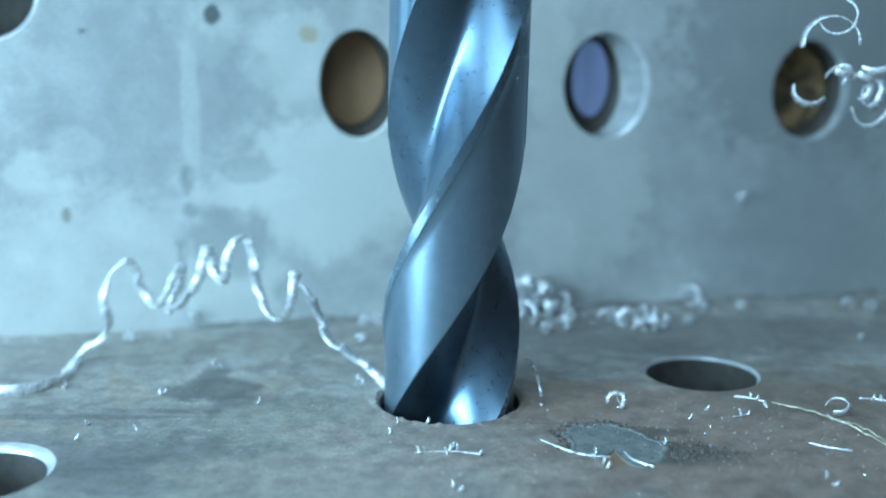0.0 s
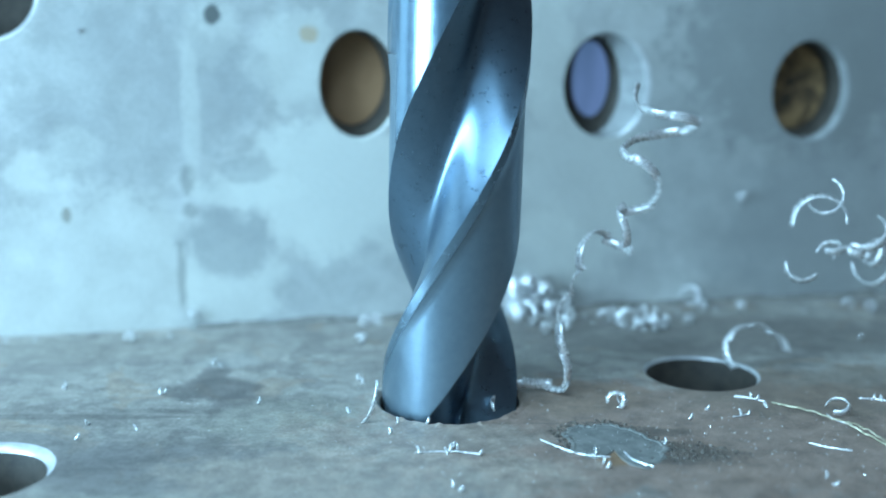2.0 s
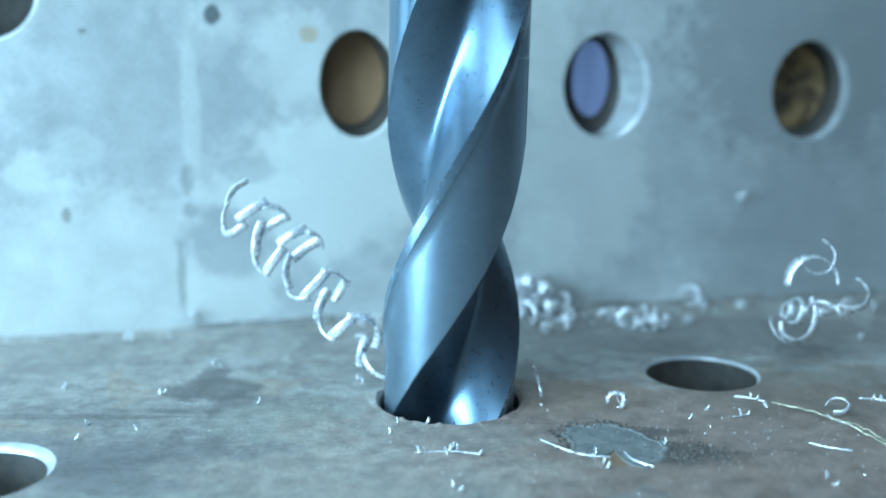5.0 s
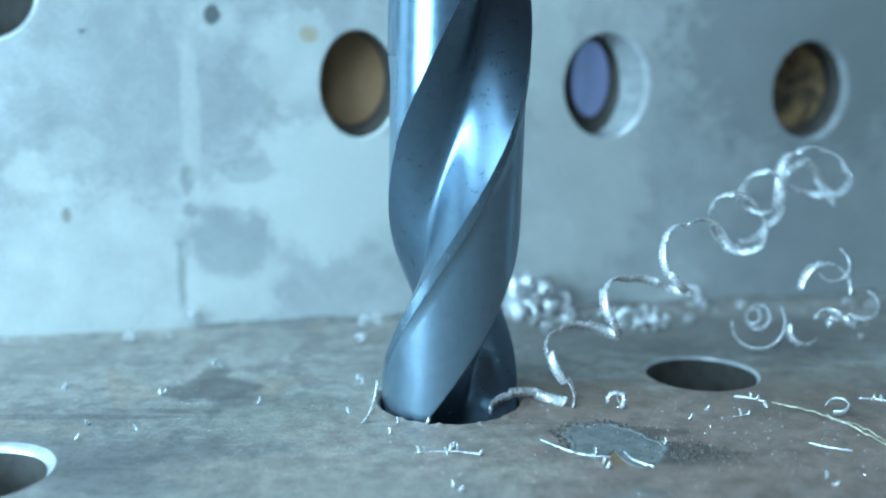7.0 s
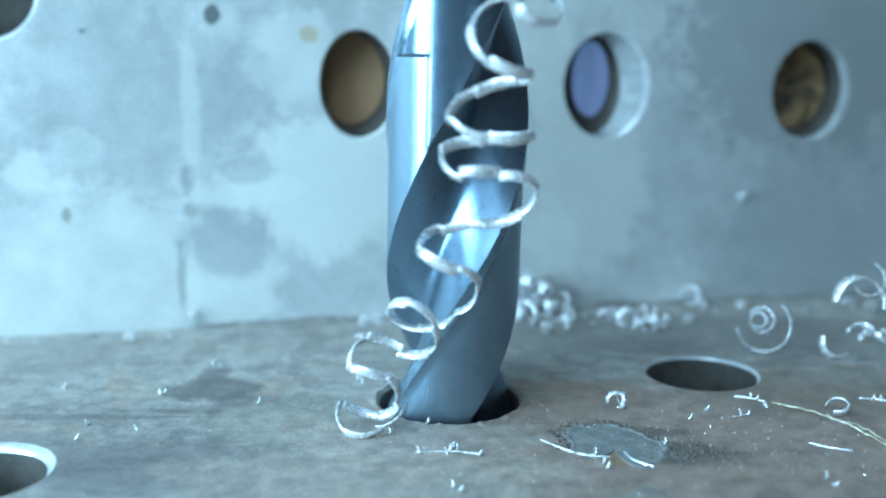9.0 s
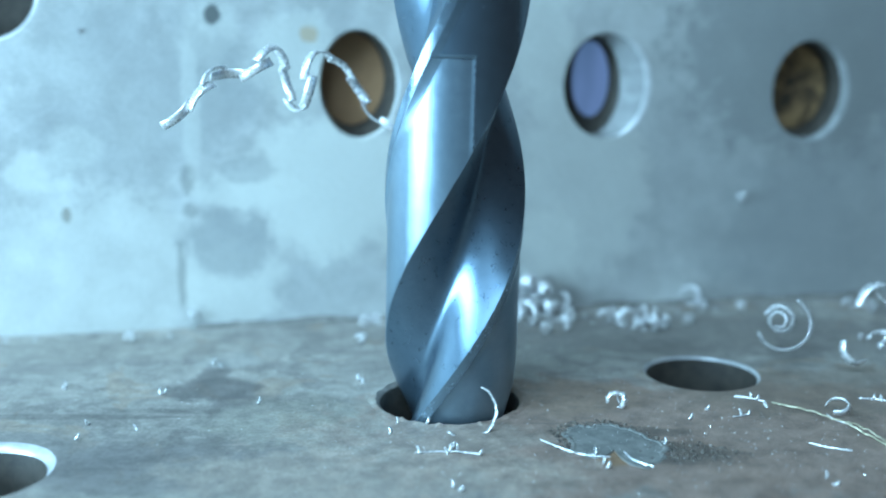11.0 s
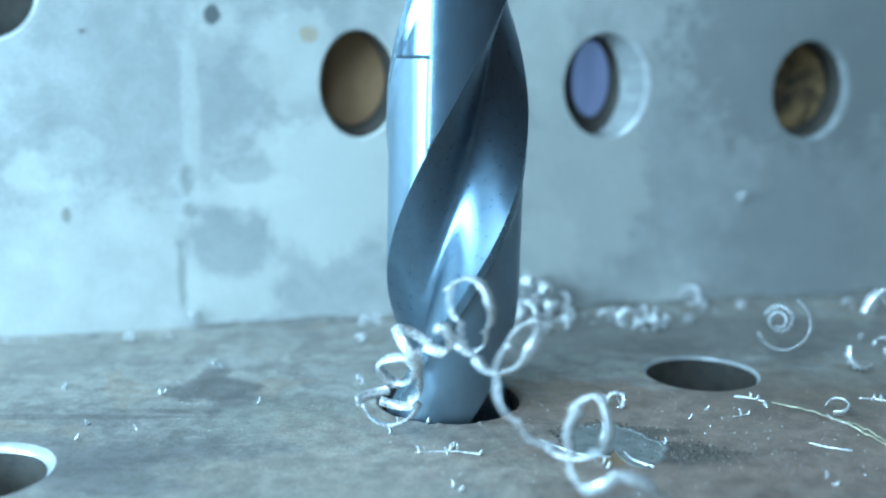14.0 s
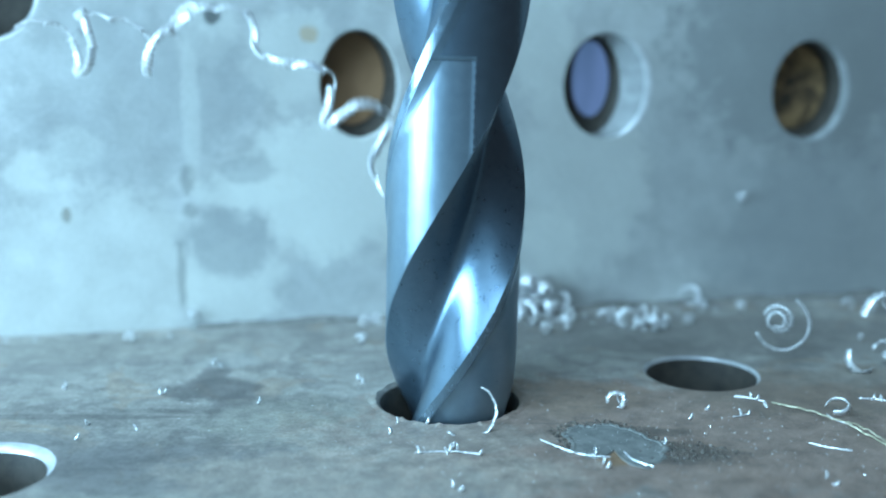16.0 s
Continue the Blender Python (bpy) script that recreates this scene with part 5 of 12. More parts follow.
    walk(coils[7], [
        (0, at(-34.6, 9.5, 7.5, -31, 82, -130)), (0.25, at(-30.3, 2.6, 12.8, -51, 62, -155)), (0.5, at(-24.7, -4.0, 17.4, -28, 33, -106)), (0.75, at(-18.5, -1.6, 21.2, -18, -4, -118)),
        (0.88, at(-16.0, 0.1, 22.5, 35, 54, -105)), (1, at(-13.6, 1.7, 23.7, 156, 41, -13)), (1.25, at(-14.8, 4.4, 23.7, -167, 60, -8)), (1.38, at(-14.2, 5.2, 23.8, -141, 5, -40)),
        (1.5, at(-13.7, 5.9, 23.8, -88, -20, -95)), (1.75, at(-16.1, 6.1, 24.2, -82, -19, -97)), (1.83, at(-18.6, 6.7, 24.5, -142, -10, -76)), (1.92, at(-21.2, 7.4, 24.7, 164, 12, -72)),
        (2, at(-23.7, 8.0, 25.0, 104, 28, -90)), (2.25, at(-30.9, 3.2, 18.3, 124, 39, -77)), (2.38, at(-34.1, -0.7, 14.7, 54, 64, -113)), (2.5, at(-37.2, -4.6, 11.1, -30, 46, -164)),
        (2.75, at(-35.9, -4.4, 5.9, -46, 53, 179)), (2.88, at(-33.7, -3.0, 3.3, -53, 14, -142)), (3, at(-31.4, -1.5, 0.6, -83, -11, -100)), (3.25, at(-24.8, -3.6, 3.4, -64, 7, -95)),
        (3.38, at(-22.8, -5.0, 5.5, -1, -11, -88)), (3.5, at(-20.9, -6.4, 7.6, 67, -25, -102)), (3.75, at(-19.9, -4.3, 6.3, 68, -23, -95)), (3.88, at(-17.8, -3.2, 4.8, 97, -37, -169)),
        (4, at(-15.7, -2.0, 3.3, 121, -17, 121)), (4.4, at(-15.1, -0.2, 7.7, 110, -10, 128)), (4.6, at(-16.3, 0.7, 9.0, 161, -19, 132)), (4.8, at(-17.5, 1.5, 10.3, -146, -26, 127)),
        (5.2, at(-16.9, 3.3, 14.6, -148, -38, 128)), (5.63, at(-17.1, 5.4, 17.6, -145, -34, 120)), (5.85, at(-15.5, 6.3, 20.4, 149, -1, 124)), (6.07, at(-14.0, 7.1, 23.2, 81, 17, 96)),
        (6.5, at(-14.2, 9.2, 26.2, 92, 8, 93)), (6.75, at(-23.5, 10.9, 22.9, 85, 9, 93)), (6.88, at(-29.3, 12.3, 22.7, 43, -10, 124)), (7, at(-35.2, 13.8, 22.5, -2, -2, 160)),
        (7.25, at(-36.2, 7.8, 14.3, 4, 1, 165)), (7.38, at(-36.9, 4.8, 7.4, 81, 27, -161)), (7.5, at(-37.6, 1.7, 0.5, 158, 0, -128)), (7.75, at(-33.8, -4.7, 6.4, 162, -4, -139)),
        (7.88, at(-31.3, -8.2, 11.9, 128, -83, -86)), (8, at(-28.7, -11.7, 17.4, 6, -13, 53)), (8.25, at(-22.2, -14.9, 21.8, 4, -9, 62)), (8.38, at(-19.6, -16.4, 21.6, -76, -33, 81)),
        (8.5, at(-17.0, -17.9, 21.3, -162, -18, 111)), (8.75, at(-16.2, -13.3, 24.6, -162, -28, 103)), (8.88, at(-14.6, -12.0, 27.5, 153, 9, 77)), (9, at(-13.1, -10.6, 30.3, 95, 12, 30)),
        (9.5, at(-12.0, -11.6, 30.2, 96, 12, 40)), (10, at(-11.0, -12.5, 30.0, 93, 3, 47)), (10.25, at(-12.0, -11.7, 29.6, 143, 35, 13)), (10.5, at(-13.0, -11.0, 29.2, -128, 77, 43)),
        (11, at(-11.9, -11.9, 29.1, -115, 72, 60)), (11.5, at(-10.9, -12.8, 29.0, -98, 81, 77)), (11.75, at(-16.6, -4.3, 28.0, -147, 75, 29)), (11.88, at(-18.3, 0.4, 28.5, 31, 61, 171)),
        (12, at(-20.1, 5.2, 29.0, 57, 21, 154)), (12.25, at(-28.0, 1.6, 28.8, 53, 12, 137)), (12.5, at(-38.3, -2.1, 25.8, 97, 59, -138)), (12.75, at(-33.7, -7.7, 18.0, 98, 69, -131)),
        (12.88, at(-30.1, -11.6, 15.4, -16, 62, -177)), (13, at(-26.5, -15.4, 12.9, -79, 43, -166)), (13.25, at(-25.4, -15.5, 8.9, -47, 38, -142)), (13.38, at(-24.3, -14.5, 5.6, -117, 61, -149)),
        (13.5, at(-23.3, -13.4, 2.3, 138, 57, 165)), (13.75, at(-20.6, -13.4, 3.9, 140, 60, 166)), (13.88, at(-20.0, -14.6, 4.1, -177, 37, -130)), (14, at(-19.5, -15.7, 4.3, -174, 1, -99)),
        (14.25, at(-23.3, -9.9, 4.3, -179, -7, -96)), (14.5, at(-28.6, -2.8, 6.0, 141, 42, -55)), (14.75, at(-29.6, 4.2, 8.5, 114, 13, -72)), (15, at(-29.5, 10.0, 10.7, 141, 19, -25)),
        (15.25, at(-29.9, 1.2, 18.3, 142, 4, -20)), (15.38, at(-30.0, -1.9, 23.0, 164, 43, -54)), (15.5, at(-30.2, -5.0, 27.7, 101, 82, -157)), (15.75, at(-26.6, -15.7, 30.4, 20, 75, 122)),
        (15.88, at(-25.2, -22.3, 33.0, -1, 42, 76)), (16, at(-23.7, -28.9, 35.6, 8, 9, 54)),
    ])
    walk(coils[8], [
        (0, at(-33.5, 10.0, 10.0, -3, 46, -154)), (0.25, at(-28.8, 3.5, 14.8, -1, 19, -135)), (0.5, at(-24.0, -2.0, 16.9, 43, -31, -141)), (0.75, at(-18.3, 0.4, 20.3, 37, -37, -125)),
        (0.88, at(-14.9, 1.5, 21.4, -31, -27, -119)), (1, at(-11.4, 2.5, 22.6, -93, -17, -126)), (1.25, at(-12.8, 4.7, 22.5, -70, -44, -134)), (1.38, at(-13.6, 6.6, 22.9, -76, -33, -87)),
        (1.5, at(-14.4, 8.5, 23.2, -70, -21, -46)), (1.75, at(-16.8, 8.8, 23.9, -62, -29, -57)), (1.88, at(-19.4, 7.6, 24.1, -72, -6, -131)), (2, at(-21.9, 6.3, 24.3, -97, -8, 155)),
        (2.25, at(-28.9, 1.6, 17.3, -114, -14, 151)), (2.38, at(-31.9, -1.0, 14.8, -66, 9, 174)), (2.5, at(-34.9, -3.6, 12.3, -13, 5, -154)), (2.75, at(-33.7, -3.6, 7.6, -21, 18, -159)),
        (2.88, at(-32.5, -1.1, 4.1, -118, 56, 130)), (3, at(-31.3, 1.4, 0.5, 171, 0, 89)), (3.12, at(-28.1, 0.5, 2.1, -133, -4, 89)), (3.25, at(-24.8, -0.4, 3.7, -77, -6, 86)),
        (3.5, at(-19.5, -4.5, 6.3, -113, 15, 38)), (3.75, at(-18.5, -2.3, 4.7, -114, 22, 37)), (3.88, at(-16.9, -2.9, 4.7, -163, 38, 73)), (4, at(-15.2, -3.6, 4.8, 140, 72, 85)),
        (4.4, at(-14.6, -1.9, 8.9, 102, 40, 74)), (4.6, at(-15.3, -0.9, 10.0, 171, 64, 112)), (4.8, at(-16.0, 0.1, 11.1, -108, 46, 164)), (5.2, at(-15.4, 1.8, 15.2, -113, 55, 151)),
        (5.63, at(-15.6, 3.6, 18.1, -120, 37, 152)), (5.85, at(-15.4, 6.6, 20.6, -43, 27, -107)), (6.07, at(-15.2, 9.6, 23.1, -37, -37, -53)), (6.5, at(-15.4, 11.4, 26.0, -54, -26, -30)),
        (6.75, at(-24.5, 13.4, 23.2, -27, -25, -63)), (6.88, at(-28.4, 13.3, 22.3, -23, 11, -36)), (7, at(-32.3, 13.1, 21.4, 2, 39, 2)), (7.25, at(-33.2, 7.3, 13.2, -6, 47, -4)),
        (7.38, at(-36.0, 3.6, 7.1, 60, 69, -15)), (7.5, at(-38.9, -0.2, 1.1, -163, 70, 50)), (7.75, at(-35.4, -6.8, 7.2, -154, 63, 57)), (7.88, at(-31.4, -8.1, 12.1, 7, 43, -130)),
        (8, at(-27.3, -9.4, 17.0, -2, -30, -114)), (8.25, at(-20.8, -11.9, 21.2, -3, -39, -111)), (8.38, at(-18.1, -16.0, 21.4, -38, 30, -125)), (8.5, at(-15.4, -20.1, 21.6, -140, 45, 143)),
        (8.75, at(-14.5, -16.0, 24.5, -139, 35, 140)), (8.88, at(-13.5, -12.1, 27.1, 146, 35, 116)), (9, at(-12.5, -8.2, 29.6, 81, 17, 109)), (9.5, at(-11.6, -8.8, 29.7, 74, 17, 99)),
        (10, at(-10.6, -9.5, 29.9, 71, 11, 101)), (10.25, at(-11.0, -10.1, 28.4, 131, 20, 155)), (10.5, at(-11.4, -10.7, 26.9, 176, -18, -167)), (11, at(-10.5, -11.4, 27.1, 175, -12, -157)),
        (11.5, at(-9.5, -12.1, 27.2, 175, -2, -151)), (11.75, at(-14.9, -4.0, 25.6, 180, -21, -164)), (11.88, at(-18.3, 1.3, 26.4, 121, -61, -138)), (12, at(-21.7, 6.6, 27.2, 18, -46, -65)),
        (12.25, at(-29.3, 3.0, 27.3, -25, -45, -32)), (12.38, at(-33.4, -0.3, 25.6, -149, -69, 118)), (12.5, at(-37.5, -3.5, 23.9, -157, -11, 158)), (12.75, at(-32.9, -8.9, 16.3, -155, -4, 158)),
        (12.88, at(-29.1, -11.3, 15.4, -103, 40, -164)), (13, at(-25.3, -13.8, 14.6, -27, 23, -101)), (13.25, at(-24.3, -13.8, 10.7, -19, 20, -103)), (13.38, at(-23.4, -14.1, 7.8, -49, -24, -104)),
        (13.5, at(-22.4, -14.4, 4.9, -107, -58, -65)), (13.75, at(-19.9, -14.5, 6.8, -97, -69, -93)), (13.88, at(-19.8, -13.8, 6.1, -153, -18, -62)), (14, at(-19.6, -13.1, 5.4, 172, 35, -81)),
        (14.25, at(-23.7, -7.5, 5.2, 172, 34, -84)), (14.5, at(-29.0, -1.3, 7.9, 88, 28, -119)), (14.75, at(-29.5, 5.5, 9.6, 80, 8, -155)), (14.88, at(-28.5, 7.3, 10.4, 126, -5, -84)),
        (15, at(-27.4, 9.0, 11.1, 131, -53, -17)), (15.25, at(-27.5, 0.8, 19.0, 78, -25, 21)), (15.38, at(-28.7, -2.3, 21.9, 52, -60, -20)), (15.5, at(-29.8, -5.4, 24.8, 174, -75, 164)),
        (15.75, at(-26.6, -16.0, 28.2, -173, -69, 154)), (15.88, at(-24.6, -21.1, 31.6, 50, -62, -97)), (16, at(-22.6, -26.3, 34.9, 17, -21, -98)),
    ])
    walk(coils[9], [
        (0, at(-32.2, 11.4, 10.0, 32, -58, -124)), (0.25, at(-27.3, 5.5, 14.2, 37, -41, -141)), (0.38, at(-24.4, 2.2, 15.1, 91, -29, -169)), (0.5, at(-21.4, -1.2, 15.9, 130, -4, -177)),
        (0.75, at(-16.5, 1.3, 18.6, 58, -26, -161)), (1, at(-11.7, 4.5, 21.4, 75, 36, 151)), (1.25, at(-13.1, 6.2, 21.4, 81, 62, 152)), (1.5, at(-15.8, 9.1, 21.1, 93, 77, -157)),
        (1.75, at(-18.3, 9.5, 21.9, 88, 59, -161)), (1.88, at(-18.7, 7.5, 22.7, -7, 25, 149)), (2, at(-19.1, 5.4, 23.6, -66, -19, 171)), (2.25, at(-25.9, 0.5, 16.9, -88, -9, 178)),
        (2.38, at(-29.1, -1.1, 14.4, -49, -12, -170)), (2.5, at(-32.2, -2.6, 11.8, -10, -21, -162)), (2.75, at(-30.9, -2.5, 7.7, -14, -13, -154)), (2.88, at(-30.9, -0.7, 4.1, -75, -27, -112)),
        (3, at(-30.9, 1.1, 0.5, -129, 0, -79)), (3.25, at(-24.6, -0.4, 3.7, -103, 1, -77)), (3.5, at(-17.0, -3.9, 6.2, -135, -10, -24)), (3.75, at(-16.2, -1.6, 4.5, -138, -23, -17)),
        (3.88, at(-16.3, -2.7, 5.3, 139, -23, -15)), (4, at(-16.4, -3.9, 6.1, 56, -21, -15)), (4.4, at(-15.8, -2.6, 9.8, 72, -37, -22)), (4.8, at(-14.4, 0.6, 13.6, 55, -25, 34)),
        (5.2, at(-13.8, 2.0, 17.2, 51, -19, 31)), (5.63, at(-14.0, 3.7, 20.3, 60, -20, 26)), (5.85, at(-15.0, 6.8, 20.5, 11, -48, -11)), (6.07, at(-16.0, 9.9, 20.6, -137, -82, 69)),
        (6.5, at(-16.1, 11.7, 23.7, 136, -77, 153)), (6.75, at(-25.1, 13.9, 21.3, 163, -84, 129)), (7, at(-31.2, 13.3, 18.7, 165, -80, 48)), (7.25, at(-32.3, 7.6, 10.1, 108, -75, 101)),
        (7.38, at(-35.2, 4.0, 6.8, 11, -20, -159)), (7.5, at(-38.2, 0.4, 3.6, 7, 51, -148)), (7.75, at(-34.9, -6.3, 10.1, 0, 54, -154)), (7.88, at(-30.9, -7.4, 12.5, 80, 69, -143)),
        (8, at(-27.0, -8.5, 14.8, -176, 63, -108)), (8.25, at(-20.7, -10.9, 18.4, -174, 71, -105)), (8.38, at(-17.9, -15.0, 21.1, 19, 36, 92)), (8.5, at(-15.0, -19.1, 23.8, 12, -37, 93)),
        (8.75, at(-14.0, -15.1, 26.6, 29, -36, 78)), (8.88, at(-13.9, -10.4, 27.3, 37, 8, 104)), (9, at(-13.7, -5.7, 28.1, 72, 41, 147)), (9.5, at(-12.9, -6.1, 28.4, 65, 40, 147)),
        (10, at(-12.1, -6.5, 28.8, 63, 33, 143)), (10.25, at(-10.8, -8.3, 28.4, 114, 57, 149)), (10.5, at(-9.5, -10.2, 28.0, -158, 61, -165)), (11, at(-8.7, -10.5, 28.4, -144, 64, -147)),
        (11.5, at(-7.9, -10.9, 28.7, -127, 72, -130)), (11.75, at(-13.0, -3.2, 26.6, -151, 59, -153)), (11.88, at(-18.0, 1.8, 26.1, 146, 36, -152)), (12, at(-23.1, 6.8, 25.7, 94, 24, -129)),
        (12.25, at(-30.4, 3.1, 25.9, 117, 47, -89)), (12.38, at(-32.5, -0.4, 25.3, 140, 6, -43)), (12.5, at(-34.7, -4.0, 24.8, 129, -39, -6)), (12.75, at(-30.0, -9.2, 17.7, 115, -40, 8)),
        (12.88, at(-27.6, -10.2, 16.0, 35, -15, 79)), (13, at(-25.3, -11.3, 14.2, -2, 51, 94)), (13.25, at(-24.4, -11.4, 10.5, -7, 45, 87)), (13.38, at(-23.6, -13.2, 8.8, -5, -5, 116)),
        (13.5, at(-22.8, -15.1, 7.1, -36, -47, 159)), (13.75, at(-20.7, -15.3, 9.0, -34, -42, 155)), (13.88, at(-20.1, -13.2, 8.2, 13, 29, 148)), (14, at(-19.5, -11.0, 7.4, 133, 52, -114)),
        (14.25, at(-23.8, -5.5, 7.3, 140, 62, -116)), (14.38, at(-25.3, -3.2, 7.6, 86, 35, 180)), (14.5, at(-26.9, -0.9, 8.0, 79, -7, 155)), (14.75, at(-27.0, 5.4, 8.9, 89, -11, 152)),
        (15, at(-26.8, 10.1, 11.9, 34, 35, 92)), (15.25, at(-26.7, 2.4, 19.8, 27, 32, 76)), (15.38, at(-27.5, -1.8, 21.3, 139, 42, 151)), (15.5, at(-28.3, -6.0, 22.8, -156, -16, 160)),
        (15.75, at(-25.4, -16.3, 26.8, -158, -2, 177)), (15.88, at(-24.1, -20.3, 29.9, 174, -53, 155)), (16, at(-22.9, -24.4, 33.1, -12, -70, -56)),
    ])
    walk(coils[10], [
        (0, at(-31.1, 11.4, 7.5, 137, -49, 151)), (0.25, at(-25.8, 6.0, 11.5, 129, -45, 168)), (0.38, at(-22.3, 2.7, 14.0, 128, -30, 105)), (0.5, at(-18.9, -0.6, 16.6, 113, -24, 47)),
        (0.62, at(-16.8, 0.5, 17.5, 71, 1, 62)), (0.75, at(-14.7, 1.6, 18.4, 30, 30, 57)), (0.88, at(-13.8, 2.7, 19.0, -26, -16, 46)), (1, at(-13.0, 3.8, 19.5, -103, -46, 90)),
        (1.25, at(-14.2, 5.4, 19.6, -101, -60, 94)), (1.5, at(-16.4, 7.8, 19.3, -109, -1, 84)), (1.75, at(-18.9, 8.1, 20.2, -112, -23, 101)), (1.88, at(-17.9, 7.2, 21.4, -93, -6, 172)),
        (2, at(-16.9, 6.3, 22.7, -71, -18, -116)), (2.25, at(-23.5, 1.4, 16.5, -76, -14, -121)), (2.5, at(-30.0, -1.5, 10.3, -19, -39, -139)), (2.75, at(-28.8, -1.2, 6.4, -18, -47, -133)),
        (2.88, at(-29.6, -1.5, 3.4, -116, -39, -80)), (3, at(-30.4, -1.9, 0.5, -176, 0, -80)), (3.25, at(-24.2, -3.2, 3.6, 169, 1, -81)), (3.38, at(-20.1, -4.4, 5.7, -160, -30, -76)),
        (3.5, at(-16.1, -5.5, 7.7, -112, -57, -96)), (3.75, at(-15.2, -3.3, 6.1, -112, -60, -90)), (3.88, at(-15.9, -2.9, 5.3, -168, -49, -86)), (4, at(-16.6, -2.4, 4.5, 145, -40, -95)),
        (4.4, at(-15.9, -1.4, 7.8, 148, -48, -90)), (4.6, at(-14.3, 0.5, 10.4, 40, -41, 38)), (4.8, at(-12.7, 2.4, 13.0, 37, 29, 78)), (5.2, at(-12.0, 3.4, 16.3, 31, 42, 60)),
        (5.63, at(-12.2, 5.3, 19.5, 43, 38, 80)), (5.85, at(-13.8, 7.1, 18.7, 70, 84, 149)), (6.07, at(-15.4, 8.9, 17.9, 172, 46, -69)), (6.5, at(-15.6, 10.8, 21.0, 169, 53, -83)),
        (6.75, at(-24.2, 13.1, 18.7, 179, 44, -62)), (7, at(-31.5, 11.5, 16.7, 167, 9, -76)), (7.25, at(-32.9, 6.0, 8.1, 177, 10, -77)), (7.38, at(-34.4, 3.6, 6.6, 91, 55, -120)),
        (7.5, at(-35.9, 1.2, 5.1, -3, 15, -172)), (7.75, at(-32.4, -5.3, 12.0, -4, 18, -165)), (7.88, at(-29.8, -8.0, 12.6, 91, 51, -130)), (8, at(-27.3, -10.8, 13.3, -174, 17, -95)),
        (8.25, at(-21.2, -13.5, 16.3, -177, 18, -105)), (8.38, at(-18.0, -14.8, 20.5, 24, 82, 94)), (8.5, at(-14.8, -16.1, 24.7, 7, 2, 77)), (8.75, at(-13.7, -12.1, 27.5, 17, 7, 86)),
        (8.88, at(-14.3, -9.5, 27.0, -54, -11, 77)), (9, at(-15.0, -6.9, 26.5, -130, -24, 92)), (9.5, at(-14.4, -7.0, 26.9, -120, -29, 79)), (10, at(-13.7, -7.1, 27.3, -114, -31, 74)),
        (10.17, at(-12.3, -8.2, 28.4, -56, -29, 14)), (10.33, at(-10.9, -9.2, 29.5, -24, 10, -22)), (10.5, at(-9.5, -10.2, 30.5, -11, 59, -43)), (11, at(-8.9, -10.3, 31.0, -12, 54, -47)),
        (11.5, at(-8.2, -10.5, 31.4, 3, 54, -29)), (11.75, at(-13.1, -3.1, 29.0, -11, 52, -37)), (11.88, at(-17.7, 1.0, 27.0, 47, 30, -18)), (12, at(-22.2, 5.0, 25.1, 90, 5, -26)),
        (12.25, at(-29.3, 1.1, 25.3, 102, 14, -36)), (12.38, at(-31.0, -1.1, 26.1, 88, -21, -1)), (12.5, at(-32.8, -3.4, 27.0, 48, -37, 53)), (12.75, at(-27.8, -8.2, 20.6, 45, -36, 51)),
        (12.88, at(-26.4, -9.4, 16.0, 16, -63, 5)), (13, at(-25.0, -10.7, 11.5, 124, -78, -169)), (13.25, at(-24.2, -11.1, 8.1, 149, -68, 163)), (13.5, at(-24.3, -13.4, 7.8, 49, -23, -81)),
        (13.75, at(-22.4, -13.4, 9.3, 55, -22, -79)), (13.88, at(-20.2, -11.9, 9.5, 6, -50, -64)), (14, at(-18.1, -10.4, 9.8, -75, -52, -14)), (14.25, at(-22.6, -5.2, 9.9, -64, -60, -23)),
        (14.38, at(-23.9, -4.0, 9.0, -79, -33, -53)), (14.5, at(-25.2, -2.8, 8.1, -103, -15, -83)), (14.75, at(-24.8, 3.0, 8.6, -104, -1, -72)), (14.88, at(-25.8, 7.0, 9.0, -123, 42, -53)),
        (15, at(-26.8, 10.9, 9.5, -154, 89, -59)), (15.25, at(-26.7, 3.8, 17.0, -7, 77, 86)), (15.38, at(-26.2, -1.2, 20.2, -165, 65, -132)), (15.5, at(-25.7, -6.2, 23.4, -129, 34, -164)),
        (15.75, at(-23.1, -16.2, 28.0, -125, 36, -155)), (15.88, at(-22.7, -20.3, 29.4, -163, 4, 178)), (16, at(-22.2, -24.4, 30.7, 170, -37, 172)),
    ])
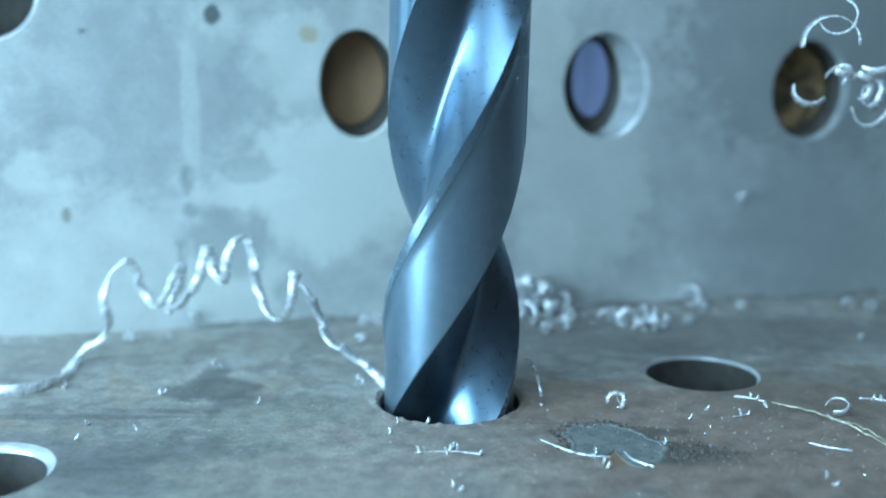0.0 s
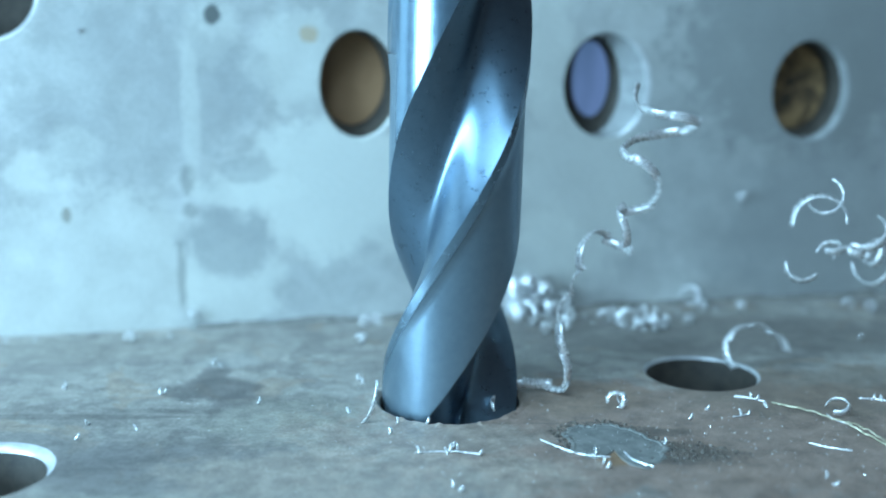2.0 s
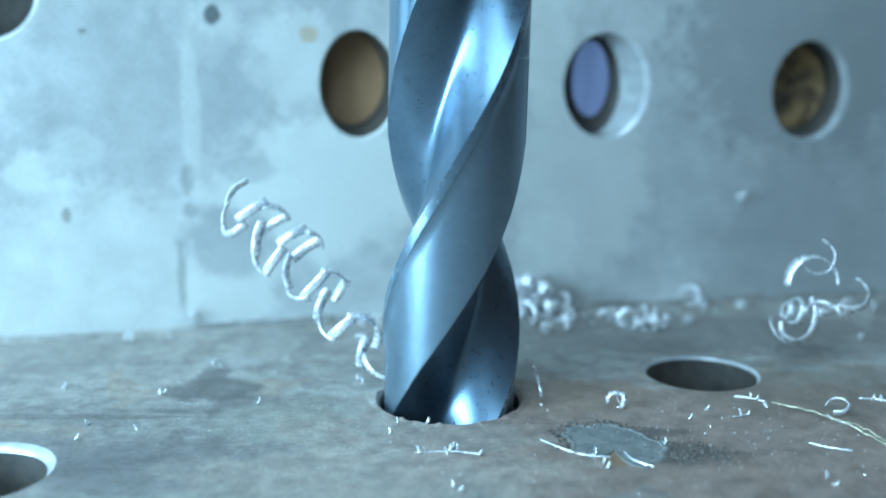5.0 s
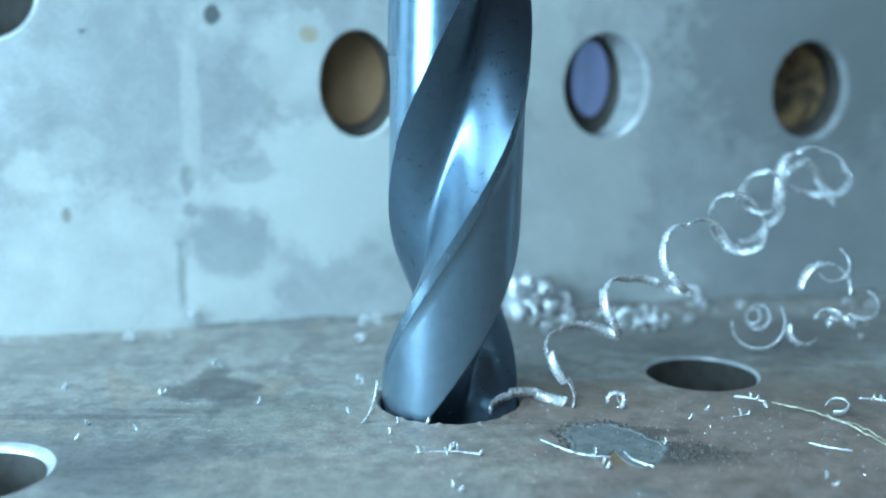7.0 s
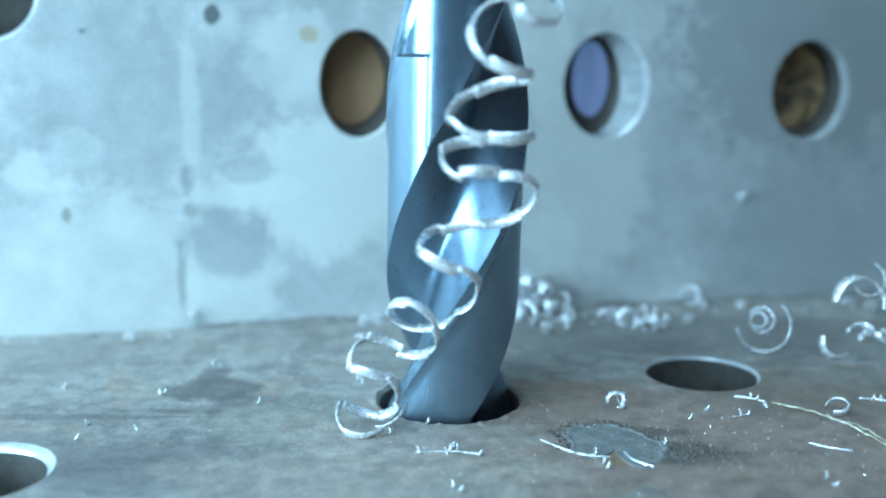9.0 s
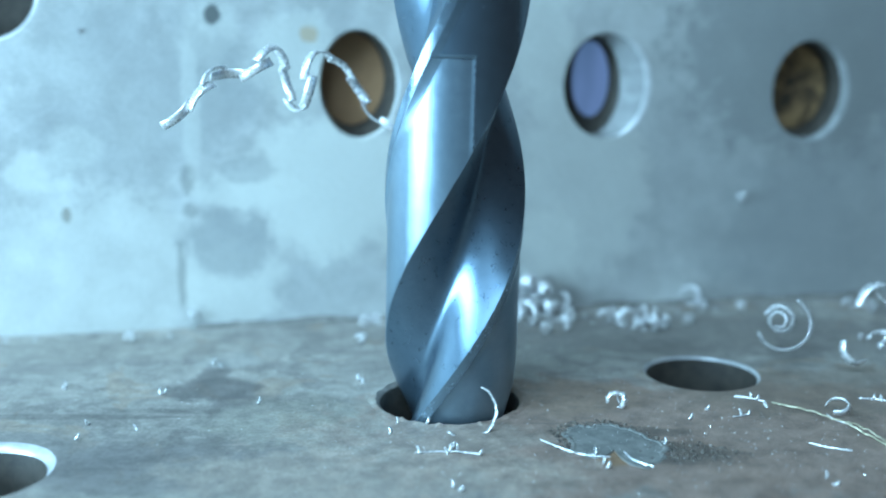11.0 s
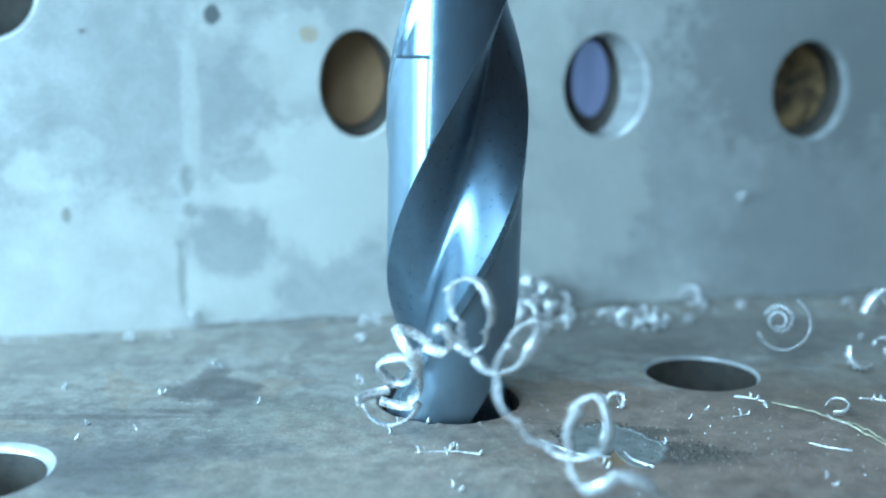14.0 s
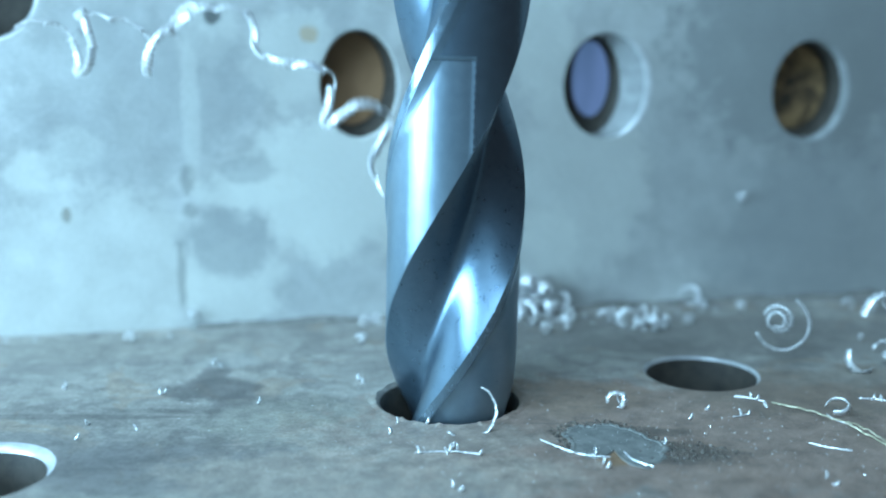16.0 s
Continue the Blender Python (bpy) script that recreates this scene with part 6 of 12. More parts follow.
    walk(coils[11], [
        (0, at(-29.3, 9.7, 6.8, 180, 15, 128)), (0.25, at(-23.7, 4.7, 10.5, -179, 5, 151)), (0.38, at(-21.2, 3.1, 13.3, 127, 39, 163)), (0.5, at(-18.8, 1.4, 16.1, 32, 61, 116)),
        (0.75, at(-15.2, 3.2, 17.3, -10, 82, 96)), (0.88, at(-13.4, 2.9, 17.6, 147, 52, -43)), (1, at(-11.5, 2.6, 18.0, 105, 21, -3)), (1.25, at(-13.0, 4.3, 18.2, 111, 35, 4)),
        (1.5, at(-15.4, 5.5, 19.2, 74, 20, -48)), (1.75, at(-17.6, 5.4, 20.1, 72, 19, -42)), (1.88, at(-17.6, 6.8, 20.8, 6, -13, -57)), (2, at(-17.7, 8.2, 21.5, -71, -38, -30)),
        (2.25, at(-24.1, 3.5, 16.0, -61, -35, -52)), (2.5, at(-29.6, -0.3, 8.0, -114, -68, -28)), (2.75, at(-28.6, -0.0, 4.0, -140, -73, 6)), (2.88, at(-29.3, -2.4, 2.4, 179, -27, 69)),
        (3, at(-29.9, -4.7, 0.7, -169, 22, 97)), (3.25, at(-23.7, -5.7, 3.6, -154, 38, 109)), (3.38, at(-20.3, -5.9, 6.9, 140, 78, 59)), (3.5, at(-16.9, -6.1, 10.1, 37, 46, -29)),
        (3.75, at(-16.2, -4.1, 8.9, 38, 59, -24)), (3.88, at(-16.4, -2.0, 5.9, 149, 62, 71)), (4, at(-16.6, 0.1, 2.9, -174, 22, 90)), (4.4, at(-15.8, 1.0, 5.9, -167, 24, 81)),
        (4.6, at(-14.8, 2.3, 8.9, -145, -25, 58)), (4.8, at(-13.8, 3.6, 11.8, -82, -49, -5)), (5.2, at(-13.0, 4.5, 14.9, -84, -26, 9)), (5.63, at(-13.5, 6.4, 18.1, -88, -49, -2)),
        (5.85, at(-14.1, 6.4, 17.5, -153, -38, 76)), (6.07, at(-14.7, 6.4, 16.9, -171, 6, 110)), (6.5, at(-15.2, 8.4, 20.1, -173, 10, 105)), (6.75, at(-23.3, 10.5, 17.5, -173, 0, 114)),
        (6.88, at(-26.5, 10.3, 17.6, -153, 36, 142)), (7, at(-29.8, 10.2, 17.8, -99, 49, -158)), (7.25, at(-31.7, 4.8, 9.6, -93, 62, -156)), (7.38, at(-32.3, 3.1, 7.3, 6, 60, -32)),
        (7.5, at(-33.0, 1.4, 5.1, 12, 17, 5)), (7.75, at(-29.1, -4.7, 12.0, 13, 18, 16)), (7.88, at(-28.5, -8.9, 12.9, 68, 46, 6)), (8, at(-27.9, -13.0, 13.8, 162, 62, 49)),
        (8.25, at(-22.1, -16.0, 16.7, 174, 55, 61)), (8.38, at(-18.4, -14.7, 20.1, -80, 68, 89)), (8.5, at(-14.6, -13.5, 23.5, 18, 52, 108)), (8.75, at(-13.6, -9.2, 25.9, 22, 56, 108)),
        (8.88, at(-13.9, -9.5, 25.9, -51, 24, 95)), (9, at(-14.2, -9.8, 25.9, -109, 0, 120)), (9.5, at(-13.6, -9.7, 26.4, -106, -7, 134)), (10, at(-13.0, -9.7, 26.8, -105, -6, 138)),
        (10.25, at(-12.0, -9.2, 29.0, -54, -3, 130)), (10.5, at(-11.0, -8.8, 31.3, -4, 6, 127)), (11, at(-10.4, -8.8, 31.7, -5, 5, 124)), (11.5, at(-9.9, -8.7, 32.2, -5, 8, 118)),
        (11.75, at(-14.8, -1.8, 29.5, -8, 13, 132)), (12, at(-19.6, 4.2, 24.4, -61, -28, 173)), (12.25, at(-26.2, 0.1, 24.6, -72, -21, 174)), (12.38, at(-29.2, -0.6, 25.9, -13, 7, 125)),
        (12.5, at(-32.2, -1.2, 27.2, 33, 61, 115)), (12.75, at(-27.0, -5.5, 21.2, 10, 22, 59)), (12.88, at(-25.3, -8.3, 15.2, -88, 59, 25)), (13, at(-23.6, -11.0, 9.3, 168, 25, -16)),
        (13.25, at(-22.9, -11.8, 6.5, 167, 3, -17)), (13.5, at(-23.2, -11.7, 6.1, -128, 41, 34)), (13.75, at(-21.5, -11.2, 7.3, -123, 31, 43)), (13.88, at(-19.0, -11.3, 9.6, -47, 57, 71)),
        (14, at(-16.5, -11.4, 11.8, 43, 40, 114)), (14.25, at(-21.2, -6.6, 12.1, 31, 39, 94)), (14.38, at(-23.7, -5.5, 10.5, 55, 15, 43)), (14.5, at(-26.3, -4.4, 8.9, 88, 17, -10)),
        (14.75, at(-25.4, 0.8, 9.0, 100, 14, 13)), (14.88, at(-26.1, 5.7, 7.9, 145, 25, -31)), (15, at(-26.7, 10.5, 6.7, 179, 61, -66)), (15.25, at(-26.6, 3.9, 13.5, -172, 66, -51)),
        (15.38, at(-25.2, -0.4, 19.1, 16, 45, 92)), (15.5, at(-23.7, -4.7, 24.7, 56, -12, 59)), (15.75, at(-21.4, -14.4, 30.0, 66, -33, 79)), (16, at(-19.9, -24.5, 30.9, 150, -52, 6)),
    ])
    walk(coils[12], [
        (0, at(-27.8, 8.2, 8.5, -139, 57, 157)), (0.25, at(-21.8, 3.8, 11.9, -118, 46, -178)), (0.5, at(-17.9, 0.7, 14.7, -137, 4, 141)), (0.75, at(-14.7, 2.0, 15.5, -133, -15, 144)),
        (0.88, at(-12.2, 3.0, 16.3, -105, -5, -163)), (1, at(-9.6, 3.9, 17.1, -80, -21, -112)), (1.25, at(-11.3, 5.6, 17.5, -74, -30, -108)), (1.5, at(-13.3, 4.7, 17.7, -79, -46, -160)),
        (1.75, at(-15.0, 4.6, 18.5, -75, -47, -169)), (1.88, at(-17.1, 6.4, 18.8, -95, -52, 136)), (2, at(-19.1, 8.1, 19.2, -100, -65, 70)), (2.25, at(-25.4, 3.8, 14.3, -101, -70, 63)),
        (2.5, at(-30.8, -1.2, 6.0, -168, -20, 61)), (2.75, at(-30.1, -1.4, 2.1, -167, -11, 59)), (2.88, at(-29.9, -3.1, 2.4, -175, 54, 69)), (3, at(-29.8, -4.9, 2.7, -5, 61, -109)),
        (3.25, at(-23.4, -5.4, 5.5, -13, 49, -112)), (3.5, at(-17.5, -4.2, 10.4, 14, -24, -112)), (3.75, at(-17.0, -2.5, 9.5, 23, -21, -85)), (3.88, at(-16.6, 0.1, 6.1, -26, -85, -52)),
        (4, at(-16.1, 2.8, 2.7, -168, -28, 74)), (4.4, at(-15.1, 3.6, 5.5, -168, -24, 78)), (4.8, at(-15.1, 2.6, 10.2, -123, -54, 78)), (5.2, at(-14.2, 3.4, 13.0, -136, -68, 98)),
        (5.63, at(-14.9, 5.3, 16.3, -123, -54, 75)), (5.85, at(-14.3, 4.8, 17.3, -158, -8, 115)), (6.07, at(-13.7, 4.3, 18.4, -163, 46, 133)), (6.5, at(-14.4, 6.2, 21.7, -163, 56, 128)),
        (6.75, at(-22.0, 8.2, 18.7, -165, 40, 133)), (6.88, at(-25.4, 10.1, 19.3, -93, 68, -156)), (7, at(-28.8, 12.1, 20.0, -30, 36, -93)), (7.25, at(-30.9, 6.9, 12.3, -17, 36, -86)),
        (7.38, at(-30.8, 4.5, 7.9, 5, 56, -33)), (7.5, at(-30.7, 2.2, 3.5, 48, 51, 39)), (7.75, at(-26.8, -3.7, 10.2, 43, 55, 46)), (7.88, at(-27.5, -8.1, 13.3, 19, -6, 41)),
        (8, at(-28.1, -12.5, 16.4, -24, -61, 75)), (8.25, at(-22.4, -15.5, 19.5, -18, -58, 73)), (8.38, at(-18.9, -14.4, 20.1, -72, -54, 58)), (8.5, at(-15.5, -13.2, 20.7, -126, -58, 44)),
        (8.75, at(-14.7, -9.0, 22.7, -142, -58, 64)), (8.88, at(-13.2, -9.8, 24.3, 152, -14, 63)), (9, at(-11.7, -10.6, 25.9, 90, 6, 23)), (9.5, at(-11.2, -10.3, 26.4, 91, 5, 37)),
        (10, at(-10.6, -10.0, 26.9, 90, 2, 46)), (10.25, at(-11.3, -8.4, 28.5, 47, -4, -14)), (10.5, at(-12.0, -6.9, 30.1, 25, -44, -65)), (11, at(-11.5, -6.6, 30.6, 25, -38, -68)),
        (11.5, at(-10.9, -6.2, 31.1, 24, -34, -69)), (11.75, at(-15.8, -0.1, 28.0, 37, -52, -68)), (11.88, at(-16.6, 2.3, 25.4, 32, 3, -20)), (12, at(-17.4, 4.7, 22.7, 77, 40, 44)),
        (12.25, at(-23.7, 0.5, 23.2, 77, 37, 39)), (12.5, at(-31.6, -2.1, 25.3, -3, 41, -6)), (12.75, at(-26.4, -5.8, 19.4, 3, 62, 35)), (12.88, at(-23.9, -8.4, 14.7, -91, 81, -93)),
        (13, at(-21.3, -11.0, 10.0, -118, 53, -155)), (13.25, at(-20.9, -12.1, 7.9, -114, 54, -160)), (13.38, at(-21.0, -11.6, 6.6, -158, 40, -164)), (13.5, at(-21.0, -11.1, 5.3, 165, 28, -155)),
        (13.75, at(-19.2, -10.4, 6.7, 154, 14, -153)), (13.88, at(-18.5, -11.5, 9.4, 126, -45, -95)), (14, at(-17.7, -12.7, 12.2, 48, -25, 4)), (14.25, at(-22.4, -8.3, 12.3, 43, -43, 25)),
        (14.38, at(-25.3, -5.4, 10.8, 98, -28, -29)), (14.5, at(-28.1, -2.6, 9.4, 124, 11, -53)), (14.75, at(-27.2, 2.5, 9.2, 125, 14, -55)), (15, at(-25.6, 8.5, 6.0, 176, -18, -58)),
        (15.25, at(-25.4, 2.0, 12.0, 175, 1, -49)), (15.38, at(-24.9, -0.5, 18.3, 114, 56, -106)), (15.5, at(-24.4, -3.1, 24.6, 32, 15, 174)), (15.75, at(-22.4, -12.4, 30.5, 25, 11, 141)),
        (16, at(-19.8, -23.5, 33.3, 59, -48, 101)),
    ])
    walk(coils[13], [
        (0, at(-26.8, 8.8, 10.4, -31, 19, -98)), (0.25, at(-20.8, 4.8, 13.5, -33, 2, -100)), (0.5, at(-15.8, 0.3, 15.9, -43, 31, -147)), (0.75, at(-13.0, 1.5, 16.5, -55, 13, -156)),
        (0.88, at(-11.6, 3.7, 16.2, -52, -20, -98)), (1, at(-10.2, 5.9, 15.8, -85, -36, -23)), (1.25, at(-12.1, 7.2, 16.4, -91, -49, -8)), (1.38, at(-12.3, 6.7, 15.9, -103, -45, -53)),
        (1.5, at(-12.5, 6.2, 15.4, -116, -47, -97)), (1.75, at(-13.9, 6.1, 16.1, -115, -43, -100)), (1.88, at(-16.2, 6.3, 16.7, 167, -28, -49)), (2, at(-18.5, 6.5, 17.3, 119, 14, -43)),
        (2.25, at(-24.7, 2.4, 12.7, 140, 24, -19)), (2.38, at(-28.0, -0.3, 9.7, 148, 61, 8)), (2.5, at(-31.3, -3.0, 6.7, -111, 71, 126)), (2.75, at(-30.8, -3.6, 3.2, -140, 61, 93)),
        (2.88, at(-29.9, -3.3, 3.9, 7, 64, -119)), (3, at(-29.1, -2.9, 4.5, 19, 12, -106)), (3.25, at(-22.6, -2.8, 7.2, 14, 3, -111)), (3.5, at(-16.6, -2.2, 8.7, 55, -52, -103)),
        (3.75, at(-16.5, -0.6, 7.5, 68, -60, -110)), (4, at(-16.0, 4.1, 5.1, -164, -82, 87)), (4.4, at(-15.0, 4.9, 7.7, -115, -78, 36)), (4.6, at(-14.6, 3.0, 8.1, -150, -39, 108)),
        (4.8, at(-14.3, 1.2, 8.5, -132, -2, 141)), (5.2, at(-13.3, 2.0, 11.1, -134, -7, 131)), (5.63, at(-14.2, 3.9, 14.5, -135, -2, 134)), (6.07, at(-12.2, 3.7, 20.7, -156, 76, 142)),
        (6.5, at(-13.0, 5.6, 24.2, -117, 65, 172)), (6.75, at(-20.3, 7.3, 21.1, -153, 71, 143)), (6.88, at(-25.1, 10.6, 20.5, -43, 65, 173)), (7, at(-29.9, 13.9, 19.8, 27, 54, 160)),
        (7.25, at(-32.0, 9.0, 12.6, 6, 46, 125)), (7.38, at(-31.2, 6.2, 6.9, 59, 44, 122)), (7.5, at(-30.5, 3.5, 1.2, 111, 44, 117)), (7.75, at(-26.9, -2.4, 7.4, 118, 49, 135)),
        (7.88, at(-26.9, -6.6, 12.8, 28, 38, 58)), (8, at(-27.0, -10.7, 18.1, -7, -15, 42)), (8.25, at(-21.2, -13.2, 21.3, -5, -16, 51)), (8.38, at(-18.4, -14.3, 20.4, -84, -33, 91)),
        (8.5, at(-15.6, -15.4, 19.4, -155, -1, 118)), (8.75, at(-14.9, -11.9, 21.1, -154, -6, 107)), (8.88, at(-13.0, -10.1, 23.3, 141, -1, 113)), (9, at(-11.2, -8.3, 25.5, 77, 6, 111)),
        (9.5, at(-10.7, -7.6, 26.1, 75, 6, 96)), (10, at(-10.3, -6.8, 26.7, 73, 5, 98)), (10.25, at(-11.4, -6.2, 27.3, 12, 32, 124)), (10.5, at(-12.4, -5.7, 27.9, -80, 63, 95)),
        (11, at(-12.0, -4.9, 28.5, -72, 54, 99)), (11.5, at(-11.5, -4.2, 29.1, -64, 50, 102)), (11.75, at(-16.0, 1.0, 25.7, -105, 65, 81)), (11.88, at(-16.6, 3.8, 23.3, -146, 11, 1)),
        (12, at(-17.3, 6.6, 20.9, -110, -39, -60)), (12.25, at(-23.3, 2.5, 21.7, -97, -32, -76)), (12.5, at(-30.3, -0.8, 23.3, -70, -62, -88)), (12.75, at(-25.2, -4.3, 17.1, -40, -65, -100)),
        (12.88, at(-22.7, -7.0, 14.7, -38, -13, -104)), (13, at(-20.2, -9.7, 12.3, -41, 39, -108)), (13.25, at(-20.0, -10.8, 10.7, -32, 42, -101)), (13.38, at(-19.9, -10.4, 8.6, -127, 56, -154)),
        (13.5, at(-19.7, -10.0, 6.5, 164, 24, -177)), (13.75, at(-17.8, -9.4, 8.3, 154, 59, 175)), (13.88, at(-18.1, -10.5, 9.3, 179, 7, -141)), (14, at(-18.4, -11.6, 10.3, 163, -45, -106)),
        (14.25, at(-23.1, -7.5, 10.1, 161, -52, -97)), (14.38, at(-26.1, -4.0, 10.3, 143, 1, -82)), (14.5, at(-29.1, -0.4, 10.5, 132, 55, -81)), (14.75, at(-28.1, 4.6, 10.2, 125, 55, -81)),
        (14.88, at(-26.2, 5.8, 9.0, 151, -4, -53)), (15, at(-24.4, 7.0, 7.9, 154, -66, -39)), (15.25, at(-23.8, 0.7, 13.4, 151, -54, -31)), (15.38, at(-24.4, -1.6, 18.2, -172, -75, -113)),
        (15.5, at(-24.9, -3.8, 23.0, -122, -58, 151)), (15.75, at(-23.3, -12.8, 29.5, -155, -80, 142)), (15.88, at(-21.4, -17.1, 32.4, -30, -63, 56)), (16, at(-19.5, -21.3, 35.2, 2, -36, 66)),
    ])
    walk(coils[14], [
        (0, at(-27.2, 10.7, 9.4, -46, -68, -33)), (0.25, at(-21.3, 7.0, 12.0, -28, -65, -54)), (0.5, at(-13.9, 2.3, 16.1, -26, -25, -129)), (0.75, at(-11.4, 3.5, 16.4, -29, -29, -129)),
        (0.88, at(-11.5, 4.2, 15.3, 34, 9, -140)), (1, at(-11.7, 4.9, 14.1, 108, 33, -107)), (1.25, at(-13.5, 5.9, 15.0, 103, 34, -105)), (1.38, at(-13.3, 7.1, 14.6, 175, 32, -57)),
        (1.5, at(-13.2, 8.3, 14.1, -136, -5, -39)), (1.75, at(-14.3, 8.5, 14.7, -131, -13, -43)), (1.88, at(-15.3, 7.6, 15.9, -113, -21, -92)), (2, at(-16.2, 6.7, 17.1, -95, -14, -142)),
        (2.25, at(-22.2, 2.7, 12.9, -98, -22, -153)), (2.38, at(-26.3, -0.0, 11.1, -65, 19, -168)), (2.5, at(-30.4, -2.8, 9.3, -23, 61, -152)), (2.75, at(-30.0, -3.7, 6.4, -31, 63, -162)),
        (2.88, at(-29.0, -2.5, 4.9, -55, 70, 106)), (3, at(-28.0, -1.2, 3.3, -73, 61, 19)), (3.25, at(-21.6, -0.7, 5.8, -53, 51, 36)), (3.5, at(-16.2, -1.2, 6.1, -151, 66, 8)),
        (3.75, at(-16.1, 0.2, 4.5, -149, 58, 24)), (3.88, at(-15.7, 1.9, 6.1, -47, 73, 97)), (4, at(-15.3, 3.6, 7.7, 14, 45, 128)), (4.4, at(-14.3, 4.2, 10.1, 14, 37, 127)),
        (4.6, at(-13.4, 2.3, 10.1, -34, 22, 157)), (4.8, at(-12.6, 0.5, 10.1, -83, 33, -170)), (5.2, at(-11.6, 1.1, 12.5, -87, 54, -176)), (5.63, at(-12.6, 2.9, 16.2, -88, 36, -178)),
        (5.85, at(-12.7, 3.3, 19.3, -29, 61, -106)), (6.07, at(-12.9, 3.7, 22.5, 21, 31, -43)), (6.5, at(-13.8, 5.5, 26.2, 40, 20, -6)), (6.75, at(-20.7, 7.2, 23.3, 14, 47, -55)),
        (6.88, at(-25.6, 10.5, 20.1, 79, 58, -70)), (7, at(-30.5, 13.7, 16.9, 175, 69, -50)), (7.25, at(-32.3, 9.0, 9.8, -163, 69, -33)), (7.5, at(-32.2, 4.6, 0.5, -132, 0, 8)),
        (7.75, at(-29.0, -1.5, 6.5, -141, -13, 11)), (7.88, at(-26.8, -5.3, 12.3, -72, 9, 13)), (8, at(-24.6, -9.2, 18.1, 1, 14, 35)), (8.25, at(-18.8, -11.1, 21.1, 3, 22, 45)),
        (8.38, at(-16.4, -14.2, 20.8, 33, -26, 47)), (8.5, at(-13.9, -17.2, 20.4, 102, -62, -3)), (8.75, at(-13.1, -14.4, 22.1, 111, -49, -20)), (8.88, at(-12.6, -9.9, 23.6, 67, -27, 65)),
        (9, at(-12.1, -5.3, 25.1, 76, 12, 121)), (9.5, at(-11.8, -4.1, 25.7, 59, 22, 126)), (10, at(-11.6, -3.0, 26.3, 58, 20, 125)), (10.25, at(-11.9, -3.8, 26.0, 117, 21, 89)),
        (10.5, at(-12.2, -4.7, 25.7, 176, 50, 68)), (11, at(-12.0, -3.5, 26.2, -175, 46, 79)), (11.5, at(-11.7, -2.3, 26.8, -171, 47, 84)), (11.75, at(-15.4, 2.1, 23.2, 163, 50, 64)),
        (11.88, at(-17.1, 5.4, 21.3, 128, 26, 101)), (12, at(-18.8, 8.6, 19.4, 89, 25, 141)), (12.25, at(-24.6, 4.5, 20.6, 80, 30, 151)), (12.5, at(-31.2, -0.1, 20.3, 98, 70, 165)),
        (12.75, at(-26.0, -3.3, 14.0, 110, 74, -179)), (13, at(-20.0, -7.1, 12.8, 5, 24, 93)), (13.25, at(-20.1, -8.1, 11.6, 2, 19, 91)), (13.38, at(-19.4, -9.6, 9.9, 38, 42, 69)),
        (13.5, at(-18.7, -11.0, 8.3, 87, 71, 72)), (13.75, at(-16.9, -10.6, 10.5, 64, 74, 54)), (13.88, at(-17.1, -10.0, 9.9, -176, 52, -153)), (14, at(-17.2, -9.3, 9.2, 170, 5, -122)),
        (14.25, at(-22.1, -5.4, 8.7, 170, 3, -111)), (14.38, at(-25.4, -2.7, 10.9, 131, 47, -111)), (14.5, at(-28.8, -0.0, 13.1, 23, 64, 171)), (14.75, at(-27.5, 4.8, 12.4, 21, 45, 167)),
        (14.88, at(-25.6, 5.6, 11.6, -32, 61, -179)), (15, at(-23.6, 6.4, 10.7, -132, 74, 144)), (15.25, at(-22.8, 0.5, 16.0, -80, 70, -163)), (15.5, at(-23.3, -3.9, 20.6, 168, 58, 21)),
        (15.75, at(-22.0, -12.7, 27.7, -173, 57, 24)), (15.88, at(-20.6, -16.4, 32.0, 39, 61, -137)), (16, at(-19.3, -20.1, 36.4, 38, 2, -156)),
    ])
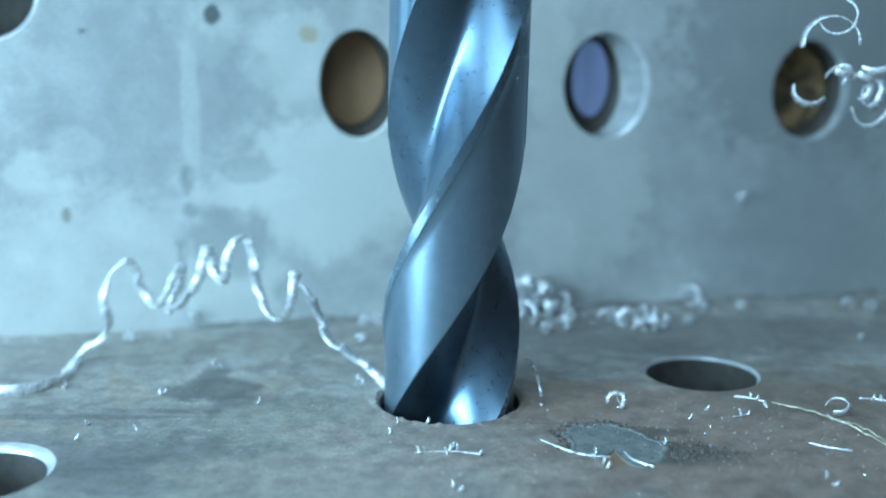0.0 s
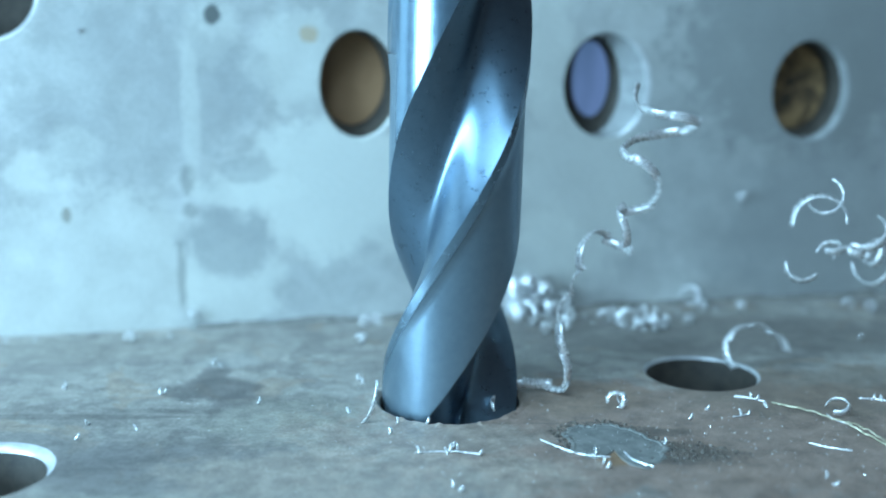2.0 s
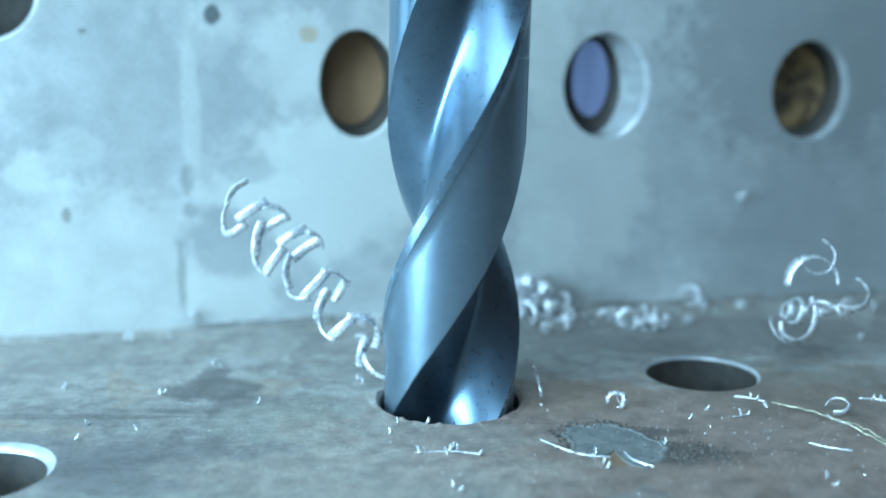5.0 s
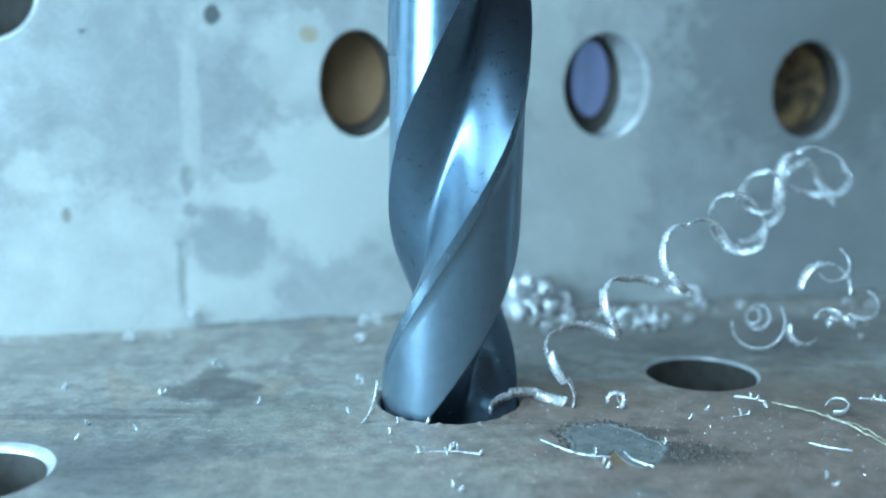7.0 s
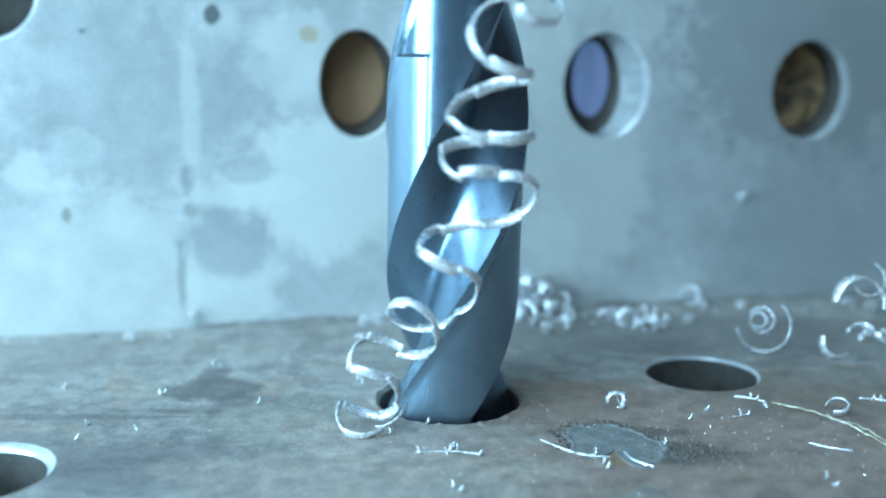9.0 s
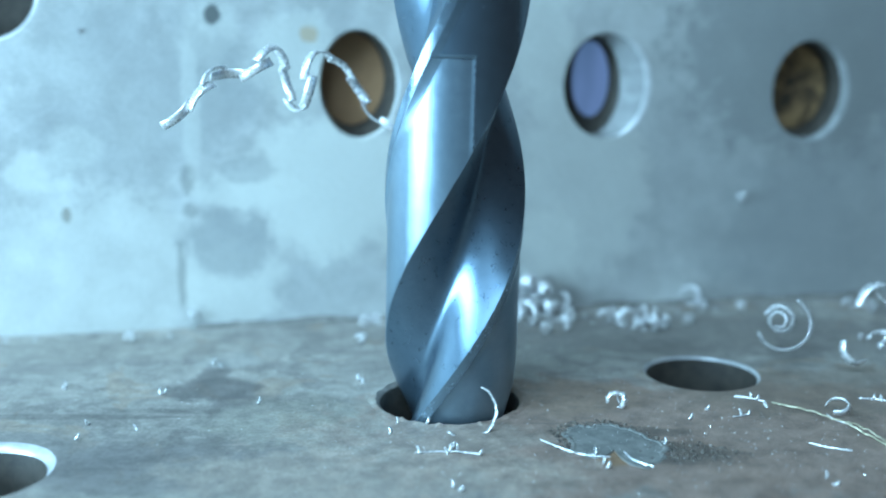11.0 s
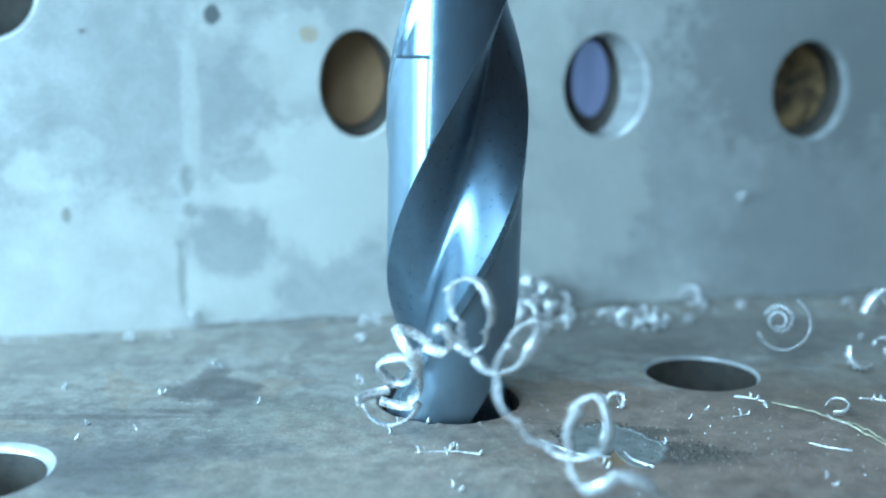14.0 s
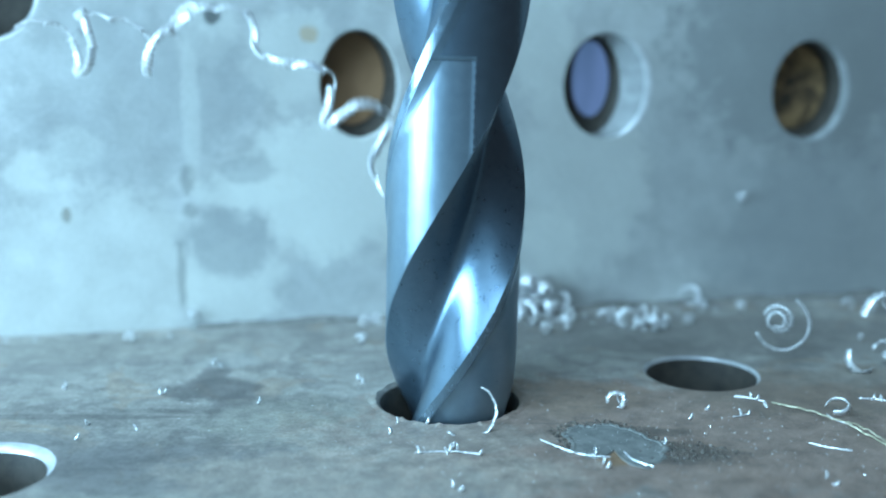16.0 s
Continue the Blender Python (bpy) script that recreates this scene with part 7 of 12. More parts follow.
    walk(coils[15], [
        (0, at(-27.9, 10.0, 7.0, -145, -45, 83)), (0.25, at(-22.0, 6.5, 8.9, -156, -58, 105)), (0.38, at(-17.3, 5.1, 11.5, 167, -87, 97)), (0.5, at(-12.5, 3.8, 14.0, -18, -63, -123)),
        (0.75, at(-10.2, 5.0, 14.1, -37, -70, -101)), (0.83, at(-10.6, 4.2, 13.6, 11, -26, -113)), (0.92, at(-11.0, 3.5, 13.2, 47, 12, -91)), (1, at(-11.4, 2.7, 12.7, 99, 24, -47)),
        (1.25, at(-13.1, 3.5, 13.8, 95, 26, -43)), (1.38, at(-14.2, 5.8, 14.4, 79, -5, -85)), (1.5, at(-15.3, 8.2, 14.9, 88, -39, -127)), (1.75, at(-16.5, 8.6, 15.3, 85, -35, -123)),
        (1.88, at(-16.1, 8.1, 15.3, 68, -74, -145)), (2, at(-15.7, 7.7, 15.3, -136, -66, 23)), (2.25, at(-21.7, 4.0, 11.4, -158, -80, 35)), (2.38, at(-25.1, 1.1, 11.3, 7, -38, -138)),
        (2.5, at(-28.5, -1.8, 11.2, 0, 22, -146)), (2.75, at(-28.0, -2.7, 8.9, -2, 28, -145)), (2.88, at(-27.2, -2.4, 5.1, 122, 70, -70)), (3, at(-26.3, -2.0, 1.4, -155, 14, -42)),
        (3.25, at(-20.3, -1.2, 3.7, -147, 26, -47)), (3.5, at(-14.1, -0.9, 4.6, 178, 6, 15)), (3.75, at(-13.8, 0.6, 2.8, 179, 1, 15)), (3.88, at(-13.7, 1.1, 5.5, 113, -61, 51)),
        (4, at(-13.7, 1.6, 8.3, 3, -22, 135)), (4.4, at(-12.7, 1.9, 10.5, 2, -21, 121)), (4.8, at(-10.8, 1.8, 10.7, 40, 16, 56)), (5.2, at(-9.9, 2.1, 12.9, 32, 37, 46)),
        (5.63, at(-11.0, 4.0, 16.9, 38, 19, 55)), (6.07, at(-13.8, 5.2, 22.1, -11, 22, 94)), (6.5, at(-14.9, 7.1, 26.1, 0, 16, 73)), (6.75, at(-21.5, 9.1, 23.3, -2, 13, 92)),
        (6.88, at(-25.0, 10.8, 18.9, -69, 67, 56)), (7, at(-28.6, 12.6, 14.6, -180, 31, -28)), (7.25, at(-30.2, 7.9, 7.4, 179, 28, -35)), (7.5, at(-34.1, 2.9, 0.5, 124, -1, -110)),
        (7.75, at(-31.3, -3.3, 6.4, 133, -18, -117)), (7.88, at(-27.2, -5.5, 11.4, 142, 45, -154)), (8, at(-23.0, -7.6, 16.5, 25, 59, 61)), (8.25, at(-17.4, -9.4, 19.1, 33, 66, 77)),
        (8.38, at(-15.6, -12.3, 20.6, 24, 25, 85)), (8.5, at(-13.8, -15.3, 22.2, 9, -13, 99)), (8.75, at(-12.6, -12.7, 23.9, 26, -13, 78)), (8.88, at(-13.2, -8.9, 23.7, 41, 42, 131)),
        (9, at(-13.7, -5.0, 23.6, 118, 37, -126)), (9.5, at(-13.6, -3.5, 24.1, 102, 42, -136)), (10, at(-13.6, -2.0, 24.6, 91, 46, -151)), (10.25, at(-12.5, -2.5, 24.4, 99, 27, 143)),
        (10.5, at(-11.3, -2.9, 24.3, 122, 24, 82)), (11, at(-11.3, -1.4, 24.8, 120, 24, 87)), (11.5, at(-11.3, 0.1, 25.3, 124, 17, 84)), (11.75, at(-14.5, 4.1, 21.6, 113, 28, 83)),
        (11.88, at(-17.6, 6.3, 19.9, -175, -9, 89)), (12, at(-20.8, 8.4, 18.3, -94, -25, 53)), (12.25, at(-26.5, 4.3, 19.6, -98, -39, 71)), (12.5, at(-32.0, -1.2, 18.1, -143, -13, 79)),
        (12.75, at(-26.6, -4.3, 12.2, -147, 6, 102)), (12.88, at(-23.3, -5.1, 11.4, -157, -46, 102)), (13, at(-19.9, -5.9, 10.5, 65, -79, -128)), (13.25, at(-20.1, -6.9, 9.4, 53, -74, -116)),
        (13.38, at(-20.0, -8.7, 9.8, 18, -30, -63)), (13.5, at(-19.9, -10.4, 10.2, 25, 16, -41)), (13.75, at(-18.5, -10.4, 12.6, 24, 14, -36)), (13.88, at(-17.5, -8.9, 11.7, -6, -50, -54)),
        (14, at(-16.5, -7.4, 10.8, 180, -61, 90)), (14.25, at(-21.6, -3.5, 10.3, -167, -55, 74)), (14.38, at(-24.1, -2.1, 12.4, -44, -49, -18)), (14.5, at(-26.7, -0.6, 14.4, 2, 3, -19)),
        (14.75, at(-25.0, 3.8, 13.4, -4, 9, -21)), (14.88, at(-24.0, 5.2, 13.3, 4, 30, -59)), (15, at(-23.0, 6.5, 13.3, -9, 52, -108)), (15.25, at(-22.1, 1.2, 18.3, -7, 22, -107)),
        (15.38, at(-22.2, -1.0, 18.1, 19, 67, -112)), (15.5, at(-22.2, -3.2, 17.9, -177, 65, 26)), (15.75, at(-21.0, -11.8, 25.8, -179, 52, 35)), (16, at(-20.6, -21.4, 35.3, 48, 60, -98)),
    ])
    walk(coils[16], [
        (0, at(-26.7, 8.4, 7.3, -155, 38, 156)), (0.25, at(-20.7, 5.0, 8.7, -157, 19, 151)), (0.38, at(-16.8, 4.6, 9.9, 168, 37, 177)), (0.5, at(-12.9, 4.3, 11.2, 133, 65, -170)),
        (0.75, at(-11.0, 5.4, 11.0, 137, 57, -158)), (0.88, at(-10.1, 4.0, 11.5, -145, 24, -125)), (1, at(-9.1, 2.5, 12.0, -93, -12, -143)), (1.25, at(-10.7, 3.3, 13.1, -89, -17, -148)),
        (1.38, at(-12.8, 4.7, 14.7, -54, -10, 166)), (1.5, at(-14.9, 6.1, 16.4, -33, 18, 129)), (1.75, at(-15.8, 6.2, 16.6, -38, 5, 129)), (2, at(-16.4, 6.1, 13.9, -114, 14, 103)),
        (2.25, at(-22.6, 2.5, 10.6, -124, 19, 110)), (2.38, at(-24.6, 1.2, 10.8, -65, 10, 68)), (2.5, at(-26.6, -0.1, 11.1, -9, 40, 36)), (2.75, at(-25.8, -0.8, 9.1, -7, 25, 28)),
        (2.88, at(-25.5, -2.3, 5.7, 49, 56, 24)), (3, at(-25.2, -3.8, 2.4, 165, 63, 87)), (3.25, at(-19.5, -3.0, 4.3, 179, 58, 102)), (3.38, at(-15.9, -1.5, 5.1, -164, 67, 163)),
        (3.5, at(-12.3, -0.0, 6.0, -137, 64, -127)), (3.75, at(-12.0, 1.4, 4.4, -159, 54, -144)), (3.88, at(-12.4, 0.7, 5.4, -88, 66, -118)), (4, at(-12.8, -0.1, 6.3, -13, 57, -87)),
        (4.4, at(-11.8, -0.1, 8.2, 8, 59, -63)), (4.6, at(-11.1, 1.8, 8.6, -23, -1, -75)), (4.8, at(-10.5, 3.6, 9.0, -62, -57, -48)), (5.2, at(-9.5, 3.6, 10.9, -62, -48, -43)),
        (5.63, at(-10.8, 5.5, 15.1, -70, -60, -35)), (6.07, at(-13.1, 7.8, 20.8, 5, -40, -94)), (6.5, at(-14.4, 9.8, 25.0, -1, -32, -87)), (6.75, at(-20.9, 12.1, 22.2, -1, -36, -90)),
        (6.88, at(-23.7, 11.4, 18.1, -97, -44, -69)), (7, at(-26.5, 10.7, 14.0, 175, -27, -60)), (7.25, at(-27.9, 5.9, 6.9, 166, -27, -40)), (7.38, at(-30.6, 3.7, 4.3, 115, -47, -31)),
        (7.5, at(-33.3, 1.6, 1.6, 46, -49, 0)), (7.75, at(-30.5, -4.6, 7.6, 66, -49, -18)), (7.83, at(-28.2, -5.3, 9.7, 129, -37, -97)), (7.92, at(-25.9, -6.1, 11.9, 143, 7, -135)),
        (8, at(-23.6, -6.8, 14.0, 123, 49, -180)), (8.25, at(-18.3, -9.0, 16.3, 140, 50, -158)), (8.38, at(-15.8, -10.7, 18.9, 46, 68, 105)), (8.5, at(-13.4, -12.5, 21.6, 6, 29, 61)),
        (8.75, at(-12.1, -9.6, 23.3, 22, 26, 80)), (8.88, at(-12.8, -8.5, 23.2, -25, 1, 96)), (9, at(-13.4, -7.4, 23.2, -76, -3, 125)), (9.5, at(-13.5, -5.7, 23.6, -89, -14, 107)),
        (10, at(-13.6, -4.1, 23.9, -93, -17, 107)), (10.25, at(-12.6, -2.3, 23.9, -15, 5, 93)), (10.5, at(-11.6, -0.5, 23.8, 67, 22, 113)), (11, at(-11.7, 1.1, 24.2, 63, 24, 113)),
        (11.5, at(-11.8, 2.8, 24.5, 60, 21, 113)), (11.75, at(-14.9, 6.5, 20.9, 67, 28, 117)), (11.88, at(-17.4, 6.6, 19.1, 73, 13, 45)), (12, at(-19.9, 6.7, 17.4, 90, 13, -25)),
        (12.25, at(-25.4, 2.4, 18.7, 89, 20, -27)), (12.5, at(-31.1, -2.6, 19.4, 46, -44, 7)), (12.75, at(-25.6, -5.2, 14.2, 55, -45, 3)), (12.88, at(-22.4, -5.5, 10.9, 61, -79, -40)),
        (13, at(-19.2, -5.7, 7.6, -178, -63, 166)), (13.25, at(-19.5, -6.9, 6.8, 179, -54, 165)), (13.5, at(-20.4, -8.7, 9.2, 101, -53, -132)), (13.75, at(-19.3, -8.8, 11.3, 85, -53, -103)),
        (13.88, at(-17.7, -7.5, 12.4, 14, -88, -67)), (14, at(-16.1, -6.2, 13.5, -124, -56, 37)), (14.25, at(-21.2, -2.3, 13.2, -102, -65, 17)), (14.38, at(-22.9, -1.7, 13.0, -58, -79, -80)),
        (14.5, at(-24.6, -1.1, 12.9, -20, -64, -172)), (14.75, at(-22.6, 2.9, 11.6, -4, -54, 170)), (14.88, at(-22.7, 5.6, 12.3, 10, -57, -153)), (15, at(-22.7, 8.4, 12.9, 17, -65, -112)),
        (15.25, at(-21.8, 3.6, 17.3, 15, -59, -111)), (15.38, at(-21.2, 0.3, 16.4, 134, -65, -180)), (15.5, at(-20.6, -3.0, 15.6, -164, -34, 172)), (15.75, at(-19.7, -11.1, 24.1, -156, -17, -164)),
        (15.88, at(-19.4, -16.1, 29.6, -121, 9, -167)), (16, at(-19.0, -21.1, 35.0, -81, 32, -152)),
    ])
    walk(coils[17], [
        (0, at(-24.8, 7.7, 9.3, -129, 53, 154)), (0.25, at(-18.7, 4.6, 10.3, -110, 47, 173)), (0.38, at(-16.6, 3.8, 10.1, -137, 36, 103)), (0.5, at(-14.4, 3.0, 10.0, -138, 13, 52)),
        (0.75, at(-12.9, 3.9, 9.5, -128, -19, 60)), (0.88, at(-10.4, 4.4, 10.4, -97, -43, -20)), (1, at(-7.8, 4.9, 11.3, -65, -20, -101)), (1.25, at(-9.4, 5.8, 12.4, -63, -27, -93)),
        (1.38, at(-11.2, 5.2, 14.0, -57, -45, -145)), (1.5, at(-12.9, 4.6, 15.7, -30, -50, 147)), (1.75, at(-13.4, 4.7, 15.7, -37, -38, 156)), (2, at(-14.5, 5.2, 14.9, -28, 2, -176)),
        (2.25, at(-20.9, 1.8, 12.2, -35, 18, 179)), (2.38, at(-23.1, 0.7, 10.5, -12, -19, 174)), (2.5, at(-25.3, -0.4, 8.9, 29, -49, 145)), (2.75, at(-24.2, -0.7, 6.8, 13, -51, -173)),
        (2.88, at(-24.8, -2.2, 5.9, -6, -50, 142)), (3, at(-25.4, -3.8, 5.0, -21, -58, 96)), (3.25, at(-19.9, -3.0, 6.7, -14, -56, 82)), (3.38, at(-15.6, -0.9, 7.5, 47, -56, 76)),
        (3.5, at(-11.4, 1.2, 8.3, 106, -53, 74)), (3.75, at(-11.1, 2.5, 7.2, 87, -70, 116)), (3.88, at(-11.8, 0.8, 5.4, -4, -84, 154)), (4, at(-12.4, -0.8, 3.7, -112, -72, -151)),
        (4.4, at(-11.3, -1.0, 5.2, -122, -79, -137)), (4.6, at(-11.7, 1.2, 6.4, 167, -9, -88)), (4.8, at(-12.2, 3.3, 7.6, 119, 58, -127)), (5.2, at(-11.1, 3.2, 9.1, 126, 48, -113)),
        (5.63, at(-12.6, 5.1, 13.5, 110, 61, -130)), (6.07, at(-13.5, 9.6, 18.5, 32, 74, 121)), (6.5, at(-15.0, 11.5, 22.8, 45, 70, 136)), (6.75, at(-21.4, 13.9, 19.8, 37, 73, 129)),
        (6.88, at(-23.6, 11.9, 18.2, 30, 1, 100)), (7, at(-25.8, 9.8, 16.6, 79, -62, 46)), (7.25, at(-26.9, 5.1, 9.7, 96, -61, 30)), (7.5, at(-31.3, 1.6, 3.9, 45, -46, 4)),
        (7.75, at(-28.4, -4.2, 9.9, 32, -37, 17)), (7.88, at(-27.0, -6.2, 11.4, 106, -45, -76)), (8, at(-25.5, -8.1, 12.9, 130, 6, -125)), (8.25, at(-20.6, -10.7, 15.0, 129, 23, -125)),
        (8.38, at(-16.7, -10.5, 17.2, 114, 58, -158)), (8.5, at(-12.8, -10.4, 19.5, 31, 64, 104)), (8.75, at(-11.6, -7.0, 21.1, 44, 61, 114)), (8.88, at(-11.9, -8.5, 21.8, -12, 20, 101)),
        (9, at(-12.1, -10.1, 22.6, -58, -15, 126)), (9.5, at(-12.2, -8.3, 22.9, -60, -29, 140)), (10, at(-12.3, -6.5, 23.1, -63, -32, 143)), (10.25, at(-12.7, -2.7, 22.8, -11, 17, 133)),
        (10.5, at(-13.0, 1.0, 22.6, 67, 49, -179)), (11, at(-13.1, 2.8, 22.8, 61, 51, 173)), (11.5, at(-13.2, 4.6, 23.0, 55, 41, 161)), (11.75, at(-16.3, 7.7, 19.5, 79, 51, -163)),
        (11.88, at(-16.8, 7.1, 18.1, 0, 10, 175)), (12, at(-17.3, 6.6, 16.7, -71, -19, -151)), (12.25, at(-22.5, 2.3, 17.9, -70, -31, -159)), (12.5, at(-28.4, -1.8, 20.8, -28, 8, -158)),
        (12.75, at(-22.7, -4.1, 16.2, -25, 12, -151)), (12.88, at(-20.0, -5.2, 11.3, -90, 18, -165)), (13, at(-17.2, -6.2, 6.4, -154, 10, -177)), (13.25, at(-17.6, -7.6, 5.9, -154, 14, -176)),
        (13.5, at(-19.0, -7.4, 6.9, 150, -43, -148)), (13.75, at(-17.9, -7.5, 8.7, 155, -39, -153)), (13.88, at(-16.2, -7.0, 11.7, 56, -49, -105)), (14, at(-14.6, -6.5, 14.7, -16, -15, -91)),
        (14.25, at(-19.7, -2.9, 14.5, -8, -24, -86)), (14.38, at(-22.0, -1.6, 12.4, -55, -44, -89)), (14.5, at(-24.3, -0.3, 10.3, -125, -57, -63)), (14.75, at(-22.0, 3.3, 9.2, -153, -69, -30)),
        (14.88, at(-22.1, 5.7, 9.7, 179, -72, 52)), (15, at(-22.2, 8.1, 10.3, 165, -63, 121)), (15.25, at(-21.2, 3.6, 14.0, 119, -74, 169)), (15.38, at(-19.7, 0.2, 14.8, 153, -55, 70)),
        (15.5, at(-18.2, -3.2, 15.6, 131, -36, 18)), (15.75, at(-17.6, -10.9, 24.7, 94, -18, 49)), (16, at(-18.2, -19.2, 36.2, 40, -9, 79)),
    ])
    walk(coils[18], [
        (0, at(-23.8, 7.3, 11.8, -36, 68, -113)), (0.25, at(-17.7, 4.6, 12.0, -28, 23, -115)), (0.38, at(-16.1, 2.8, 11.0, 39, 46, -77)), (0.5, at(-14.6, 1.1, 10.0, 107, 25, -37)),
        (0.75, at(-13.2, 1.6, 9.5, 100, 5, -47)), (0.88, at(-11.0, 4.1, 9.7, 108, 27, -112)), (1, at(-8.7, 6.6, 9.9, 85, 41, 168)), (1.25, at(-10.4, 7.4, 11.0, 91, 53, 177)),
        (1.38, at(-11.0, 5.8, 12.1, 80, 64, 106)), (1.5, at(-11.6, 4.2, 13.1, 53, 61, 22)), (1.75, at(-11.7, 4.4, 13.0, 61, 61, 30)), (2, at(-12.1, 5.7, 13.6, 18, 58, 24)),
        (2.25, at(-18.8, 2.4, 11.7, 18, 41, 15)), (2.5, at(-23.5, 0.1, 7.2, 66, 37, 53)), (2.75, at(-22.3, -0.4, 4.9, 23, 58, 37)), (3, at(-24.6, -1.7, 6.0, -5, 8, 40)),
        (3.25, at(-19.2, -0.8, 7.5, -7, 3, 51)), (3.5, at(-12.9, 1.9, 9.6, -27, 8, 9)), (3.75, at(-12.7, 2.9, 9.1, -23, 17, 24)), (3.88, at(-12.4, 1.8, 5.3, 65, 57, 45)),
        (4, at(-12.1, 0.8, 1.4, 177, 32, 96)), (4.4, at(-11.0, 0.7, 2.5, 172, 37, 88)), (4.8, at(-11.7, 2.0, 5.7, -136, -21, 127)), (5.2, at(-10.6, 1.9, 6.8, -143, -48, 136)),
        (5.63, at(-12.2, 3.8, 11.1, -132, -36, 125)), (6.07, at(-13.8, 9.0, 15.8, -162, -52, 86)), (6.5, at(-15.5, 10.9, 20.1, -154, -53, 81)), (6.75, at(-21.8, 13.2, 17.3, -161, -43, 90)),
        (6.88, at(-23.2, 12.6, 17.8, -31, -50, -63)), (7, at(-24.5, 11.9, 18.3, -35, 27, -101)), (7.25, at(-25.6, 7.2, 11.7, -32, 31, -89)), (7.5, at(-29.0, 2.3, 5.6, -15, 18, -157)),
        (7.75, at(-26.1, -3.2, 11.2, -14, 6, -151)), (7.88, at(-25.9, -6.7, 11.6, 34, 48, -114)), (8, at(-25.8, -10.3, 12.1, 114, 35, -43)), (8.25, at(-21.2, -13.0, 14.2, 112, 20, -51)),
        (8.38, at(-17.6, -11.8, 15.6, 121, 21, -95)), (8.5, at(-14.0, -10.6, 17.0, 127, 28, -140)), (8.75, at(-13.1, -7.1, 18.4, 130, 35, -132)), (8.88, at(-11.7, -8.8, 19.7, -176, -11, -106)),
        (9, at(-10.2, -10.4, 21.0, -110, -57, -135)), (9.5, at(-10.2, -8.5, 21.2, -109, -49, -133)), (10, at(-10.3, -6.5, 21.4, -113, -47, -127)), (10.25, at(-12.1, -3.5, 21.3, -100, -48, 166)),
        (10.5, at(-13.9, -0.6, 21.2, -93, -41, 104)), (11, at(-13.9, 1.4, 21.4, -97, -46, 105)), (11.5, at(-14.0, 3.4, 21.6, -97, -24, 105)), (11.75, at(-17.0, 5.8, 18.2, -97, -35, 109)),
        (11.83, at(-16.8, 6.6, 17.1, -152, -10, 141)), (11.92, at(-16.6, 7.5, 16.1, 164, 28, 141)), (12, at(-16.3, 8.3, 15.0, 94, 50, 99)), (12.25, at(-21.4, 4.0, 16.2, 86, 46, 84)),
        (12.5, at(-25.9, -0.4, 20.0, 24, 40, 38)), (12.75, at(-20.0, -2.2, 15.5, 24, 35, 44)), (12.88, at(-17.5, -3.6, 11.7, 65, -2, 55)), (13, at(-15.1, -5.1, 7.8, 109, -37, 37)),
        (13.25, at(-15.6, -6.6, 7.7, 97, -43, 45)), (13.5, at(-16.7, -6.9, 6.0, 173, -16, 15)), (13.75, at(-15.5, -6.9, 7.9, 178, -18, 19)), (13.88, at(-15.8, -7.5, 11.3, 96, -42, 30)),
        (14, at(-16.1, -8.1, 14.8, 2, -33, 60)), (14.25, at(-21.0, -4.9, 14.3, -12, -46, 85)), (14.38, at(-23.4, -2.5, 12.0, -173, -79, -148)), (14.5, at(-25.8, -0.0, 9.8, 143, -28, -141)),
        (14.75, at(-23.5, 3.4, 9.0, 150, -35, -135)), (15, at(-21.3, 7.3, 7.7, 153, -69, 163)), (15.25, at(-20.0, 3.3, 10.8, 164, -63, 156)), (15.38, at(-18.9, 0.9, 13.4, 15, -74, -80)),
        (15.5, at(-17.8, -1.4, 15.9, -19, -36, -73)), (15.75, at(-17.6, -8.7, 25.2, -17, -26, -83)), (16, at(-17.4, -16.4, 36.1, -6, -8, -98)),
    ])
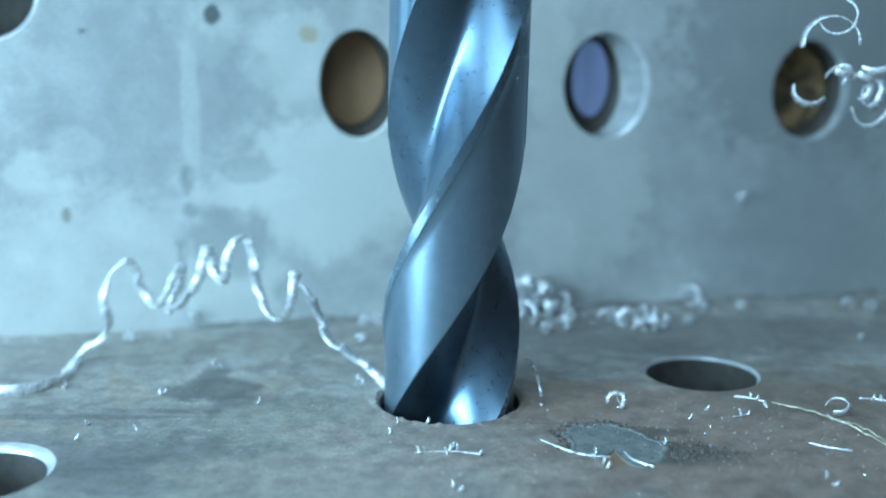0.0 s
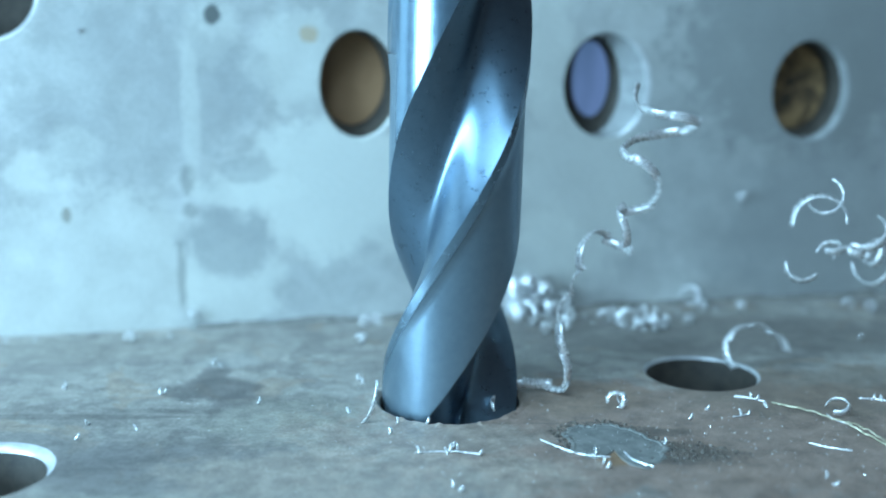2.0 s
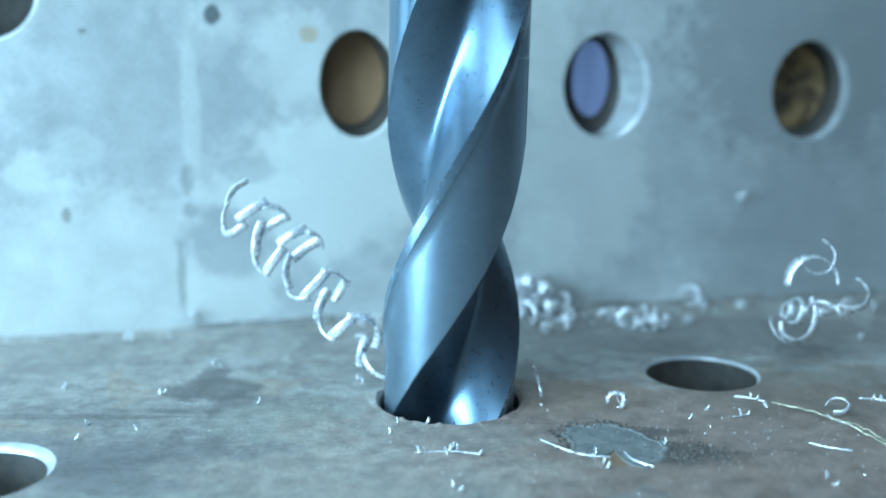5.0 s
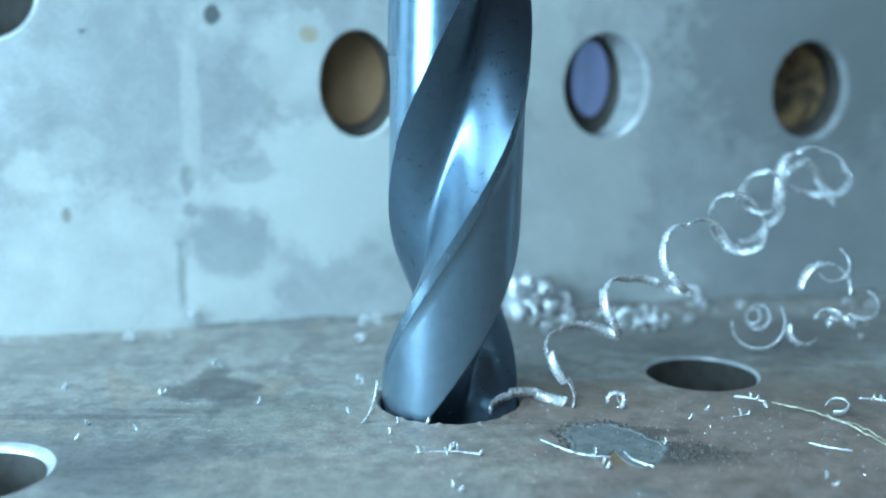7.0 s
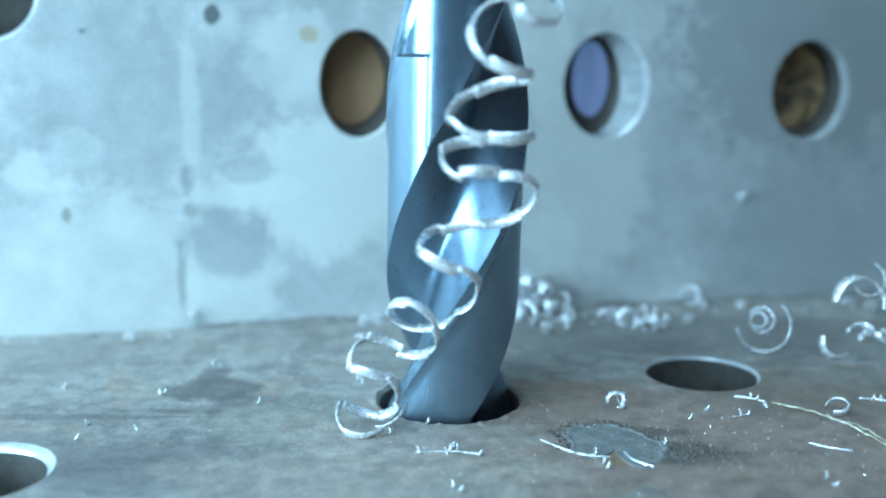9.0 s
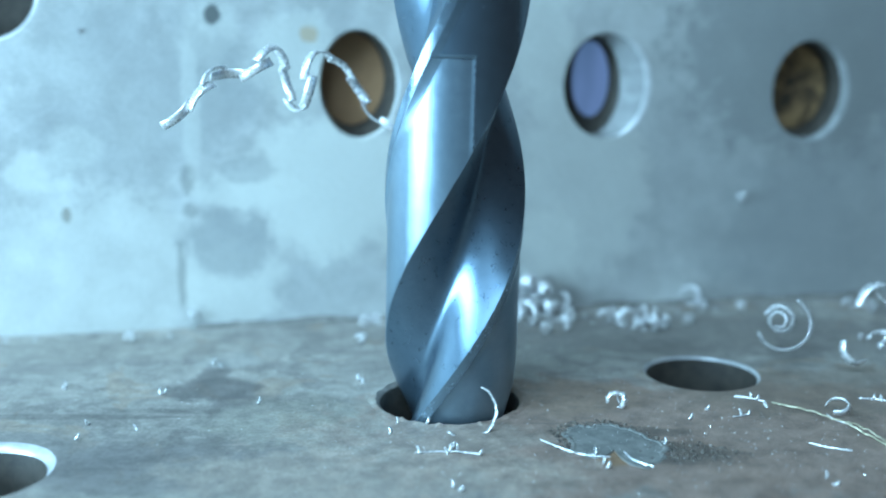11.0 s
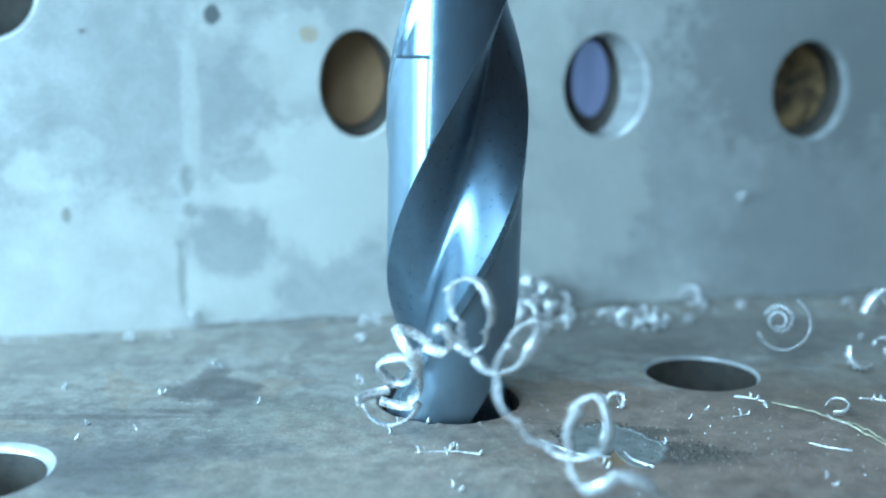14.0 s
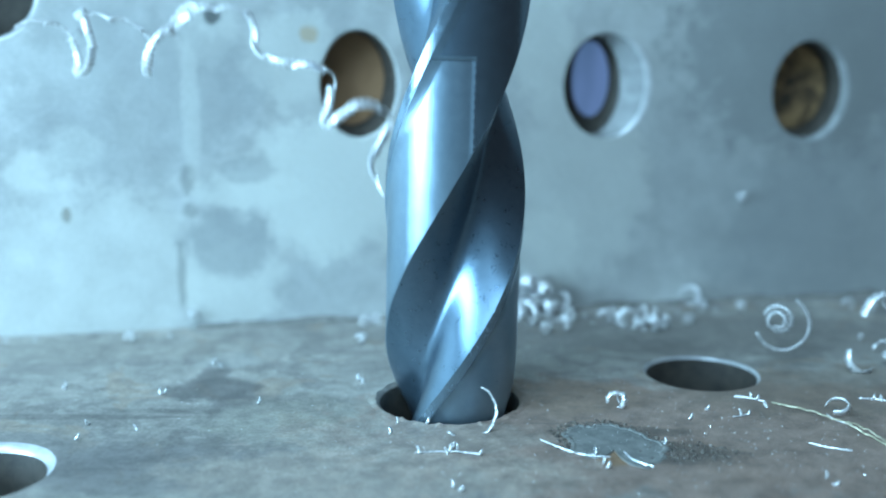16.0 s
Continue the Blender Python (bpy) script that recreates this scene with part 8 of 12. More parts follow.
    walk(coils[19], [
        (0, at(-23.7, 9.2, 12.0, 6, -46, -92)), (0.25, at(-17.7, 6.8, 11.3, 1, -56, -97)), (0.38, at(-14.8, 3.8, 10.4, -29, -17, -122)), (0.5, at(-12.0, 0.9, 9.5, -70, 3, -161)),
        (0.75, at(-10.6, 1.4, 9.2, -69, -6, -161)), (0.88, at(-10.4, 3.4, 8.6, -101, -7, 136)), (1, at(-10.1, 5.5, 8.1, -117, -36, 75)), (1.25, at(-12.0, 5.9, 9.0, -108, -38, 70)),
        (1.38, at(-11.5, 5.8, 10.0, -100, -50, 4)), (1.5, at(-11.1, 5.6, 10.9, -81, -48, -70)), (1.75, at(-10.9, 6.1, 10.5, -79, -63, -74)), (2, at(-11.7, 5.5, 10.9, 25, -68, 111)),
        (2.25, at(-18.4, 2.5, 10.0, -17, -68, 180)), (2.5, at(-23.5, 1.5, 5.1, -141, -53, -14)), (2.75, at(-22.2, 0.8, 2.7, -166, -60, 12)), (2.88, at(-22.2, 0.2, 3.9, 1, -73, -144)),
        (3, at(-22.2, -0.4, 5.0, 16, -28, -147)), (3.25, at(-16.7, 0.9, 6.4, 11, -31, -137)), (3.38, at(-15.4, 0.8, 7.4, 21, 17, -122)), (3.5, at(-14.1, 0.7, 8.5, 60, 55, -81)),
        (3.75, at(-14.0, 1.2, 8.2, 40, 49, -99)), (3.88, at(-13.1, 2.3, 4.6, 116, 39, -84)), (4, at(-12.2, 3.5, 1.1, 177, 25, -91)), (4.4, at(-11.1, 3.4, 1.9, -180, 19, -87)),
        (4.6, at(-10.6, 2.0, 4.1, 144, -16, -59)), (4.8, at(-10.2, 0.7, 6.3, 91, -22, -13)), (5.2, at(-9.1, 0.6, 7.1, 105, -56, -24)), (5.63, at(-10.9, 2.6, 11.3, 91, -13, -8)),
        (6.07, at(-13.7, 6.5, 14.6, 137, 5, -77)), (6.5, at(-15.5, 8.5, 18.8, 129, 1, -84)), (6.75, at(-21.4, 10.5, 16.6, 131, -5, -72)), (6.88, at(-23.7, 12.0, 17.4, 101, 42, -121)),
        (7, at(-26.0, 13.4, 18.2, 30, 33, 155)), (7.25, at(-27.0, 8.7, 11.9, 20, 31, 130)), (7.38, at(-26.7, 6.0, 8.7, 20, 2, 165)), (7.5, at(-26.3, 3.4, 5.5, 3, -21, -157)),
        (7.75, at(-23.7, -1.7, 10.4, -4, -41, -140)), (7.88, at(-23.7, -5.9, 11.1, -47, -6, -133)), (8, at(-23.6, -10.2, 11.8, -90, 25, -152)), (8.25, at(-19.0, -12.6, 14.1, -93, 16, -149)),
        (8.38, at(-17.2, -12.9, 15.5, -100, 18, 149)), (8.5, at(-15.3, -13.1, 16.9, -106, 12, 88)), (8.75, at(-14.5, -10.2, 18.1, -93, -11, 87)), (8.88, at(-12.2, -9.2, 18.6, -166, -2, 103)),
        (9, at(-10.0, -8.2, 19.1, 123, 17, 99)), (9.5, at(-10.1, -6.0, 19.3, 124, 24, 96)), (10, at(-10.2, -3.8, 19.4, 124, 22, 98)), (10.25, at(-11.2, -3.0, 19.6, 117, 37, 54)),
        (10.5, at(-12.3, -2.2, 19.7, 98, 43, 0)), (11, at(-12.4, 0.0, 19.9, 104, 44, 7)), (11.5, at(-12.5, 2.3, 20.0, 113, 41, 18)), (11.75, at(-15.0, 4.1, 16.7, 97, 36, -2)),
        (11.88, at(-16.1, 7.1, 14.8, 87, 35, 62)), (12, at(-17.1, 10.1, 12.9, 82, 42, 128)), (12.25, at(-22.1, 5.8, 14.2, 90, 46, 140)), (12.5, at(-25.2, 0.7, 17.2, 87, 75, 119)),
        (12.75, at(-19.2, -0.7, 12.7, 61, 67, 94)), (12.88, at(-16.5, -2.0, 11.1, 45, 20, 84)), (13, at(-13.9, -3.3, 9.4, 38, -28, 85)), (13.25, at(-14.6, -4.6, 9.7, 33, -24, 87)),
        (13.5, at(-15.0, -5.9, 7.9, 134, -64, 41)), (13.75, at(-14.0, -6.2, 10.0, 110, -71, 72)), (13.88, at(-14.6, -7.3, 11.4, -87, -86, -143)), (14, at(-15.3, -8.5, 12.7, -120, -64, -163)),
        (14.25, at(-19.9, -5.6, 11.7, -103, -68, 176)), (14.38, at(-22.9, -3.7, 11.5, 63, -74, -20)), (14.5, at(-26.0, -1.8, 11.3, 46, -36, -37)), (14.75, at(-23.6, 1.7, 10.8, 39, -35, -30)),
        (14.88, at(-21.8, 4.0, 8.2, 111, -14, -60)), (15, at(-20.1, 6.2, 5.6, 170, 19, -53)), (15.25, at(-18.7, 2.5, 8.5, 171, 24, -32)), (15.5, at(-17.8, -0.7, 13.6, 174, 56, -37)),
        (15.75, at(-18.0, -7.5, 23.0, -134, 62, 24)), (16, at(-17.9, -14.4, 34.7, -11, 67, 129)),
    ])
    walk(coils[20], [
        (0, at(-23.0, 9.4, 9.9, 159, -36, 131)), (0.25, at(-17.3, 7.0, 8.5, 170, -50, 120)), (0.38, at(-13.5, 4.8, 9.0, 2, -67, -111)), (0.5, at(-9.7, 2.6, 9.6, -39, -10, -119)),
        (0.75, at(-8.2, 3.3, 9.0, -33, -25, -120)), (0.88, at(-9.3, 3.2, 7.7, 21, 14, -119)), (1, at(-10.4, 3.1, 6.5, 90, 32, -81)), (1.25, at(-12.1, 3.0, 7.2, 94, 32, -66)),
        (1.38, at(-12.3, 4.5, 8.0, 104, 41, -102)), (1.5, at(-12.5, 6.1, 8.7, 104, 52, -144)), (1.75, at(-12.3, 6.7, 8.4, 115, 67, -141)), (1.88, at(-11.4, 5.8, 8.3, 67, 73, 95)),
        (2, at(-10.5, 5.0, 8.3, 63, 56, 13)), (2.25, at(-17.3, 2.4, 8.1, 52, 63, 30)), (2.38, at(-21.3, 1.3, 6.0, -170, 61, -157)), (2.5, at(-25.3, 0.2, 4.0, 177, 9, -126)),
        (2.75, at(-24.0, -0.7, 1.8, 180, -4, -140)), (2.88, at(-22.4, 0.3, 2.5, 164, 58, -151)), (3, at(-20.8, 1.2, 3.2, 17, 55, 66)), (3.25, at(-15.2, 2.9, 4.3, -3, 63, 52)),
        (3.38, at(-14.2, 1.2, 5.1, -16, -15, 71)), (3.5, at(-13.2, -0.4, 5.9, -107, -60, 163)), (3.75, at(-13.2, -0.2, 5.5, -101, -63, 157)), (3.88, at(-12.7, 2.4, 4.4, -125, -66, 113)),
        (4, at(-12.2, 5.0, 3.3, -140, -75, 63)), (4.4, at(-11.2, 5.0, 4.0, -152, -78, 76)), (4.6, at(-9.8, 3.1, 5.5, -16, -55, -109)), (4.8, at(-8.3, 1.2, 7.1, -43, -16, -143)),
        (5.2, at(-7.4, 1.2, 7.7, -39, -31, -146)), (5.63, at(-9.1, 3.4, 11.8, -36, -26, -140)), (5.85, at(-10.9, 3.6, 13.6, -50, -6, 175)), (6.07, at(-12.7, 3.9, 15.4, -73, -1, 128)),
        (6.5, at(-14.5, 6.0, 19.4, -74, 8, 132)), (6.75, at(-20.0, 7.6, 17.9, -74, 8, 135)), (6.88, at(-23.6, 11.1, 16.8, -46, 43, 117)), (7, at(-27.2, 14.5, 15.6, 14, 80, 143)),
        (7.25, at(-27.9, 9.9, 9.6, 35, 88, 167)), (7.5, at(-24.9, 4.4, 3.5, 20, 79, 78)), (7.75, at(-22.9, -0.6, 7.6, -10, 89, 52)), (7.88, at(-22.3, -4.6, 10.4, 31, 32, 67)),
        (8, at(-21.7, -8.6, 13.2, 55, -21, 44)), (8.25, at(-17.2, -10.7, 15.5, 50, -17, 51)), (8.38, at(-15.8, -12.9, 15.9, 21, -58, 66)), (8.5, at(-14.3, -15.2, 16.3, -88, -63, 164)),
        (8.75, at(-13.5, -12.8, 17.3, -79, -49, 146)), (8.88, at(-12.0, -8.9, 17.9, -93, -29, -141)), (9, at(-10.6, -5.0, 18.4, -78, -11, -82)), (9.5, at(-10.9, -2.7, 18.6, -80, -13, -70)),
        (10, at(-11.1, -0.4, 18.9, -81, -12, -68)), (10.5, at(-10.6, -0.5, 18.3, -112, -25, -108)), (11, at(-10.9, 1.8, 18.5, -112, -24, -106)), (11.5, at(-11.2, 4.1, 18.7, -113, -18, -98)),
        (11.75, at(-13.1, 5.7, 15.4, -106, -23, -115)), (11.88, at(-16.0, 7.9, 13.4, -174, 7, -107)), (12, at(-18.9, 10.2, 11.4, 112, 24, -134)), (12.25, at(-23.8, 6.0, 12.9, 111, 38, -124)),
        (12.5, at(-26.2, 1.5, 14.3, 98, 56, 152)), (12.75, at(-20.1, 0.3, 9.7, 113, 62, 169)), (13, at(-14.6, -1.0, 9.4, 18, 52, 130)), (13.25, at(-15.4, -2.2, 9.7, 7, 44, 111)),
        (13.5, at(-15.8, -4.9, 9.9, 7, -17, 148)), (13.75, at(-15.0, -5.5, 12.2, 7, -20, 152)), (13.88, at(-14.6, -6.5, 11.2, -51, -54, 172)), (14, at(-14.3, -7.6, 10.2, -143, -47, -129)),
        (14.25, at(-18.8, -5.1, 8.9, -145, -48, -137)), (14.38, at(-21.4, -3.2, 10.0, -73, -43, -140)), (14.5, at(-24.1, -1.3, 11.2, -7, -39, -136)), (14.75, at(-21.5, 2.2, 10.6, -8, -36, -164)),
        (14.88, at(-19.9, 3.3, 8.4, -123, -83, -85)), (15, at(-18.3, 4.3, 6.1, 147, -33, -32)), (15.25, at(-16.6, 1.1, 9.0, 140, -29, -20)), (15.5, at(-15.6, -1.8, 13.2, 122, -21, -10)),
        (15.75, at(-16.4, -8.1, 22.6, 125, -10, 10)), (16, at(-17.1, -13.8, 32.4, 172, 36, 23)),
    ])
    walk(coils[21], [
        (0, at(-21.8, 7.2, 10.1, -170, 36, 112)), (0.25, at(-16.5, 4.7, 8.4, -168, 32, 115)), (0.38, at(-13.1, 4.6, 8.2, -172, -35, 90)), (0.5, at(-9.8, 4.5, 8.0, -53, -68, -43)),
        (0.75, at(-8.3, 5.5, 7.0, -10, -72, -94)), (0.88, at(-8.5, 3.6, 6.2, -50, -27, -128)), (1, at(-8.7, 1.8, 5.4, -100, -12, -177)), (1.25, at(-10.0, 1.4, 6.0, -99, -24, -179)),
        (1.5, at(-12.6, 4.4, 6.6, -125, -43, 117)), (1.75, at(-12.3, 5.0, 6.3, -123, -49, 109)), (1.88, at(-10.9, 5.4, 6.0, -135, -71, 46)), (2, at(-9.5, 5.9, 5.6, -63, -72, -96)),
        (2.25, at(-16.7, 3.5, 6.1, -48, -67, -97)), (2.33, at(-20.0, 2.0, 5.7, -6, -15, -131)), (2.42, at(-23.4, 0.4, 5.3, 12, 42, -130)), (2.5, at(-26.7, -1.1, 4.9, 136, 73, -15)),
        (2.75, at(-25.4, -1.9, 3.0, 162, 74, 16)), (2.88, at(-23.1, -0.5, 2.0, -179, 20, 53)), (3, at(-20.7, 0.9, 1.0, 167, -33, 75)), (3.25, at(-15.3, 2.7, 1.9, 170, -48, 71)),
        (3.38, at(-13.5, 1.5, 2.8, 171, -4, 64)), (3.5, at(-11.7, 0.3, 3.8, 167, 39, 57)), (3.75, at(-11.7, 0.3, 3.3, 160, 43, 44)), (3.88, at(-11.7, 2.4, 4.7, -133, 64, 43)),
        (4, at(-11.8, 4.6, 6.1, -21, 65, 92)), (4.4, at(-10.8, 4.4, 6.7, -3, 61, 121)), (4.8, at(-7.2, 2.9, 5.2, 32, 62, 92)), (5.2, at(-6.3, 2.7, 5.8, 41, 51, 102)),
        (5.63, at(-8.1, 4.9, 9.6, 29, 71, 97)), (5.85, at(-9.4, 3.8, 12.0, 43, 53, 45)), (6.07, at(-10.7, 2.7, 14.5, 69, 45, 1)), (6.5, at(-12.5, 4.9, 18.3, 67, 56, -2)),
        (6.75, at(-17.6, 6.6, 17.3, 68, 36, 6)), (6.88, at(-22.2, 9.9, 15.4, 107, 13, -23)), (7, at(-26.8, 13.2, 13.5, 150, 13, -58)), (7.25, at(-27.1, 8.7, 7.7, 157, 4, -46)),
        (7.5, at(-25.1, 3.5, 1.0, 174, 34, -85)), (7.75, at(-23.6, -1.5, 4.4, 168, 50, -82)), (7.88, at(-21.7, -4.0, 9.0, -6, 69, 71)), (8, at(-19.8, -6.5, 13.5, 20, 11, 56)),
        (8.25, at(-15.5, -8.3, 15.7, 27, 17, 68)), (8.38, at(-14.4, -11.2, 14.9, 81, 18, 56)), (8.5, at(-13.3, -14.2, 14.1, 135, 27, 49)), (8.75, at(-12.3, -11.7, 14.9, 139, 28, 59)),
        (8.88, at(-12.1, -7.2, 16.3, 101, 11, 109)), (9, at(-11.8, -2.6, 17.6, 63, 28, 159)), (9.5, at(-12.2, -0.4, 17.9, 58, 41, 162)), (10, at(-12.5, 1.9, 18.2, 64, 40, 170)),
        (10.25, at(-11.6, 2.2, 17.8, 76, 25, 138)), (10.5, at(-10.7, 2.5, 17.4, 94, 18, 106)), (11, at(-11.0, 4.7, 17.7, 91, 18, 108)), (11.5, at(-11.4, 6.9, 18.0, 87, 13, 101)),
        (11.75, at(-12.9, 8.7, 14.6, 89, 19, 104)), (11.88, at(-15.7, 8.5, 12.9, 84, 3, 38)), (12, at(-18.5, 8.3, 11.1, 97, -8, -29)), (12.25, at(-23.2, 4.2, 12.7, 100, 2, -38)),
        (12.38, at(-25.5, 2.5, 12.4, 119, 11, -76)), (12.5, at(-27.7, 0.8, 12.1, 129, 30, -111)), (12.75, at(-21.7, -0.2, 7.9, 131, 29, -107)), (13, at(-14.7, -0.9, 6.7, -146, 82, -1)),
        (13.25, at(-15.7, -2.0, 7.0, -143, 82, 3)), (13.5, at(-17.0, -4.0, 8.8, -153, 79, 22)), (13.75, at(-16.4, -4.9, 11.0, -52, 77, 122)), (13.88, at(-14.7, -5.3, 10.3, 172, 61, -72)),
        (14, at(-12.9, -5.6, 9.5, -156, 28, -110)), (14.25, at(-17.6, -3.4, 8.2, -154, 24, -97)), (14.5, at(-23.0, -0.5, 8.7, -36, 72, 23)), (14.75, at(-20.0, 2.8, 8.1, -49, 62, 13)),
        (14.88, at(-18.2, 3.2, 8.1, -79, 70, -91)), (15, at(-16.4, 3.6, 8.1, -93, 57, 179)), (15.25, at(-14.6, 1.0, 10.9, -52, 32, -142)), (15.5, at(-13.4, -1.0, 14.4, -43, 17, -129)),
        (15.75, at(-14.5, -7.0, 23.7, -35, 4, -124)), (15.88, at(-14.9, -9.5, 27.5, -77, -5, -127)), (16, at(-15.2, -12.0, 31.3, -120, -13, -122)),
    ])
    walk(coils[22], [
        (0, at(-21.0, 6.2, 12.5, -81, 69, -178)), (0.25, at(-15.8, 3.7, 10.7, -81, 63, -164)), (0.38, at(-12.7, 3.9, 8.0, -170, 8, 125)), (0.5, at(-9.5, 4.1, 5.3, 135, -63, 153)),
        (0.75, at(-8.1, 5.0, 3.9, 139, -75, 147)), (0.88, at(-7.4, 4.2, 4.4, -38, -53, -87)), (1, at(-6.8, 3.4, 4.9, -77, -11, -115)), (1.25, at(-7.7, 3.1, 5.2, -82, -17, -121)),
        (1.38, at(-9.6, 2.9, 4.8, -100, -32, -170)), (1.5, at(-11.5, 2.8, 4.3, -97, -54, 130)), (1.75, at(-11.1, 3.3, 4.2, -103, -54, 136)), (1.88, at(-10.4, 4.8, 3.4, -129, -68, 98)),
        (2, at(-9.6, 6.4, 2.6, -93, -86, 3)), (2.25, at(-17.1, 4.2, 4.0, -87, -85, 20)), (2.38, at(-21.9, 1.9, 5.8, -50, -75, 27)), (2.5, at(-26.6, -0.3, 7.6, -23, -68, 47)),
        (2.75, at(-25.1, -1.0, 5.8, -25, -61, 49)), (2.88, at(-23.2, -1.4, 3.1, 150, -59, -100)), (3, at(-21.2, -1.8, 0.5, 174, -3, -89)), (3.25, at(-16.2, 0.1, 1.0, -179, -3, -109)),
        (3.5, at(-10.6, 2.4, 2.2, -168, -25, -128)), (3.75, at(-10.5, 2.4, 2.1, -179, -8, -129)), (3.88, at(-10.7, 2.8, 5.1, 99, -56, -91)), (4, at(-10.9, 3.3, 8.2, 1, -19, -33)),
        (4.4, at(-9.9, 2.9, 8.6, 5, -11, -43)), (4.6, at(-9.1, 3.0, 6.1, -18, -59, -36)), (4.8, at(-8.4, 3.1, 3.6, -152, -66, 87)), (5.2, at(-7.4, 2.7, 3.9, -130, -35, 74)),
        (5.63, at(-9.3, 4.9, 7.5, -158, -63, 89)), (5.85, at(-9.5, 4.4, 9.9, 152, -10, 106)), (6.07, at(-9.7, 3.9, 12.4, 106, 37, 77)), (6.5, at(-11.6, 6.0, 16.0, 128, 44, 86)),
        (6.75, at(-16.4, 8.0, 15.2, 110, 36, 75)), (6.88, at(-20.8, 9.7, 14.9, 179, 69, 90)), (7, at(-25.1, 11.4, 14.6, -61, 54, 160)), (7.25, at(-25.1, 7.0, 9.3, -88, 31, 159)),
        (7.5, at(-23.8, 1.9, 1.5, -144, 47, 163)), (7.75, at(-22.6, -3.2, 4.5, -141, 41, 151)), (7.88, at(-20.9, -3.8, 8.3, 146, 57, 150)), (8, at(-19.3, -4.4, 12.1, 47, 58, 119)),
        (8.25, at(-15.4, -6.2, 14.0, 56, 63, 131)), (8.38, at(-13.7, -8.9, 14.0, -153, 59, -103)), (8.5, at(-12.0, -11.5, 14.0, -123, 7, -106)), (8.75, at(-11.0, -8.7, 14.7, -117, 0, -107)),
        (8.88, at(-12.0, -6.3, 15.4, -115, -23, -179)), (9, at(-13.1, -3.9, 16.0, -89, -27, 98)), (9.5, at(-13.4, -1.9, 16.4, -91, -37, 95)), (10, at(-13.7, 0.0, 16.7, -87, -34, 97)),
        (10.25, at(-13.0, 2.5, 16.5, -82, -32, 34)), (10.5, at(-12.2, 4.9, 16.4, -82, -28, -26)), (11, at(-12.5, 6.8, 16.7, -82, -30, -20)), (11.5, at(-12.8, 8.8, 17.0, -86, -28, -10)),
        (11.75, at(-14.4, 10.8, 13.6, -84, -32, -15)), (11.88, at(-15.1, 9.1, 12.4, -8, -14, -27)), (12, at(-15.8, 7.3, 11.3, 63, 1, -13)), (12.25, at(-20.4, 3.3, 12.7, 60, 8, -5)),
        (12.5, at(-26.9, -0.9, 12.2, 83, -33, -10)), (12.75, at(-20.7, -1.6, 8.6, 81, -28, -7)), (12.88, at(-17.2, -1.3, 6.3, 119, 10, -24)), (13, at(-13.7, -1.0, 4.0, 160, 49, -11)),
        (13.25, at(-14.7, -2.1, 4.4, 165, 45, -1)), (13.5, at(-15.7, -3.6, 6.3, -179, 49, 24)), (13.75, at(-15.5, -4.7, 8.3, 176, 55, 23)), (13.88, at(-14.7, -4.6, 9.6, -122, 31, 24)),
        (14, at(-14.0, -4.4, 10.9, -70, 17, 3)), (14.25, at(-18.5, -2.5, 10.0, -100, 49, 8)), (14.5, at(-22.1, -0.1, 6.0, -95, 71, -3)), (14.75, at(-18.6, 2.9, 5.1, -130, 55, -33)),
        (14.88, at(-17.1, 4.0, 7.0, -26, 65, 61)), (15, at(-15.7, 5.1, 8.9, 13, 25, 89)), (15.25, at(-13.9, 3.2, 11.2, 7, 36, 71)), (15.5, at(-12.4, 1.2, 13.6, -3, 50, 68)),
        (15.75, at(-13.8, -4.5, 22.9, -4, 36, 64)), (16, at(-14.0, -9.4, 30.7, 50, 12, 78)),
    ])
